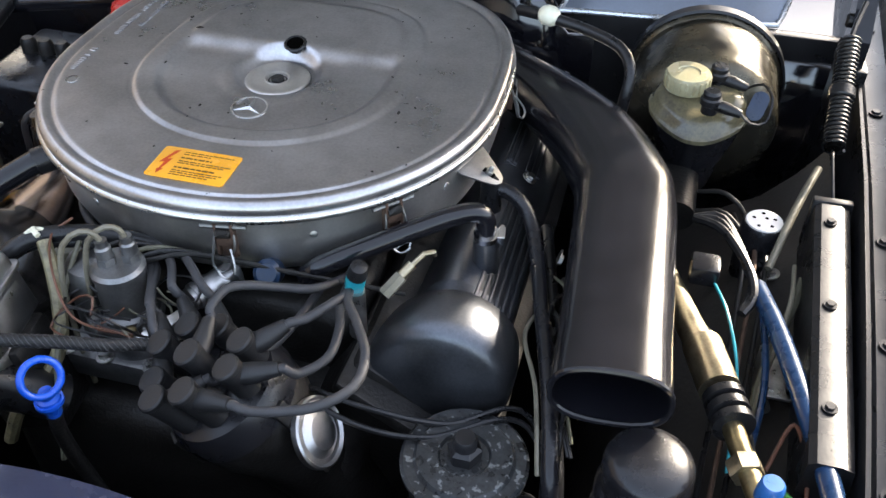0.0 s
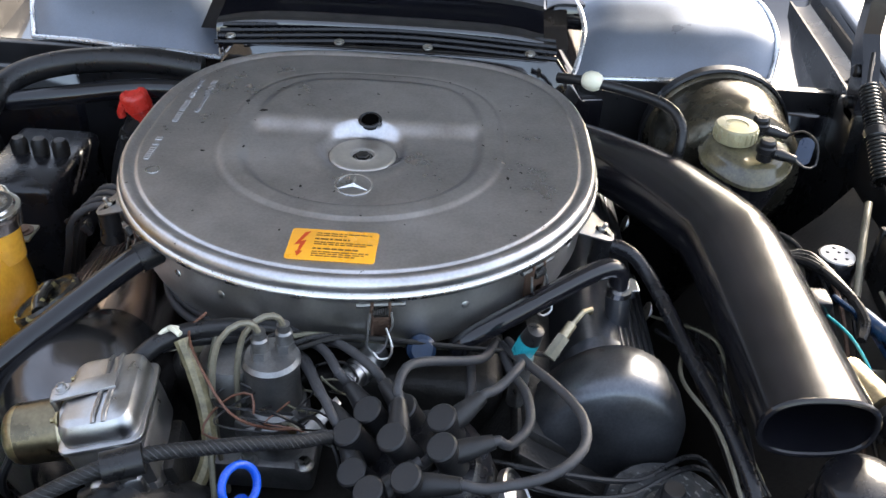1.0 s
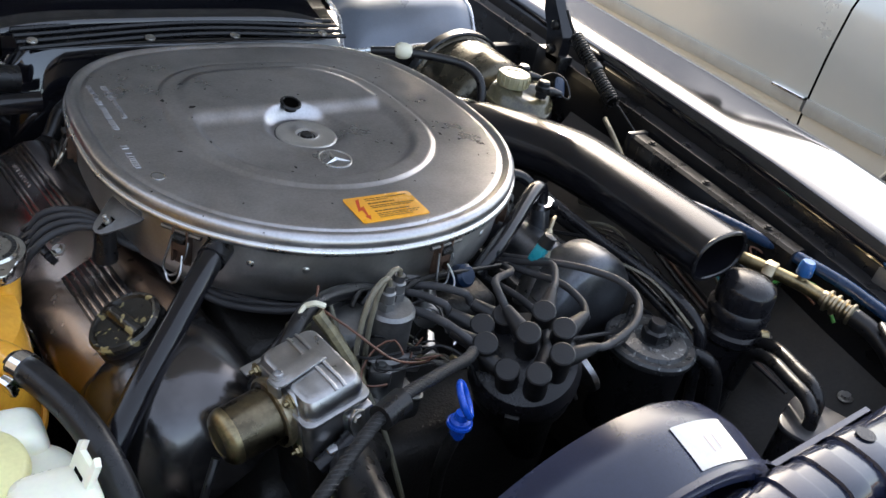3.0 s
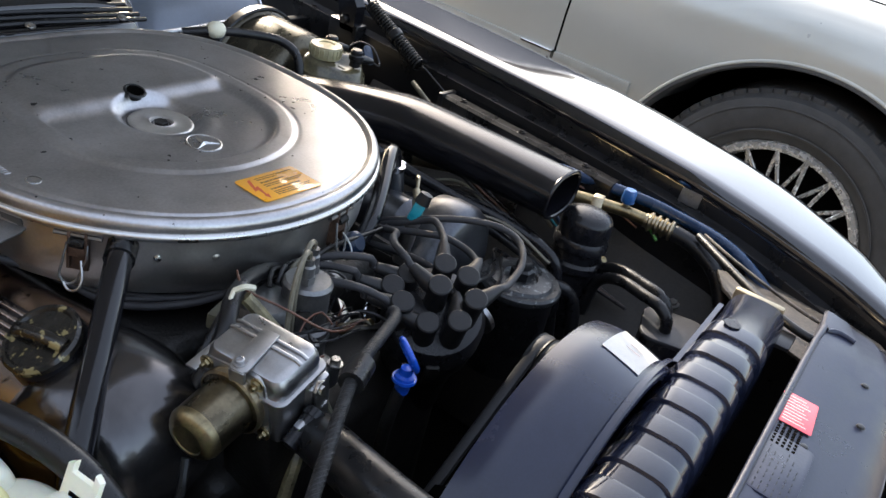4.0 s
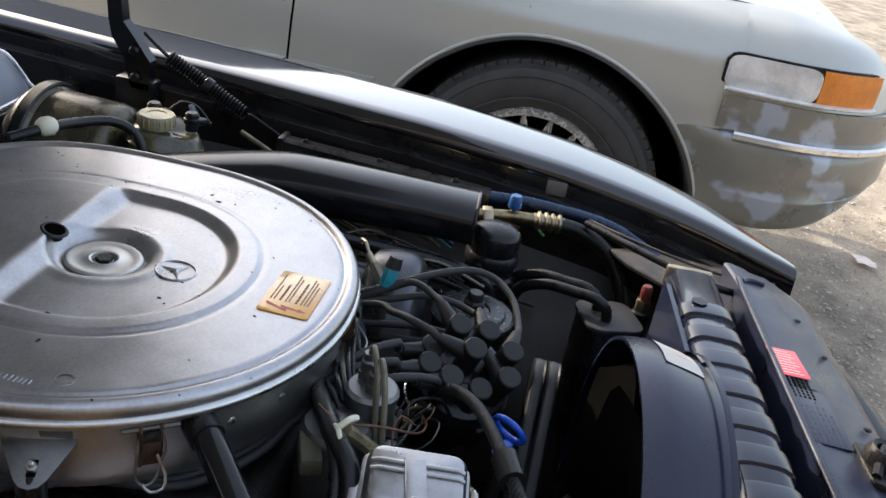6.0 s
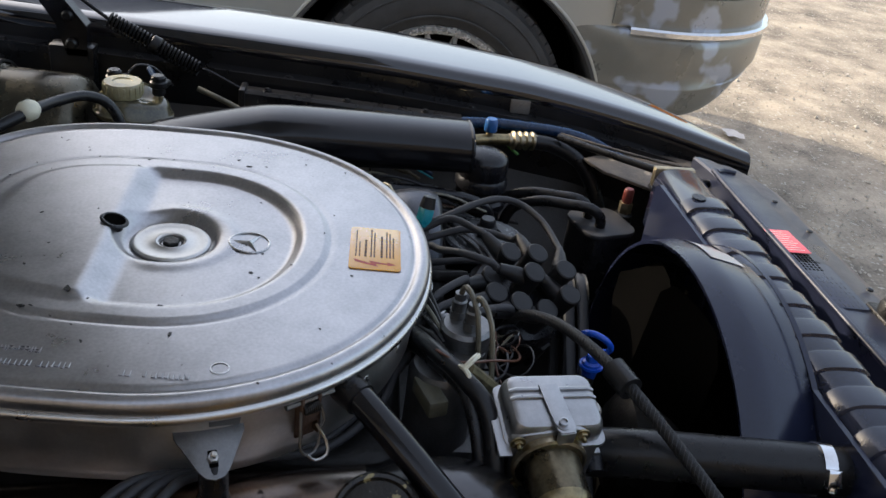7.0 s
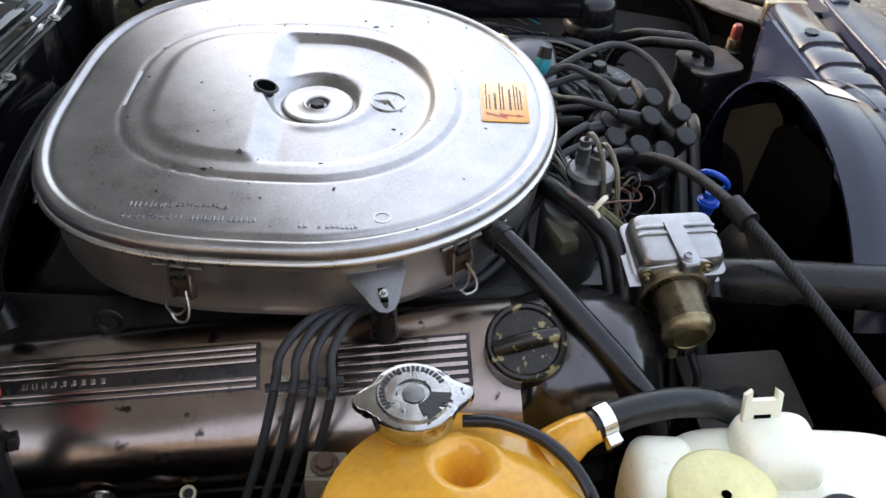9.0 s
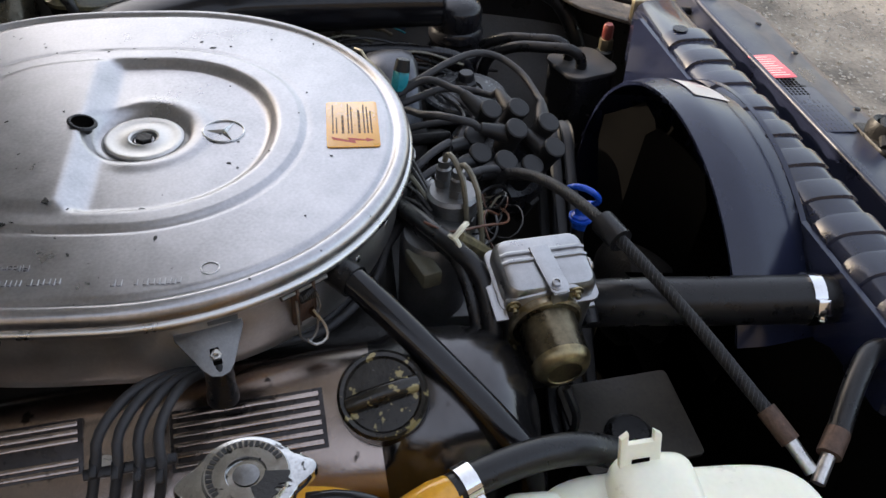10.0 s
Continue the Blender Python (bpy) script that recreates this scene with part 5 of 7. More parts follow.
# ---- radiator, shroud, fan ----
def radiator():
    t = thing("radiator", "black radiator with a ribbed plastic top tank", "radiator", (0.06, -0.65, 0.35))
    def sec(x, g):
        w, h = 0.036 + g, 0.040 + g
        y0, z0 = -0.647, 0.742
        out = []
        for k in range(17):
            a = math.pi * k / 16
            c, q = math.cos(a), math.sin(a)
            out.append((x, y0 + w * math.copysign(abs(c) ** 0.6, c), z0 + h * abs(q) ** 0.6))
        return out + [(x, y0 - w, z0 - 0.05), (x, y0 + w, z0 - 0.05)]
    part("top_tank", loft([sec(-0.292, -0.012), sec(-0.288, -0.004), sec(-0.28, 0), sec(0.392, 0), sec(0.400, -0.004), sec(0.405, -0.012)]), TANK_GLOSS, t, "satin black plastic top tank", angle=40)
    for k in range(10):
        x = -0.245 + 0.0585 * k
        part("rib", loft([sec(x - 0.017, -0.002), sec(x - 0.014, 0.0028), sec(x + 0.012, 0.0036), sec(x + 0.015, 0.0030), sec(x + 0.017, -0.002)]), TANK_GLOSS, t)
    part("end_clip", block(0.397, 0.409, -0.675, -0.612, 0.748, 0.7795, 0.003), BRASS, t, "tarnished brass end clip")
    # core coloured near-black, the shade inside the shroud put into its colour
    part("core", block(-0.33, 0.43, -0.668, -0.632, 0.29, 0.705, 0.002), DARK, t, "finned core, blacked out for the shade in the shroud")
    part("end_mark", lathe([(0.008, 0.0012), (0.010, 0.0012), (0.010, 0)], 20), BLACK_PLASTIC, t, "", Matrix.Translation((0.292, -0.636, 0.7858)))
    part("end_bracket", block(0.385, 0.43, -0.70, -0.62, 0.735, 0.741, 0.002), BAY_BLACK, t, "flat steel mounting tab")
    return t
RADIATOR = radiator()

SX, SZ, SR = 0.04, 0.556, 0.26
def shroud():
    t = thing("fan_shroud", "satin black plastic fan shroud behind the radiator with a white label", "fan shroud", (SX, -0.58, 0.3))
    # the arc leaves out the lower shroud, so its shaded part renders dark
    arc = [radians(-25 + 175 * k / 80) for k in range(81)]
    prof = [(SR - 0.004, -0.524), (SR, -0.524), (SR + 0.0025, -0.540), (SR + 0.003, -0.552), (SR + 0.0015, -0.562), (SR - 0.004, -0.585), (SR - 0.012, -0.612)]
    rows = []
    for r, y in prof + [(SR - 0.020, -0.612), (SR - 0.005, -0.56), (SR - 0.004, -0.524)]:
        rows.append([(SX + r * math.cos(a), y, SZ + r * math.sin(a)) for a in arc])
    part("ring", sheet(rows), SHROUD, t, "shroud ring, cut off low down to leave shade", angle=50)
    # back plate that carries the ring, with straight shoulders
    hole = [(SX + (SR - 0.002) * math.cos(a), SZ + (SR - 0.002) * math.sin(a)) for a in arc]
    outer = []
    for x, z in hole:
        c, q = x - SX, z - SZ
        s = min(0.33 / (abs(c) + 1e-6) if c > 0 else 0.325 / (abs(c) + 1e-6), 0.235 / (abs(q) + 1e-6) if q < 0 else 0.215 / (abs(q) + 1e-6))
        s = max(s, 1.004)
        outer.append((SX + c * s, SZ + q * s))
    part("back_plate", sheet([[(x, -0.606, z) for x, z in hole], [(x, -0.606, z) for x, z in outer], [(x, -0.612, z) for x, z in outer]]), SHROUD, t, angle=30)
    rows = []
    for i in range(9):
        aa = radians(65 + 18.5 * i / 8)
        rows.append([(SX + (SR + dr) * math.cos(aa), y, SZ + (SR + dr) * math.sin(aa)) for y, dr in ((-0.556, 0.0040), (-0.562, 0.0026), (-0.585, -0.0028), (-0.599, -0.0068))])
    lab = part("paper_label", sheet(rows), LABEL_WHITE, t, "white paper label with faint red print")
    for k in range(3):
        aa = radians(70 + 3 * k)
        part("print_line", block(-0.0006, 0.0006, -0.008, 0.008, 0, 0.0004, 0), PRINT_PALE, lab, "", Matrix.Translation((SX + (SR - 0.0008) * math.cos(aa), -0.580, SZ + (SR - 0.0008) * math.sin(aa))) @ pose(0, 0, 0, 0, 90 - math.degrees(aa), 0) @ pose(0, 0, 0, 13, 0, 0))
    return t
SHROUD_OB = shroud()

def fan():
    t = thing("cooling_fan", "dark radiator fan inside the shroud", "fan", (SX, -0.52, SZ))
    m = axis((SX, -0.555, SZ), (0, 1, 0))
    part("hub", lathe([(0.07, -0.02), (0.07, 0.03), (0.055, 0.045), (0.03, 0.05), (0.001, 0.05)], 30), GREASE, t, "", m)
    for k in range(7):
        rows = []
        for i in range(7):
            r = 0.065 + 0.165 * i / 6
            w = 0.035 + 0.03 * i / 6
            w *= 0.6 if i == 6 else 1
            rows.append([(r, w * u, (0.034 - 0.020 * i / 6) * u + 0.006 * u * u) for u in (-1, -0.6, -0.2, 0.2, 0.6, 1)])
        # blades share the void black, so their shade is painted in
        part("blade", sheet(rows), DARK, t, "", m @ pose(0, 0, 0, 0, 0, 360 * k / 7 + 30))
    for k, y in enumerate((-0.463, -0.481)):
        u = thing("drive_belt", "grey-black V-belt running down to the pulleys", "belt", (0.1, y, 0.6), "drive belts")
        A, B = Vector((0.215, y, 0.650)), Vector((-0.02, y, 0.430))
        d = (B - A).normalized(); nn = Vector((-d.z, 0, d.x))
        ra, rb = 0.036, 0.070
        pts = []
        for i in range(13):
            a = math.pi * i / 12
            pts.append(A + nn * ra * math.cos(a) - d * ra * math.sin(a))
        for i in range(13):
            a = math.pi * i / 12
            pts.append(B - nn * rb * math.cos(a) + d * rb * math.sin(a))
        pts.append(pts[0])
        part("belt", tube([tuple(p) for p in pts], 0.0075, 8, 0.02, squash=(1.0, 0.55), curve=False), BELT, u)
        part("pulley", moved(lathe([(0.02, -0.008), (0.040, -0.008), (0.036, 0), (0.040, 0.008), (0.02, 0.008)], 28), axis(A, (0, 1, 0))), GREASE, u, "dark grooved pulley")
fan()

def radiator_hose():
    t = thing("radiator_hose", "fat ribbed-textured black top radiator hose with a steel clamp", "hose", (-0.19, -0.52, 0.70))
    part("hose", tube([(-0.09, -0.375, 0.655), (-0.135, -0.410, 0.700), (-0.160, -0.46, 0.724), (-0.175, -0.53, 0.735), (-0.180, -0.61, 0.737), (-0.182, -0.655, 0.737)], 0.0235, 24), RUBBER, t)
    hose_clamp(t, (-0.1805, -0.624, 0.737), (-0.05, -1, 0.0), 0.024, screw=150)
radiator_hose()

# ---- coolant tank ----
def tank_body(cx, cy, rx, ry, z0, z1, e=2.6, bulge=0.35, cap=0.03, n=56, prof=None):
    secs = []
    H = z1 - z0
    for f, g in prof or ((0, 0.80), (0.06, 0.90), (0.2, 0.97), (0.5, 1.0), (0.72, 0.985), (0.84, 0.94), (0.92, 0.86), (0.97, 0.72), (0.99, 0.58), (1.0, 0.40), (1.004, 0.2), (1.005, 0.02)):
        ring = []
        for k in range(n):
            a = 2 * math.pi * k / n
            c, q = math.cos(a), math.sin(a)
            ring.append((cx + rx * g * math.copysign(abs(c) ** (2 / e), c), cy + ry * g * math.copysign(abs(q) ** (2 / e), q), z0 + H * f))
        secs.append(ring)
    return loft(secs)

def coolant_tank():
    t = thing("coolant_tank", "aged amber-yellow coolant expansion tank half full beside the engine", "coolant tank", (-0.46, -0.15, 0.50))
    V, F = tank_body(-0.466, -0.152, 0.113, 0.118, 0.50, 0.763, 2.3)
    V = [(x, y, z - 0.060 * math.exp(-(math.hypot(x + 0.430, y + 0.156) / 0.030) ** 2) if z > 0.70 else z) for x, y, z in V]
    # dished top built as its own fine grid so that the dimple is round
    rows = []
    for i in range(25):
        r = i / 24
        row = []
        for k in range(49):
            a = 2 * math.pi * k / 48
            x, y = -0.464 + 0.099 * r * math.cos(a), -0.152 + 0.102 * r * math.sin(a)
            d = math.hypot(x + 0.430, y + 0.156)
            z = 0.770 - 0.020 * r ** 3 - 0.040 * math.exp(-(d / 0.0135) ** 2) + 0.004 * math.exp(-((d - 0.026) / 0.010) ** 2)
            row.append((x, y, z))
        rows.append(row)
    part("body", (V, F), YELLOW_TANK, t, "", angle=60)
    part("top", sheet(rows), YELLOW_TANK, t, "dimpled moulded top", angle=60)
    part("seam", tube([(-0.466 + 0.115 * math.copysign(abs(math.cos(a)) ** 0.87, math.cos(a)), -0.152 + 0.120 * math.copysign(abs(math.sin(a)) ** 0.87, math.sin(a)), 0.640) for a in [2 * math.pi * k / 40 for k in range(41)]], 0.0035, 6, 0.02), YELLOW_TANK, t, "moulding seam")
    part("neck", lathe([(0.028, 0.735), (0.028, 0.778), (0.031, 0.780), (0.031, 0.786)], 30), YELLOW_TANK, t, "", Matrix.Translation((-0.384, -0.116, -0.006)))
    part("outlet", tube([(-0.405, -0.222, 0.746), (-0.392, -0.246, 0.760), (-0.388, -0.262, 0.766)], [0.022, 0.017, 0.0125], 18), YELLOW_TANK, t, "side outlet spout")
    m = Matrix.Translation((-0.384, -0.116, -0.006))
    out = []
    for k in range(72):
        a = 2 * math.pi * k / 72
        ear = 0.013 * (max(0, math.cos(a - radians(98))) ** 24 + max(0, math.cos(a - radians(278))) ** 24)
        out.append(((0.035 + ear) * math.cos(a), (0.035 + ear) * math.sin(a)))
    cap = part("pressure_cap", join(moved(prism(out, 0.788, 0.798, 0.003), m), moved(lathe([(0.033, 0.776), (0.034, 0.790)], 36), m), moved(lathe([(0.030, 0.797), (0.028, 0.801), (0.014, 0.801), (0.013, 0.7985), (0.001, 0.7985)], 36), m)), CAP_METAL, t, "chrome pressure cap with flaking black paint")
    rng = random.Random(8)
    patch = [( (0.0225 + 0.0045 * rng.uniform(-1, 1)) * math.cos(a) , (0.0225 + 0.0045 * rng.uniform(-1, 1)) * math.sin(a)) for a in [radians(195 + 5 * k) for k in range(16)]]
    patch = [(x * 1.22, y * 1.22) for x, y in patch] + [(0.0125 * math.cos(a), 0.0125 * math.sin(a)) for a in [radians(272 - 7.5 * k) for k in range(11)]]
    part("paint_patch", moved(prism(patch, 0.8014, 0.8020, 0), m), CAP_BLACK, cap, "flaked patch of black paint", smooth=False)
    part("centre_spot", moved(lathe([(0.009, 0.7995), (0.006, 0.8005), (0.001, 0.8005)], 18), m), CAST_DARK, cap, "dark grey spot in the middle")
    for k in range(22):
        a = radians(-60 + 9 * k)
        part("print_mark", moved(block(-0.0012, 0.0012, -0.0022, 0.0022, 0.8012, 0.8016, 0), m @ pose(0.0245 * math.cos(a), 0.0245 * math.sin(a), 0, 0, 0, math.degrees(a) - 90)), CAP_BLACK, cap)
    part("overflow_hose", tube([(-0.392, -0.155, 0.772), (-0.395, -0.185, 0.775), (-0.412, -0.222, 0.772), (-0.445, -0.250, 0.760), (-0.50, -0.262, 0.735), (-0.55, -0.26, 0.66)], 0.0052, 12), HOSE, t, "thin black overflow hose")
    part("bracket", join(block(-0.405, -0.380, -0.062, -0.030, 0.709, 0.713, 0.001), block(-0.409, -0.405, -0.062, -0.030, 0.60, 0.713, 0.001)), KHAKI, t, "small plated bracket")
    part("bracket_screw", bolt_geo(0.008, 0.004), RUST, t, "rusty screw", axis((-0.393, -0.045, 0.713), (0, 0, 1)))
    u = thing("coolant_hose", "black coolant hose clamped to the yellow tank", "hose", (-0.36, -0.32, 0.68))
    part("hose", tube([(-0.389, -0.256, 0.766), (-0.376, -0.285, 0.768), (-0.358, -0.330, 0.762), (-0.345, -0.375, 0.745), (-0.335, -0.415, 0.705), (-0.33, -0.43, 0.62)], 0.0128, 16), RUBBER, u)
    hose_clamp(u, (-0.384, -0.266, 0.767), (0.5, -1, 0.1), 0.0135, screw=200)
coolant_tank()

def washer_bottle():
    t = thing("washer_bottle", "milky white washer fluid bottle with a yellowed flip cap", "washer bottle", (-0.45, -0.42, 0.45))
    part("body", tank_body(-0.466, -0.430, 0.112, 0.118, 0.45, 0.740, 5.0, prof=((0, 0.90), (0.05, 0.97), (0.2, 1.0), (0.88, 1.0), (0.93, 0.992), (0.965, 0.97), (0.985, 0.945), (0.997, 0.90), (1.0, 0.82), (1.004, 0.5), (1.006, 0.05))), WHITE_TANK, t, "", angle=60)
    part("shoulder", tank_body(-0.415, -0.315, 0.038, 0.027, 0.66, 0.757, 5.0), WHITE_TANK, t, "rounded pump shoulder", angle=60)
    part("filler", tank_body(-0.392, -0.408, 0.034, 0.034, 0.70, 0.766, 4.2), WHITE_TANK, t, "raised filler mound", angle=60)
    hook = prism([(-0.016, -0.004), (0.016, -0.004), (0.016, 0.030), (0.010, 0.034), (0.010, 0.025), (-0.010, 0.025), (-0.010, 0.034), (-0.016, 0.030)], -0.003, 0.003, 0.001)
    tab = part("hanging_tab", hook, WHITE_TANK, t, "upright slotted hanging tab", pose(-0.374, -0.397, 0.756, 72, 0, -84))
    part("slot", block(-0.007, 0.007, 0.008, 0.012, -0.0036, 0.0036, 0), DARK, tab, "", pose(-0.374, -0.397, 0.756, 72, 0, -84))
    part("flip_cap", lathe([(0.042, 0.742), (0.044, 0.750), (0.042, 0.757), (0.038, 0.760), (0.001, 0.762)], 40), YELLOWISH, t, "yellowed round flip cap", pose(-0.442, -0.352, 0, 0, 0, 0))
    part("cap_hole", lathe([(0.004, 0.7622), (0.0005, 0.7622)], 12), OLIVE, t, "", pose(-0.446, -0.352, 0.0004))
    part("pump_cap", lathe([(0.022, 0.735), (0.023, 0.748), (0.021, 0.751), (0.017, 0.751), (0.016, 0.747), (0.001, 0.747)], 30), BLACK_PLASTIC, t, "black pump cap", Matrix.Translation((-0.455, -0.445, 0)))
washer_bottle()

def tray():
    t = thing("mounting_plate", "grimy steel plate with a rubber bush below the actuator", "bracket", (-0.2, -0.47, 0.55))
    m = pose(-0.215, -0.460, 0.615, 0, -8, 8)
    part("plate", prism(rounded(0.10, 0.12, 0.006), -0.003, 0.003, 0.001), GRIME, t, "", m)
    part("bush", lathe([(0.024, 0.003), (0.024, 0.010), (0.018, 0.016), (0.001, 0.016)], 24), RUBBER, t, "rubber bush", m @ Matrix.Translation((-0.02, 0.01, 0)))
    part("leg", block(-0.02, 0.02, -0.03, 0.03, -0.27, -0.002, 0.004), GREASE, t, "", m)
tray()

# ---- brake booster, master cylinder, reservoir ----
def brakes():
    t = thing("brake_booster", "round dull zinc brake booster with a black rim", "brake booster", (0.475, 0.30, 0.6))
    m = axis((0.490, 0.222, 0.692), (0, 1, 0)) @ Matrix.Scale(1.01, 4)
    part("shell", lathe([(0.045, -0.005), (0.080, 0.0), (0.094, 0.010), (0.099, 0.025), (0.100, 0.120), (0.106, 0.126), (0.107, 0.132), (0.104, 0.150), (0.09, 0.165)], 56), BOOSTER_GOLD, t, "dull brownish zinc-plated shell", m)
    part("band", lathe([(0.1065, 0.124), (0.110, 0.126), (0.110, 0.142), (0.1065, 0.144)], 56, False), BAY_BLACK, t, "clamp band", m)
    part("vacuum_hose", tube([(0.235, 0.255, 0.815), (0.274, 0.231, 0.822), (0.33, 0.215, 0.818), (0.375, 0.190, 0.812), (0.392, 0.165, 0.795), (0.390, 0.150, 0.76), (0.385, 0.16, 0.71)], 0.0072, 12), RUBBER, t, "black vacuum hose")
    part("white_valve", lathe([(0.006, -0.014), (0.010, -0.011), (0.013, -0.005), (0.013, 0.005), (0.010, 0.011), (0.006, 0.014)], 22), TIE, t, "white plastic check valve", axis((0.278, 0.230, 0.824), (1, -0.35, -0.02)))
    u = thing("brake_reservoir", "brownish translucent brake fluid reservoir with a cream ribbed cap", "fluid reservoir", (0.47, 0.14, 0.68))
    def ring(z, g):
        # broad at the back, drawn in to a rounded tip at the front
        o = []
        for k in range(48):
            a = 2 * math.pi * k / 48
            c, q = math.cos(a), math.sin(a)
            g2 = 0.87 * g
            half = (0.068 if q > 0 else 0.068 - 0.030 * abs(q) ** 1.5) * g2
            o.append((0.480 + half * math.copysign(abs(c) ** 0.75, c), 0.158 + (0.058 if q > 0 else 0.066) * g2 * math.copysign(abs(q) ** 0.85, q), z - 0.006 - 0.012 * max(0, -q) * (1 if z > 0.75 else 0)))
        return o
    part("body", loft([ring(0.763, 0.97), ring(0.764, 1.02), ring(0.769, 1.02), ring(0.772, 0.95), ring(0.784, 0.91), ring(0.790, 0.80), ring(0.792, 0.55), ring(0.793, 0.1)]), RESERVOIR, u, "brownish clear plastic bottle with a moulded seam", angle=45)
    cap = part("cap", lathe([(0.026, 0.794), (0.027, 0.797), (0.027, 0.812), (0.0255, 0.815), (0.014, 0.8155), (0.013, 0.814), (0.001, 0.814)], 40), CREAM, u, "cream screw cap", Matrix.Translation((0.461, 0.165, -0.009)))
    for k in range(20):
        a = 2 * math.pi * k / 20
        part("rib", block(0.0262, 0.0282, -0.0015, 0.0015, 0.797, 0.812, 0.0005), CREAM, cap, "", Matrix.Translation((0.461, 0.165, -0.009)) @ pose(0, 0, 0, 0, 0, math.degrees(a)))
    for x, y in ((0.490, 0.122), (0.497, 0.186)):
        plug = part("sensor_cap", lathe([(0.0095, 0.780), (0.0095, 0.790), (0.0125, 0.792), (0.0125, 0.799), (0.0105, 0.801), (0.0105, 0.806), (0.008, 0.809), (0.001, 0.809)], 24), RUBBER, u, "black rubber sensor cap", Matrix.Translation((x, y, 0)))
        part("plug_tail", tube([(x, y, 0.792), (x + 0.018, y - 0.004, 0.790), (x + 0.036, y - 0.006, 0.786)], [0.007, 0.0075, 0.005], 12, curve=False), RUBBER, plug, "moulded cable plug")
    part("tag", prism(rounded(0.020, 0.036, 0.0095), -0.0008, 0.0008, 0.0003), NAVY, u, "oval blue warning tag", pose(0.545, 0.140, 0.786, 50, 10, -12))
    part("lower_body", loft([ring(0.66, 0.50), ring(0.70, 0.66), ring(0.735, 0.86), ring(0.761, 0.95)]), BLACK_PLASTIC, u, "dark lower half of the bottle", angle=45)
    part("sensor_wire", tube([(0.533, 0.180, 0.786), (0.548, 0.168, 0.800), (0.560, 0.145, 0.795), (0.556, 0.122, 0.776), (0.538, 0.112, 0.778), (0.526, 0.116, 0.786)], 0.0018, 6), RUBBER, u, "thin looped wire")
    c = thing("master_cylinder", "dark cast brake master cylinder under its reservoir", "brake cylinder", (0.475, 0.13, 0.66))
    part("casting", tube([(0.475, 0.225, 0.685), (0.475, 0.05, 0.675)], 0.022, 20, curve=False), GREASE, c)
    for k in range(2):
        part("pipe", tube([(0.497, 0.10 - 0.04 * k, 0.68), (0.53, 0.09 - 0.04 * k, 0.69), (0.56, 0.07 - 0.05 * k, 0.665), (0.57, 0.02 - 0.05 * k, 0.60)], 0.003, 8), GREASE, c, "thin brake pipe")
brakes()

# ---- bonnet hinge and spring ----
def hinge():
    t = thing("counterbalance_spring", "black bonnet lifting arm with a coil spring and steel rod", "spring", (0.70, 0.30, 0.80))
    part("arm", loft([[(0.660 + dx, p[0] + dy, p[1]) for dx, dy in ((-0.012, -w), (0.012, -w), (0.012, w), (-0.012, w))] for p, w in (((0.285, 0.770), 0.016), ((0.292, 0.82), 0.024), ((0.315, 0.852), 0.022), ((0.330, 0.88), 0.013), ((0.338, 0.95), 0.012), ((0.38, 1.10), 0.012), ((0.50, 1.25), 0.012), ((0.60, 1.30), 0.012))]), DUCT_PLASTIC, t, "cranked black steel arm", angle=30)
    part("bracket", block(0.648, 0.680, 0.26, 0.33, 0.70, 0.785, 0.004), BAY_BLACK, t)
    for y, z in ((0.295, 0.835), (0.292, 0.79)):
        part("pivot", join(lathe([(0.009, 0.0), (0.009, 0.005), (0.006, 0.008), (0.001, 0.008)], 16)), BAY_BLACK, t, "", axis((0.648, y, z), (-1, 0, 0)))
    A, B = Vector((0.640, 0.230, 0.838)), Vector((0.630, 0.090, 0.774))
    d = (B - A)
    mm = axis(A, d)
    L = d.length
    pts = []
    turns = 26
    for i in range(turns * 12 + 1):
        a = 2 * math.pi * i / 12
        z = L * i / (turns * 12)
        mid = smooth(0.42, 0.46, z / L) * (1 - smooth(0.54, 0.58, z / L))
        pts.append((0.0115 * math.cos(a), 0.0115 * math.sin(a), z))
    part("spring", tube(pts, 0.0020, 6, 0.1, curve=False), BAY_BLACK, t, "tight coil spring", mm)
    part("spring_core", tube([(0, 0, 0.0), (0, 0, L)], 0.0075, 12, curve=False), DARK, t, "", mm)
    part("collar", lathe([(0.0135, L * 0.46), (0.015, L * 0.47), (0.015, L * 0.55), (0.0135, L * 0.56)], 24), RUBBER, t, "grey rubber collar", mm)
    part("rod", tube([tuple(B), (0.628, 0.075, 0.775), (0.632, 0.03, 0.752), (0.636, 0.00, 0.735), (0.63, -0.01, 0.72)], 0.0020, 8), BAY_BLACK, t, "thin hooked steel rod")
    part("upper_link", tube([(0.640, 0.230, 0.838), (0.645, 0.252, 0.850), (0.655, 0.282, 0.866)], 0.003, 8, curve=False), BAY_BLACK, t)
hinge()

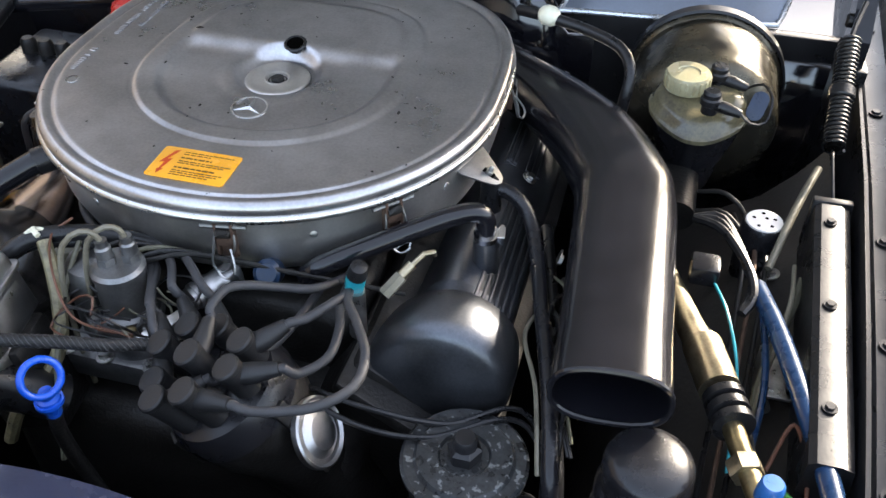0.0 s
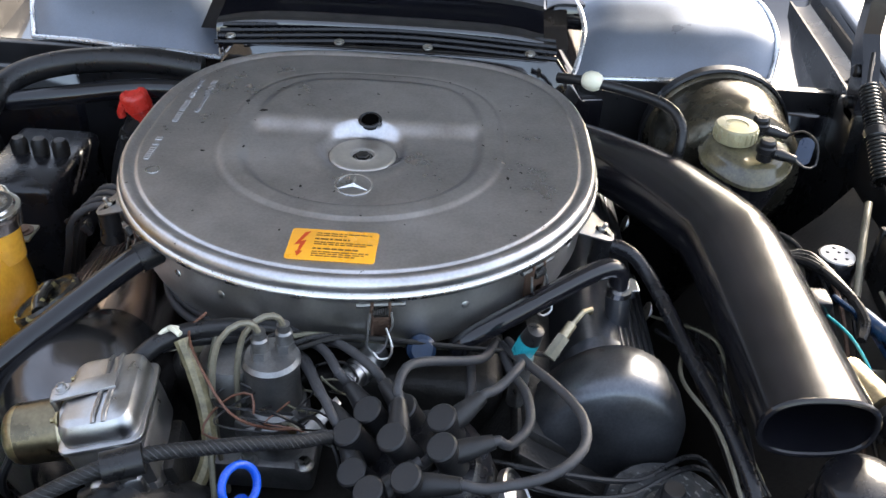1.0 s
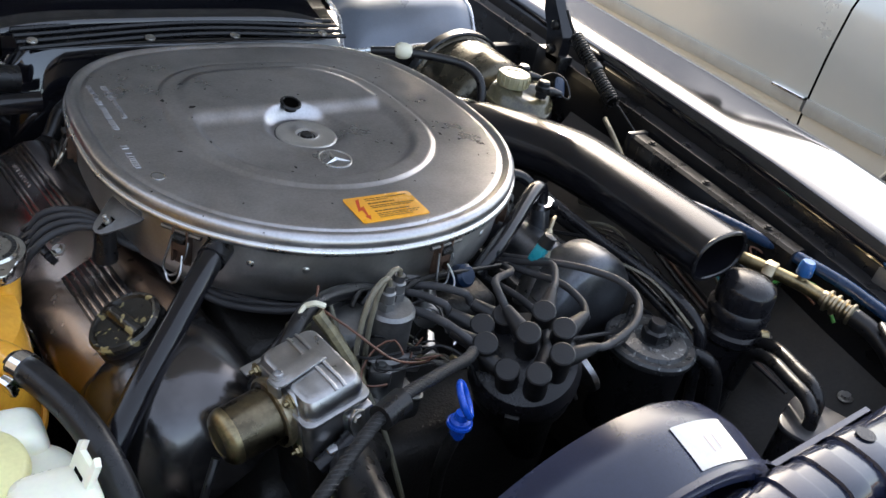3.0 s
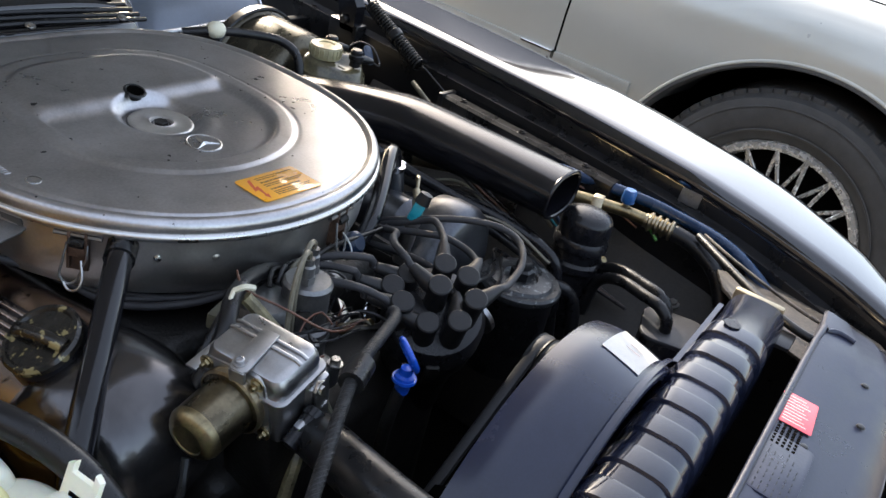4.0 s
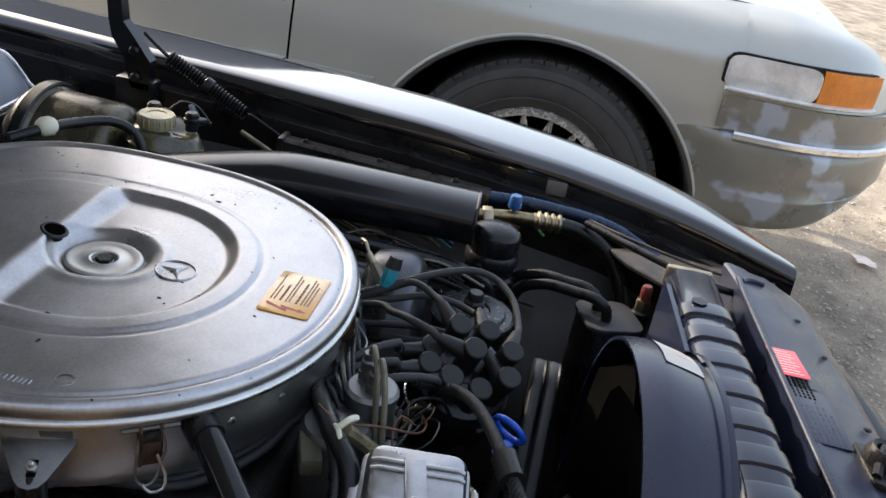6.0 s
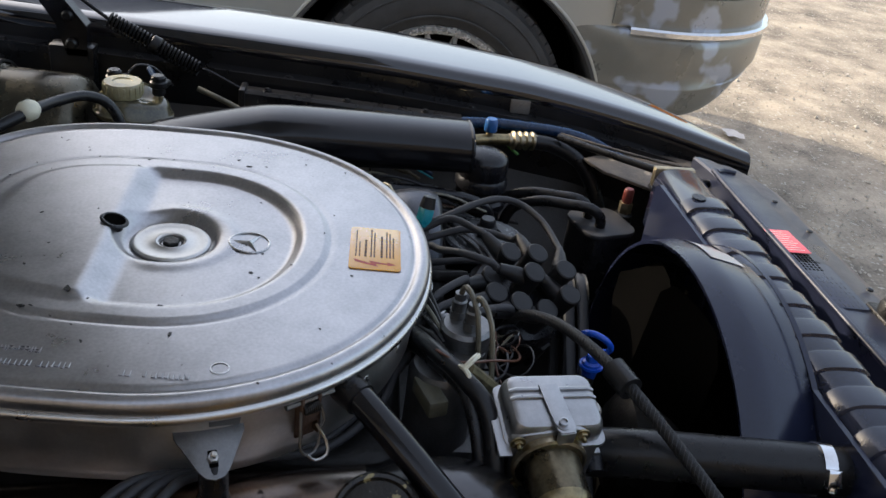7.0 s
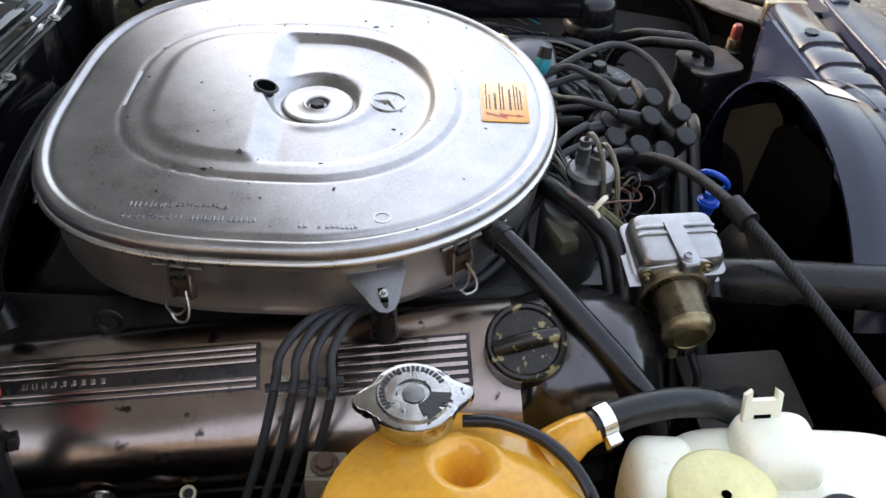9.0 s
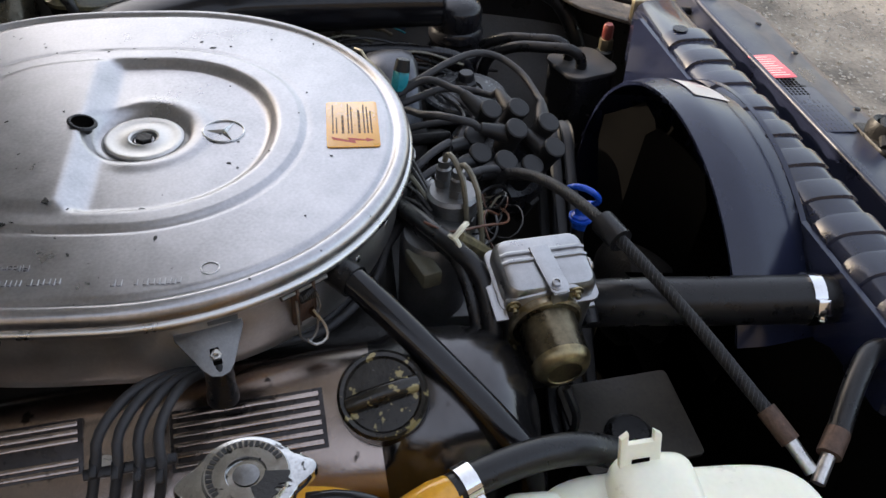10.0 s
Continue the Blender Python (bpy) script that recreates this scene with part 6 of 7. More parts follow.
def side_box():
    t = thing("wing_rail", "long satin black box rail on the inner wing", "rail", (0.645, -0.13, 0.72))
    rows = []
    for i in range(21):
        y = 0.02 - 0.36 * i / 20
        x = 0.640 - 0.030 * i / 20 * 0.7
        rows.append([(x + dx, y, 0.752 - 0.004 * i / 20 + dz) for dx, dz in ((-0.028, -0.07), (-0.026, -0.004), (-0.020, 0), (0.0, 0.0), (0.010, -0.004), (0.012, -0.03))])
    part("rail", loft([r for r in rows]), BAY_BLACK, t, angle=30)
    part("end_cap", block(0.611, 0.653, 0.014, 0.024, 0.690, 0.754, 0.002), BAY_BLACK, t, "folded end of the rail")
    for y in (-0.02, -0.15, -0.28):
        part("bolt", bolt_geo(0.0045, 0.004), BAY_BLACK, t, "", Matrix.Translation((0.629 - 0.058 * (0.02 - y) , y, 0.7525 - 0.011 * (0.02 - y))))
side_box()
# ---- the parked saloon alongside ----
NX = 1.645
def plan(s):
    """Plan path of the body side: from the rear along the flank, round the corner, across the nose. Point and outward normal."""
    L0 = 3.56  # flank from y = 2.55 to y = -1.01
    r = 0.42
    if s <= L0:
        return Vector((NX, 2.58 - s, 0)), Vector((-1, 0, 0))
    a = (s - L0) / r
    if a <= math.pi / 2:
        return Vector((NX + r - r * math.cos(a), -0.98 - r * math.sin(a), 0)), Vector((-math.cos(a), -math.sin(a), 0))
    return Vector((NX + r + (s - L0 - r * math.pi / 2), -0.98 - r, 0)), Vector((0, -1, 0))
WY, WZ, WR, TR = -0.378, 0.356, 0.244, 0.380
AR, AZ = 0.492, 0.312

def side_in(z):
    """How far the flank leans in at a height."""
    return float(np.interp(z, (0.20, 0.34, 0.50, 0.60, 0.72, 0.84, 0.90, 0.935, 0.955, 0.965), (0.05, 0.020, 0.004, 0.0, 0.004, 0.022, 0.050, 0.095, 0.16, 0.24)))

def saloon():
    t = thing("parked_saloon", "silver-beige parked saloon with chipped bumper and wire-style wheels", "car", (2.6, 0.6, -0.03))
    # flank and bonnet skin; the lower edge follows the wheel arch
    def skin(s0, s1, n, zlow, top=True, out=0.0, zs=None):
        rows = []
        for i in range(n + 1):
            s = s0 + (s1 - s0) * i / n
            p, nn = plan(s)
            z0 = zlow(p, s)
            row = []
            for k in range(15):
                z = z0 + (0.965 - z0) * (k / 14) ** 0.85
                front = max(0.0, (s - 3.56) / 0.66)
                lift = 0.05 * min(1, front) * smooth(0.66, 0.965, z)
                q = p - nn * (side_in(z) + lift * 1.2 - out)
                row.append((q.x, q.y, z - 0.035 * min(1, front) * smooth(0.80, 0.965, z) + 0.02 * smooth(0.0, 1.6, p.y)))
            rows.append(row)
        return rows
    def arch(p, s):
        dy = p.y - WY
        if abs(dy) < AR:
            return max(0.27, AZ + math.sqrt(AR * AR - dy * dy))
        return 0.665 if s > 3.3 else 0.27
    rear = skin(0.3, 2.235, 24, lambda p, s: 0.27)
    wing_rows = skin(2.242, 4.76, 150, arch)
    def far(grid):
        return [[(2 * (NX + 0.96) - x, y, z) for x, y, z in r] for r in grid]
    part("front_wing", sheet(wing_rows), SILVER_CAR, t, "silver-beige front wing with round wheel arch", angle=50)
    part("door", sheet(rear), SILVER_CAR, t, "silver-beige front door", angle=50)
    part("front_wing", sheet(far(wing_rows)), SILVER_CAR, t, "silver-beige front wing with round wheel arch", angle=50)
    part("door", sheet(far(rear)), SILVER_CAR, t, "silver-beige front door", angle=50)
    lips = []
    for k in range(61):
        a = radians(-6 + 192 * k / 60)
        y, z = WY - AR * math.cos(a), AZ + AR * math.sin(a)
        x = NX + side_in(z)
        lips.append([(x - 0.004, y, z), (x - 0.006, y + 0.012 * math.cos(a), z - 0.012 * math.sin(a)), (x + 0.015, y + 0.018 * math.cos(a), z - 0.018 * math.sin(a)), (x + 0.30, y + 0.018 * math.cos(a), z - 0.018 * math.sin(a))])
    part("arch_liner", sheet(lips), TYRE, t, "dark wheel arch lining", angle=40)
    part("arch_lip", tube([(NX + side_in(AZ + AR * math.sin(a)) - 0.001, WY - AR * math.cos(a), AZ + AR * math.sin(a)) for a in [radians(-4 + 188 * k / 60) for k in range(61)]], 0.005, 8, 0.05), SILVER_CAR, t, "rolled arch lip")
    # near-black disc stands in for the shade deep in the arch
    part("arch_void", lathe([(AR + 0.02, 0.0), (0.001, 0.0)], 40), DARK, t, "", axis((NX + 0.30, WY, AZ), (-1, 0, 0)))
    # bonnet top
    rows = []
    for i in range(19):
        y = 0.30 - 1.50 * i / 18
        end = max(0, (-0.80 - y) / 0.42)
        rows.append([(NX + 0.235 + 0.10 * end * end + u * (1.45 - 0.2 * end * end), y, 0.963 + 0.03 * math.sin(u * math.pi) - 0.05 * end * end + 0.02 * smooth(0.0, 1.6, y)) for u in [k / 16 for k in range(17)]])
    part("bonnet", sheet(rows), SILVER_CAR, t, "silver-beige bonnet", angle=50)
    part("bonnet_gap", tube([(r[0][0] + 0.002, r[0][1], r[0][2] + 0.001) for r in rows], 0.0035, 6, 0.05), DARK, t, "dark shut line along the bonnet")
    # cabin
    cab = []
    for y, zt, ins in ((0.25, 0.975, 0.26), (0.85, 1.36, 0.42), (1.15, 1.41, 0.45), (2.2, 1.42, 0.45), (2.5, 1.40, 0.44)):
        cab.append([(NX + x, y, z) for x, z in ((0.10, 0.96), (0.14, 1.0), (ins, zt - 0.03), (ins + 0.08, zt), (0.98, zt + 0.015), (1.88 - ins, zt), (1.96 - ins, zt - 0.03), (1.82, 1.0), (1.86, 0.96))])
    part("cabin", loft(cab), DARK_GLASS, t, "dark glazed cabin", angle=30)
    part("roof", sheet([[(NX + x, y, z + 0.012) for x, z in ((0.43, 1.37), (0.53, 1.415), (0.98, 1.43), (1.43, 1.415), (1.53, 1.37))] for y in (0.88, 1.3, 2.0, 2.5)]), SILVER_CAR, t, "silver-beige roof")
    part("sill_body", block(NX + 0.06, NX + 1.85, 0.02, 2.5, 0.25, 0.90, 0.02), DARK, t)
    part("under_body", block(NX + 0.32, NX + 1.75, -1.02, 0.02, 0.40, 0.86, 0.02), DARK, t)
    # mouldings
    def strip(name, s0, s1, z0, z1, d, mat, label, n=40, par=t, taper=False):
        rows = []
        for i in range(n + 1):
            s = s0 + (s1 - s0) * i / n
            p, nn = plan(s)
            zc, hh = (z0 + z1) / 2, (z1 - z0) / 2
            if taper:
                d_end = min(1, (s1 - s0) * min(i / n, 1 - i / n) / 0.040)
                hh *= 0.55 + 0.45 * math.sqrt(1 - (1 - d_end) ** 2)
            b = side_in(zc)
            rows.append([tuple(p - nn * (b + 0.004) + Vector((0, 0, zc - hh))), tuple(p - nn * (b - d * 0.8) + Vector((0, 0, zc - hh))), tuple(p - nn * (b - d) + Vector((0, 0, zc - hh * 0.5))), tuple(p - nn * (b - d) + Vector((0, 0, zc + hh * 0.5))), tuple(p - nn * (b - d * 0.8) + Vector((0, 0, zc + hh))), tuple(p - nn * (b + 0.004) + Vector((0, 0, zc + hh)))])
        return part(name, loft(rows), mat, par, label, angle=40)
    strip("side_moulding", 0.3, 2.235, 0.56, 0.60, 0.014, TRIM_GREY, "grey side moulding")
    strip("side_moulding", 2.244, 2.49, 0.56, 0.60, 0.014, TRIM_GREY, "grey side moulding end", taper=False)
    strip("moulding_insert", 2.13, 2.235, 0.592, 0.602, 0.016, CHROME, "")
    # bumper
    rows = []
    for i in range(61):
        row = []
        for o, z in ((-0.10, 0.385), (-0.04, 0.395), (0.0, 0.415), (0.012, 0.44), (0.016, 0.47), (0.022, 0.50), (0.0225, 0.506), (0.019, 0.510), (0.022, 0.55), (0.022, 0.62), (0.014, 0.652), (0.0, 0.665), (-0.03, 0.670)):
            s0 = 2.58 - WY + math.sqrt(AR * AR - (z - AZ) ** 2)
            s = s0 + (4.76 - s0) * (i / 60) ** 1.15
            p, nn = plan(s)
            g = smooth(0.0, 0.16, s - s0)
            tuck = smooth(3.62, 4.15, s) * max(0.0, 0.56 - z) / 0.175
            row.append(tuple(p - nn * (0.004 - (o if o < 0 else o * (0.15 + 0.85 * g)) + 0.07 * tuck) + Vector((0, 0, z + 0.085 * tuck))))
        rows.append(row)
    for side in (rows, far(rows)):
        part("bumper", sheet(side), BUMPER_CHIP, t, "body-coloured bumper with flaking lacquer", angle=50)
    strip("bumper_strip", 3.47, 4.76, 0.648, 0.672, 0.028, CHROME, "bright bumper strip")
    strip("bumper_cap", 3.42, 4.76, 0.672, 0.760, 0.012, BUMPER_CHIP, "flaking painted filler below the lamp")
    # headlamp
    fr = strip("headlamp", 3.402, 3.856, 0.769, 0.870, 0.006, BLACK_PLASTIC, "large rectangular headlamp", taper=True)
    strip("lens", 3.409, 3.655, 0.775, 0.864, 0.014, LENS, "hazed clear lens", par=fr, taper=True)
    strip("turn_lens", 3.657, 3.849, 0.775, 0.864, 0.014, AMBER, "amber turn signal lens", par=fr)
    strip("lower_rim", 3.415, 3.846, 0.770, 0.779, 0.020, LENS, "", par=fr)
    # wheel
    w = part("tyre", lathe([(WR + 0.004, 0.0), (WR + 0.014, -0.012), (WR + 0.05, -0.022), (WR + 0.085, -0.024), (WR + 0.115, -0.014), (TR - 0.018, 0.0), (TR - 0.004, 0.014), (TR, 0.03), (TR, 0.19), (TR - 0.02, 0.21), (WR, 0.22)], 72, False), TYRE, t, "worn black tyre", axis((NX + 0.028, WY, WZ), (1, 0, 0)))
    mw = axis((NX + 0.028, WY, WZ), (1, 0, 0))
    for r in (WR + 0.035, WR + 0.095):
        part("sidewall_ring", tube([(r * math.cos(a), r * math.sin(a), -0.022 if r < 0.3 else -0.022) for a in [2 * math.pi * k / 60 for k in range(61)]], 0.003, 6, 0.1), TYRE, w, "", mw)
    for k in range(72):
        a = 360 * k / 72
        part("tread_block", block(TR - 0.020, TR + 0.0008, -0.0135, 0.0135, 0.006, 0.045, 0.002, 1), TYRE, w, "", mw @ pose(0, 0, 0, 0, 0, a))
    rim = part("rim", lathe([(WR + 0.006, -0.004), (WR + 0.002, -0.012), (WR - 0.008, -0.013), (WR - 0.018, -0.006), (WR - 0.022, 0.010), (WR - 0.03, 0.05), (WR - 0.05, 0.08)], 64, False), WIRE, t, "chrome rim with brown tarnish", mw)
    # near-black disc stands in for the shade behind the spokes
    part("rim_void", lathe([(WR - 0.02, 0.05), (0.001, 0.06)], 40, False), DARK, rim, "", mw)
    part("hub", lathe([(0.065, 0.03), (0.062, -0.004), (0.05, -0.012), (0.03, -0.016), (0.001, -0.016)], 36), WIRE, rim, "", mw)
    for k in range(18):
        a0 = 2 * math.pi * k / 18
        for d in (1, -1):
            a1 = a0 + d * radians(34)
            part("spoke", tube([((WR - 0.016) * math.cos(a0), (WR - 0.016) * math.sin(a0), -0.002 if d > 0 else 0.004), (0.060 * math.cos(a1), 0.060 * math.sin(a1), -0.004 if d > 0 else 0.004)], 0.0056, 6, curve=False), WIRE, rim, "", mw)
    return t
saloon()

def litter():
    tagged(part("paper_scrap", sheet([[(2.70 + 0.030 * i + 0.006 * j, -1.81 + 0.024 * j, -0.015 + 0.018 * noise.noise((i * 1.7, j * 1.9, 4))) for j in range(4)] for i in range(4)]), PAPER), "crumpled pale paper scrap on the dirt", "litter")
litter()

# ---- small fittings ----
def sensors():
    t = thing("temperature_sensor", "teal-capped sensor plug in front of the air cleaner", "sensor", (0.183, -0.262, 0.74))
    part("plug", block(-0.0085, 0.0085, -0.007, 0.007, -0.012, 0.012, 0.002), TEAL, t, "teal connector", pose(0.183, -0.262, 0.775, 15, 10, 25))
    part("boot", lathe([(0.010, 0.012), (0.008, 0.026), (0.001, 0.028)], 16), RUBBER, t, "", pose(0.183, -0.262, 0.775, 15, 10, 25))
    part("stem", tube([(0.183, -0.262, 0.765), (0.180, -0.255, 0.70)], 0.009, 12, curve=False), STEEL, t)
    u = thing("coolant_sender", "dull brass coolant sender with a bare spade terminal", "sensor", (0.215, -0.235, 0.74))
    part("body", tube([(0.207, -0.250, 0.754), (0.220, -0.235, 0.768)], 0.007, 6, curve=False), KHAKI, u)
    part("insulator", tube([(0.220, -0.235, 0.768), (0.228, -0.225, 0.776)], 0.0052, 12, curve=False), BRASS, u, "brass collar")
    part("spade", tube([(0.226, -0.228, 0.774), (0.238, -0.218, 0.786), (0.246, -0.212, 0.785), (0.246, -0.210, 0.779)], 0.0026, 8, curve=False), BRASS, u)
    v = thing("blue_sensor", "small blue sensor tucked under the air cleaner", "sensor", (0.09, -0.235, 0.70))
    part("plug", lathe([(0.014, 0), (0.014, 0.018), (0.010, 0.022), (0.001, 0.022)], 18), NAVY, v, "", pose(0.085, -0.238, 0.745, 55, 0, 10))
    w = thing("thermostat_neck", "ribbed grey coolant stub with a bright clamp", "pipe stub", (0.03, -0.27, 0.72))
    part("stub", join(tube([(0.018, -0.285, 0.732), (0.044, -0.236, 0.737)], 0.0125, 20, curve=False), *[tube([(0.020 + 0.007 * k, -0.281 + 0.0132 * k, 0.7325), (0.0225 + 0.007 * k, -0.2763 + 0.0132 * k, 0.733)], 0.0145, 20, curve=False) for k in range(4)]), ALU_CAST, w, "ribbed grey stub")
    part("ring", tube([(0.043 + 0.017 * math.cos(a), -0.330 + 0.010 * math.sin(a), 0.715 + 0.013 * math.sin(a)) for a in [2 * math.pi * k / 20 for k in range(21)]], 0.0022, 8, 0.02), CHROME, w, "chrome spring clip")
    x = thing("vacuum_unit", "grey zinc vacuum advance capsule beside the distributor", "vacuum unit", (0.19, -0.43, 0.66))
    m = axis((0.182, -0.374, 0.690), (0.86, 0.0, 0.5))
    part("capsule", lathe([(0.010, -0.03), (0.014, -0.012), (0.031, -0.006), (0.0335, -0.004), (0.0335, 0.002), (0.0315, 0.0035), (0.0290, 0.0010), (0.024, 0.0015), (0.017, 0.0060), (0.006, 0.0075), (0.001, 0.0075)], 32), ALU_CAST, x, "pressed zinc capsule", m, angle=25)
    part("bracket", block(-0.008, 0.008, -0.045, 0.0, -0.02, -0.016, 0.001), STEEL, x, "", m)
sensors()

def harness():
    t = thing("wiring_harness", "black taped wiring loom tied with pale nylon ties", "wiring loom", (-0.14, -0.28, 0.70))
    part("loom", tube([(-0.03, -0.24, 0.755), (-0.09, -0.262, 0.775), (-0.136, -0.287, 0.780), (-0.165, -0.31, 0.765), (-0.205, -0.32, 0.715), (-0.23, -0.325, 0.64)], 0.0088, 12), RUBBER, t)
    part("loom", tube([(-0.05, -0.245, 0.752), (-0.11, -0.272, 0.768), (-0.150, -0.292, 0.768), (-0.19, -0.305, 0.73), (-0.22, -0.31, 0.66)], 0.0065, 10), RUBBER, t)
    part("tie", tube([(-0.136 + 0.010 * math.cos(a), -0.287 + 0.006 * math.cos(a), 0.778 + 0.012 * math.sin(a)) for a in [2 * math.pi * k / 18 for k in range(19)]], 0.0024, 6, 0.02), TIE, t, "pale nylon cable tie")
    part("tie_tail", tube([(-0.136, -0.287, 0.790), (-0.130, -0.295, 0.797), (-0.122, -0.300, 0.795)], 0.003, 6), TIE, t)
    wires = ((COPPER, [(-0.11, -0.262, 0.79), (-0.12, -0.285, 0.785), (-0.10, -0.32, 0.775), (-0.07, -0.35, 0.755), (-0.04, -0.355, 0.745), (-0.01, -0.345, 0.735)], 0.0013),
             (KHAKI, [(-0.03, -0.33, 0.725), (-0.015, -0.35, 0.745), (0.0, -0.355, 0.735), (0.01, -0.335, 0.725), (0.0, -0.32, 0.715)], 0.0014),
             (RUBBER, [(-0.02, -0.325, 0.72), (0.0, -0.335, 0.74), (0.02, -0.36, 0.735), (0.03, -0.375, 0.71)], 0.002),
             (OLIVE_HOSE, [(-0.125, -0.292, 0.782), (-0.112, -0.308, 0.762), (-0.098, -0.330, 0.735), (-0.092, -0.352, 0.705), (-0.104, -0.375, 0.675), (-0.130, -0.392, 0.645), (-0.15, -0.40, 0.60)], 0.0070),
             (OLIVE, [(-0.10, -0.27, 0.775), (-0.10, -0.31, 0.745), (-0.085, -0.37, 0.70), (-0.07, -0.42, 0.62)], 0.0028))
    for mat, pts, r in wires:
        part("wire", tube(pts, r, 8), mat, t)
    rng = random.Random(21)
    for k in range(12):
        cx, cy, cz = rng.uniform(-0.07, 0.01), rng.uniform(-0.35, -0.285), rng.uniform(0.725, 0.760)
        a0, rr = rng.uniform(0, 6.3), rng.uniform(0.010, 0.024)
        pts = [(cx + rr * math.cos(a0 + 0.9 * i) * (1 + 0.2 * i), cy + rr * math.sin(a0 + 0.9 * i), cz + 0.010 * math.sin(a0 * 2 + 1.3 * i) - 0.002 * i * i * 0.4) for i in range(6)]
        part("loose_wire", tube(pts, rng.uniform(0.0008, 0.0016), 6), (RUBBER, RUBBER, COPPER, OLIVE, RUBBER, KHAKI, RUBBER, RUBBER)[k % 8], t)
    part("brown_plug", block(-0.022, 0.022, -0.010, 0.010, -0.009, 0.009, 0.003), OLIVE, t, "brown connector block", pose(-0.118, -0.262, 0.742, 0, 0, 20))
    u = thing("inner_wing_wires", "loose green, white and brown wires beside the brass pipe", "wires", (0.56, -0.3, 0.66))
    for mat, pts, r in ((GREEN_WIRE, [(0.585, -0.44, 0.70), (0.592, -0.40, 0.725), (0.585, -0.36, 0.72), (0.578, -0.34, 0.70)], 0.0025),
                        (OLIVE, [(0.56, -0.26, 0.66), (0.575, -0.18, 0.68), (0.60, -0.10, 0.70), (0.61, -0.06, 0.70)], 0.005),
                        (BLUE_TUBE, [(0.560, -0.30, 0.66), (0.570, -0.22, 0.70), (0.565, -0.12, 0.71), (0.55, -0.05, 0.70)], 0.0035),
                        (COPPER, [(0.57, -0.32, 0.70), (0.59, -0.28, 0.72), (0.60, -0.33, 0.715), (0.595, -0.40, 0.70)], 0.002)):
        part("wire", tube(pts, r, 8), mat, u)
    for mat, pts, r in ((TEAL, [(0.512, -0.10, 0.72), (0.530, -0.16, 0.725), (0.545, -0.22, 0.70), (0.545, -0.30, 0.66)], 0.0016),
                        (KHAKI, [(0.600, -0.05, 0.71), (0.592, -0.12, 0.715), (0.572, -0.20, 0.69), (0.56, -0.28, 0.65)], 0.0026),
                        (RUBBER, [(0.500, -0.16, 0.715), (0.528, -0.20, 0.715), (0.552, -0.27, 0.705), (0.568, -0.34, 0.70)], 0.0022)):
        part("wire", tube(pts, r, 8), mat, u)
    v = thing("low_wiring_bundle", "bundle of black wires crossing below the grey cam cover", "wiring loom", (0.24, -0.34, 0.66))
    for k in (0, 3):
        part("wire", tube([(0.15 + 0.01 * (k * 7 % 3), -0.345 + 0.004 * k, 0.700), (0.22, -0.362 + 0.005 * (k * 5 % 4), 0.695 + 0.003 * k), (0.28 + 0.01 * (k % 2), -0.352 + 0.006 * k, 0.688), (0.36, -0.31 + 0.012 * (k * 3 % 4), 0.68), (0.42, -0.38, 0.60)], 0.0028, 8), RUBBER, v)
    part("thick_hose", tube([(0.335, -0.07, 0.72), (0.36, -0.18, 0.71), (0.385, -0.30, 0.685), (0.40, -0.37, 0.65), (0.40, -0.40, 0.56)], 0.0075, 12), RUBBER, v, "thick black hose")
harness()

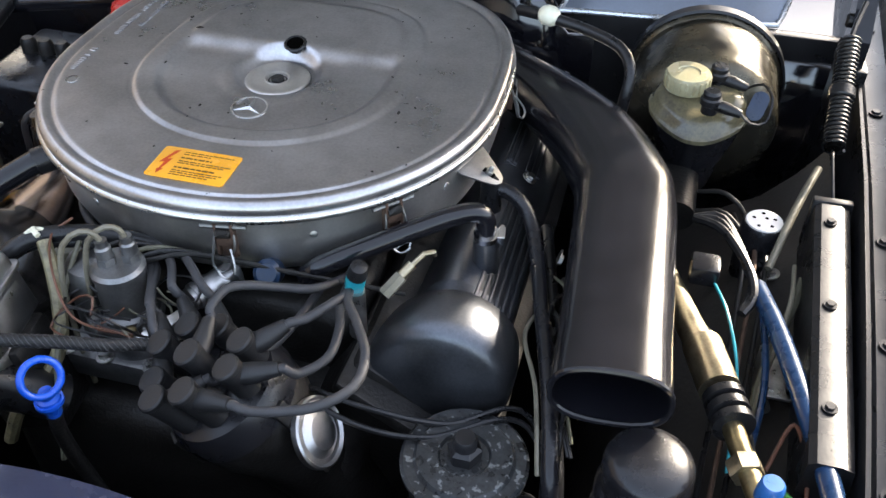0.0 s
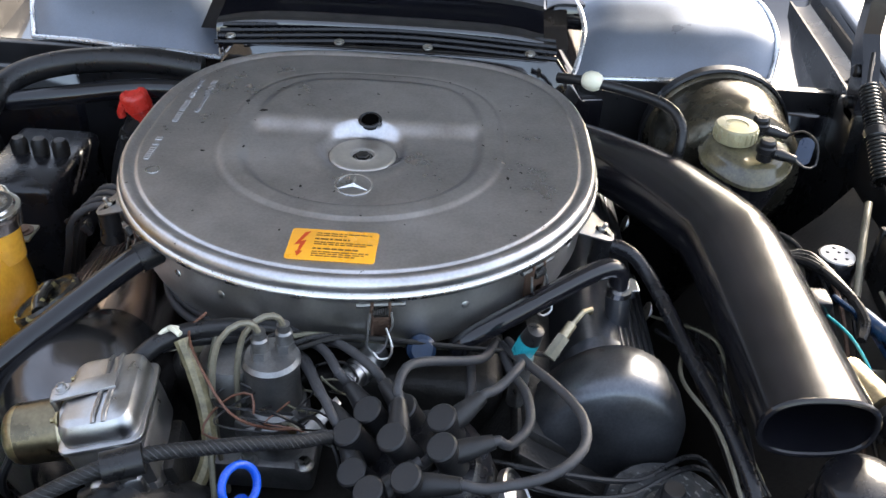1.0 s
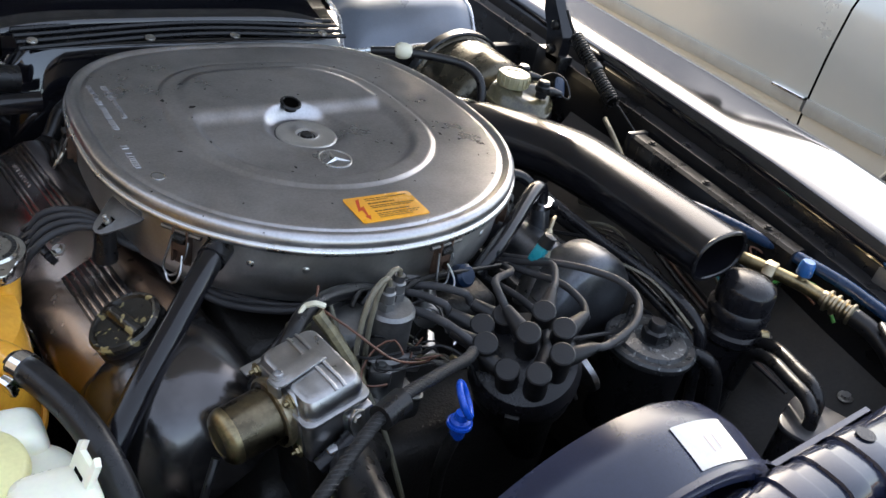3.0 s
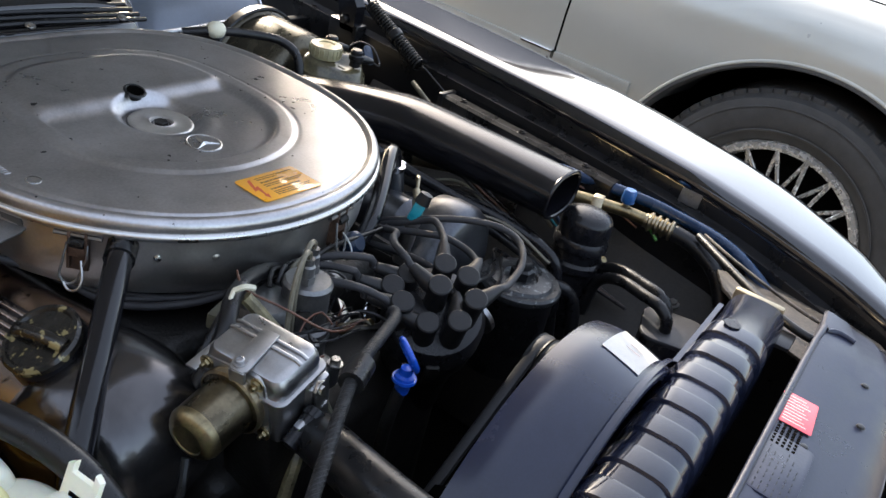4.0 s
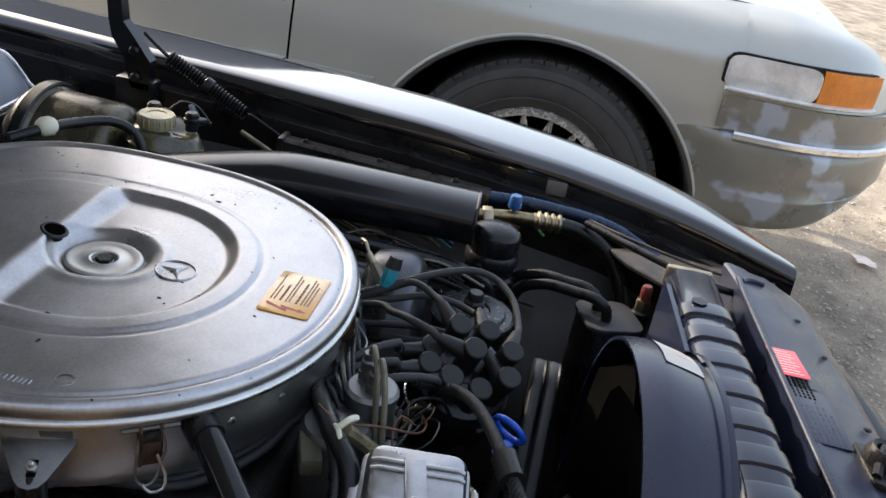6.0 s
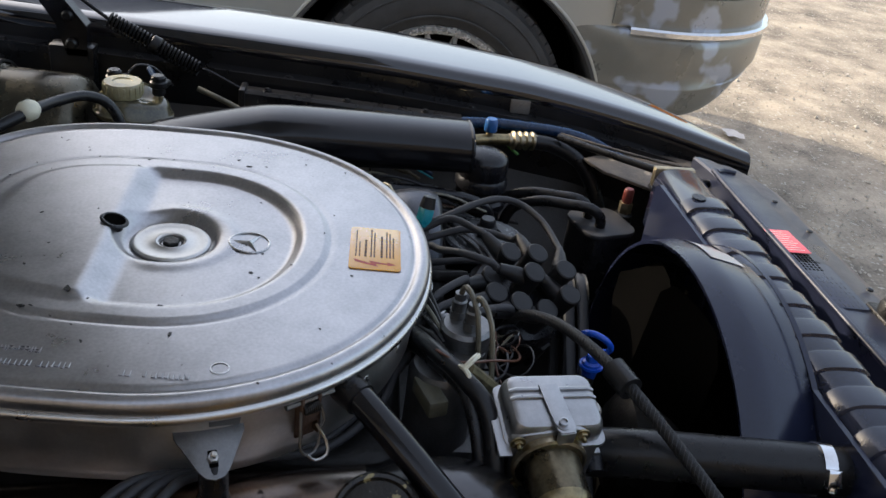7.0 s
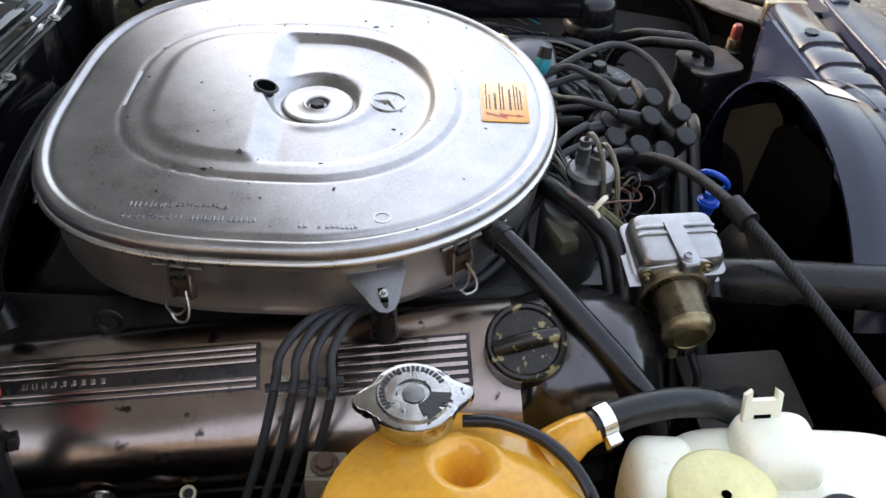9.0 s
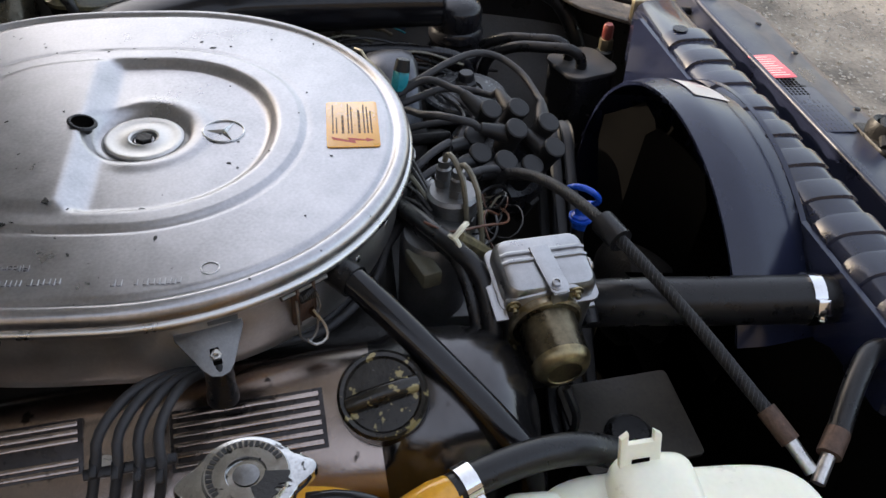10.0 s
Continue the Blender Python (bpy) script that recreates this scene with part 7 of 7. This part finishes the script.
def rear_corner():
    t = thing("red_cap_valve", "red plastic cap on a black heater hose", "heater valve", (-0.36, 0.24, 0.65))
    part("cap", lathe([(0.020, -0.035), (0.022, -0.012), (0.024, -0.010), (0.024, 0.012), (0.021, 0.016), (0.014, 0.018), (0.012, 0.016), (0.001, 0.016)], 10), RED, t, "chunky red plastic cap", pose(-0.354, 0.247, 0.744, 12, -12, 0) @ Matrix.Scale(0.86, 4))
    part("cap_lug", tube([(-0.370, 0.240, 0.742), (-0.375, 0.238, 0.730), (-0.374, 0.238, 0.722)], 0.006, 10), RED, t, "red side lug")
    hose_clamp(t, (-0.368, 0.242, 0.692), (-0.4, -0.15, -1), 0.0145, GREASE)
    part("hose", tube([(-0.356, 0.247, 0.72), (-0.385, 0.235, 0.65), (-0.40, 0.22, 0.55)], 0.013, 14), RUBBER, t, "black hose")
    u = thing("heater_hose", "fat black heater hoses against the bulkhead", "hose", (-0.45, 0.28, 0.7))
    part("hose", tube([(-0.27, 0.30, 0.775), (-0.36, 0.295, 0.785), (-0.47, 0.29, 0.775), (-0.54, 0.26, 0.755), (-0.56, 0.18, 0.72)], 0.018, 16), RUBBER, u)
    part("hose", tube([(-0.25, 0.27, 0.755), (-0.35, 0.265, 0.755), (-0.45, 0.25, 0.745), (-0.56, 0.24, 0.73)], 0.014, 16), HOSE, u)
    v = thing("heater_box", "dark ribbed heater valve box on the bulkhead", "box", (-0.46, 0.20, 0.5))
    part("box", block(-0.56, -0.44, 0.12, 0.30, 0.50, 0.665, 0.012, 3), BLACK_PLASTIC, v)
    for k in range(3):
        part("fitting", lathe([(0.012, 0.655), (0.012, 0.682), (0.008, 0.688), (0.001, 0.688)], 16), GREASE, v, "", Matrix.Translation((-0.465 - 0.03 * k, 0.22, 0)))
    w = thing("eyelet", "steel lifting eye behind the air cleaner", "lifting eye", (-0.22, 0.19, 0.70))
    part("eye", tube([(-0.262 + 0.004, 0.165 + 0.012 * math.cos(a), 0.735 + 0.012 * math.sin(a)) for a in [2 * math.pi * k / 20 for k in range(21)]], 0.0036, 8, 0.05), GREASE, w)
    x = thing("bulkhead_hose", "black hose and clamp behind the air cleaner", "hose", (-0.1, 0.30, 0.72))
    part("hose", tube([(-0.24, 0.27, 0.70), (-0.20, 0.295, 0.74), (-0.05, 0.31, 0.76), (0.12, 0.31, 0.755), (0.25, 0.26, 0.74)], 0.012, 14), RUBBER, x)
    y = thing("relay_cap", "black round cap with a pale printed top by the inner wing", "cap", (0.555, -0.10, 0.66))
    part("body", lathe([(0.024, 0.64), (0.024, 0.712), (0.022, 0.716)], 26), BLACK_PLASTIC, y, "", Matrix.Translation((0.568, 0.012, 0)))
    part("top", lathe([(0.0215, 0.714), (0.020, 0.7175), (0.001, 0.7175)], 26), LABEL_WHITE, y, "pale metal top with holes", Matrix.Translation((0.568, 0.012, 0)))
    for k, (r, a) in enumerate(((0.012, 20), (0.013, 95), (0.012, 165), (0.013, 240), (0.012, 310), (0.005, 60))):
        part("hole", lathe([(0.0022, 0.7178), (0.0005, 0.7178)], 10), DARK, y, "", Matrix.Translation((0.568 + r * math.cos(radians(a)), 0.012 + r * math.sin(radians(a)), 0)))
    z = thing("black_connector", "black cable connector and looped cables by the duct", "connector", (0.53, -0.13, 0.70))
    part("plug", block(0.490, 0.520, -0.115, -0.085, 0.715, 0.738, 0.004), BLACK_PLASTIC, z)
    for k in range(3):
        part("cable", tube([(0.49, -0.02, 0.73), (0.52, -0.04 + 0.01 * k, 0.735), (0.548, -0.09, 0.73), (0.555, -0.125 + 0.008 * k, 0.722), (0.545, -0.145, 0.715)], 0.005, 8), RUBBER, z)
rear_corner()

# ---- beyond the camera ----
# unseen wall, added so metal facing west reflects something dark
tagged(part("unseen_wall_west", block(-4.6, -4.4, -9, 9, 0.0, 3.6, 0.01), material("unseen_wall_dark", (0.12, 0.105, 0.09), 0.9, 0, 0.25, 3, 60, 0.6)), "unseen plain dark wall added to darken reflections", "wall", kind="structure")

# the radiator frame stands slightly askew to the engine
SKEW = Matrix.Translation((0.36, -0.637, 0)) @ pose(0, 0, 0, 0, 0, 4.0) @ Matrix.Translation((-0.36, 0.637, 0))
for _ob in (FRONT, RADIATOR, SHROUD_OB):
    _ob.matrix_basis = SKEW @ _ob.matrix_basis

def front_corner():
    t = thing("corner_plate", "worn tan-grey plate between wing and front panel with a perished seal", "car panel", (0.50, -0.68, 0.72))
    tan = material("worn_primer", (0.060, 0.052, 0.044), 0.5, 0, 0.6, 25, 200, 0.2, spots=(0.20, 0.17, 0.13), spot_scale=40, spot_at=0.62)
    part("plate", prism([(0.565, -0.545), (0.600, -0.60), (0.610, -0.70), (0.585, -0.78), (0.525, -0.83), (0.470, -0.80), (0.430, -0.725), (0.455, -0.65), (0.52, -0.57)], 0.708, 0.714, 0.002), tan, t)
    part("seal", tube([(0.575, -0.50, 0.742), (0.52, -0.565, 0.745), (0.465, -0.635, 0.747), (0.440, -0.69, 0.745), (0.445, -0.74, 0.74)], 0.0060, 10), RUBBER, t, "perished black rubber seal")
    part("seal_edge", tube([(0.585, -0.505, 0.744), (0.545, -0.57, 0.745), (0.51, -0.66, 0.742), (0.50, -0.74, 0.738), (0.52, -0.79, 0.735)], 0.0026, 8), tan, t, "dusty folded edge")
    u = thing("front_bumper", "chrome front bumper with a dark rubber face", "bumper", (0, -1.0, 0.40))
    def course(prof):
        out = []
        for i in range(33):
            x = -0.80 + 1.60 * i / 32
            yb = -0.885 + 0.16 * (abs(x) / 0.80) ** 4
            out.append([(x * (1 + 0.12 * d), yb - d, z) for d, z in prof])
        return sheet(out)
    part("blade", course(((0.0, 0.50), (0.004, 0.575), (0.016, 0.598), (0.040, 0.607), (0.072, 0.603), (0.086, 0.594))), CHROME, u, "bright rolled upper blade", angle=60)
    part("rubber_face", course(((0.083, 0.597), (0.098, 0.600), (0.118, 0.592), (0.130, 0.57), (0.132, 0.50), (0.118, 0.46), (0.05, 0.44))), RUBBER, u, "dark rubber face", angle=60)
    k = thing("bonnet_latch", "greasy black bonnet latch on the front panel", "latch", (0.07, -0.79, 0.74))
    part("base", prism(rounded(0.07, 0.045, 0.008), 0, 0.010, 0.003), GREASE, k, "", SKEW @ pose(0.045, -0.792, 0.752, 8, 0, 0))
    part("guide", lathe([(0.020, 0.0), (0.021, 0.012), (0.017, 0.020), (0.012, 0.018), (0.011, 0.006), (0.001, 0.005)], 24), GREASE, k, "cupped latch guide", SKEW @ pose(0.050, -0.792, 0.760, 8, 0, 0))
    part("lever", tube([(0.03, -0.80, 0.765), (0.07, -0.815, 0.774), (0.095, -0.838, 0.766)], 0.005, 8), GREASE, k, "release lever")
front_corner()

def windscreen():
    t = thing("windscreen", "dark raked windscreen behind the raised bonnet", "windscreen", (0, 0.9, 0.84))
    rows = []
    for i in range(13):
        x = -0.70 + 1.40 * i / 12
        b = 0.14 * (x / 0.7) ** 2
        rows.append([(x * (1 - 0.12 * v), 0.76 + b + 0.62 * v, 0.845 + 0.42 * v) for v in [k / 8 for k in range(9)]])
    part("glass", sheet(rows), DARK_GLASS, t, "dark laminated glass")
    part("lower_seal", tube([(r[0][0], r[0][1] - 0.01, r[0][2]) for r in rows], 0.010, 8), RUBBER, t, "black rubber seal")
    for s in (0.1, -0.45):
        part("wiper", tube([(s, 0.70, 0.865), (s + 0.2, 0.735, 0.885), (s + 0.42, 0.80, 0.905)], 0.006, 8), BAY_BLACK, t, "black wiper arm")
windscreen()

def inner_arch():
    """Dusty sheet-metal shelf below the wing channel, with the strut turret."""
    dusty = material("dusty_inner_arch", (0.026, 0.023, 0.020), 0.6, 0, 0.45, 18, 200, 0.25)
    t = thing("inner_arch", "dusty dark inner wheel arch under the wing channel", "car panel", (0.52, -0.2, 0.5))
    rows = []
    for i in range(25):
        y = 0.20 - 0.84 * i / 24
        b = 0.05 * math.exp(-((y + 0.02) / 0.12) ** 2)
        rows.append([(x, y, z + b * f) for x, z, f in ((0.650, 0.705, 0.0), (0.622, 0.66, 0.4), (0.585, 0.615, 1.0), (0.53, 0.580, 1.0), (0.47, 0.53, 0.6), (0.42, 0.44, 0.2), (0.40, 0.34, 0.0))])
    part("panel", sheet(rows), dusty, t, angle=50)
    for y in (-0.02, -0.18, -0.36, -0.50):
        part("bolt", bolt_geo(0.007, 0.006), STEEL, t, "", axis((0.585, y, 0.618 + 0.05 * math.exp(-((y + 0.02) / 0.12) ** 2)), (-0.3, 0, 1)))
    part("bracket", join(block(0.575, 0.615, -0.20, -0.13, 0.66, 0.664, 0.001), block(0.575, 0.579, -0.20, -0.13, 0.62, 0.664, 0.001)), STEEL, t, "bent sheet bracket")
    u = thing("washer_pipe", "bright diagonal metal pipe by the inner wing", "pipe", (0.60, 0.02, 0.70))
    part("pipe", tube([(0.575, -0.05, 0.700), (0.600, 0.03, 0.730), (0.622, 0.09, 0.745)], 0.0045, 10), KHAKI, u)
    v = thing("brake_pipes", "thin dark brake pipes along the inner arch", "pipe", (0.56, -0.1, 0.64))
    for k in range(3):
        part("pipe", tube([(0.57 - 0.012 * k, 0.10, 0.655), (0.575 - 0.012 * k, -0.02, 0.69), (0.568 - 0.012 * k, -0.14, 0.65), (0.55 - 0.012 * k, -0.30, 0.62), (0.53, -0.45, 0.60)], 0.0028, 8), RUST if k == 1 else BAY_BLACK, v)
    w = thing("cable_cluster", "tangle of thin cables under the intake duct", "wires", (0.36, -0.2, 0.70))
    rng = random.Random(11)
    for k in range(7):
        a = rng.uniform(-0.03, 0.03)
        part("cable", tube([(0.33 + rng.uniform(0, 0.06), -0.12 + a, 0.70), (0.36 + rng.uniform(-0.02, 0.02), -0.20 + a, 0.725 + rng.uniform(-0.01, 0.012)), (0.375 + rng.uniform(-0.02, 0.02), -0.27 + a, 0.72), (0.40 + rng.uniform(-0.02, 0.02), -0.34 + a, 0.69)], rng.uniform(0.0016, 0.003), 6), (RUBBER, RUBBER, OLIVE, KHAKI, RUBBER, RUBBER, RUBBER)[k], w)
    x = thing("injection_lines", "thin steel fuel injection lines fanning out below the air cleaner", "fuel lines", (0.0, -0.27, 0.72))
    for k in range(5):
        part("line", tube([(-0.075 + 0.012 * k, -0.275, 0.765), (-0.06 + 0.02 * k, -0.262, 0.772), (-0.02 + 0.035 * k, -0.245, 0.755), (0.02 + 0.05 * k, -0.225, 0.735)], 0.0026, 8), (GREASE, RUBBER, OLIVE, RUBBER, GREASE)[k], x)
    z = thing("throttle_linkage", "small steel throttle levers and ball joints", "linkage", (0.0, -0.33, 0.70))
    part("rod", tube([(-0.02, -0.335, 0.725), (0.03, -0.345, 0.715), (0.06, -0.33, 0.705)], 0.003, 8), STEEL, z)
    part("lever", prism([(-0.012, -0.006), (0.03, -0.004), (0.032, 0.004), (-0.012, 0.008)], -0.0015, 0.0015, 0.0005), STEEL, z, "", pose(0.0, -0.325, 0.722, 25, -10, 60))
    for k in range(3):
        part("ball_joint", lathe([(0.001, 0.006), (0.005, 0.004), (0.006, 0), (0.005, -0.004), (0.001, -0.006)], 14), ZINC_GOLD, z, "", Matrix.Translation((-0.02 + 0.04 * k, -0.335 - 0.005 * k, 0.726 - 0.008 * k)))
inner_arch()
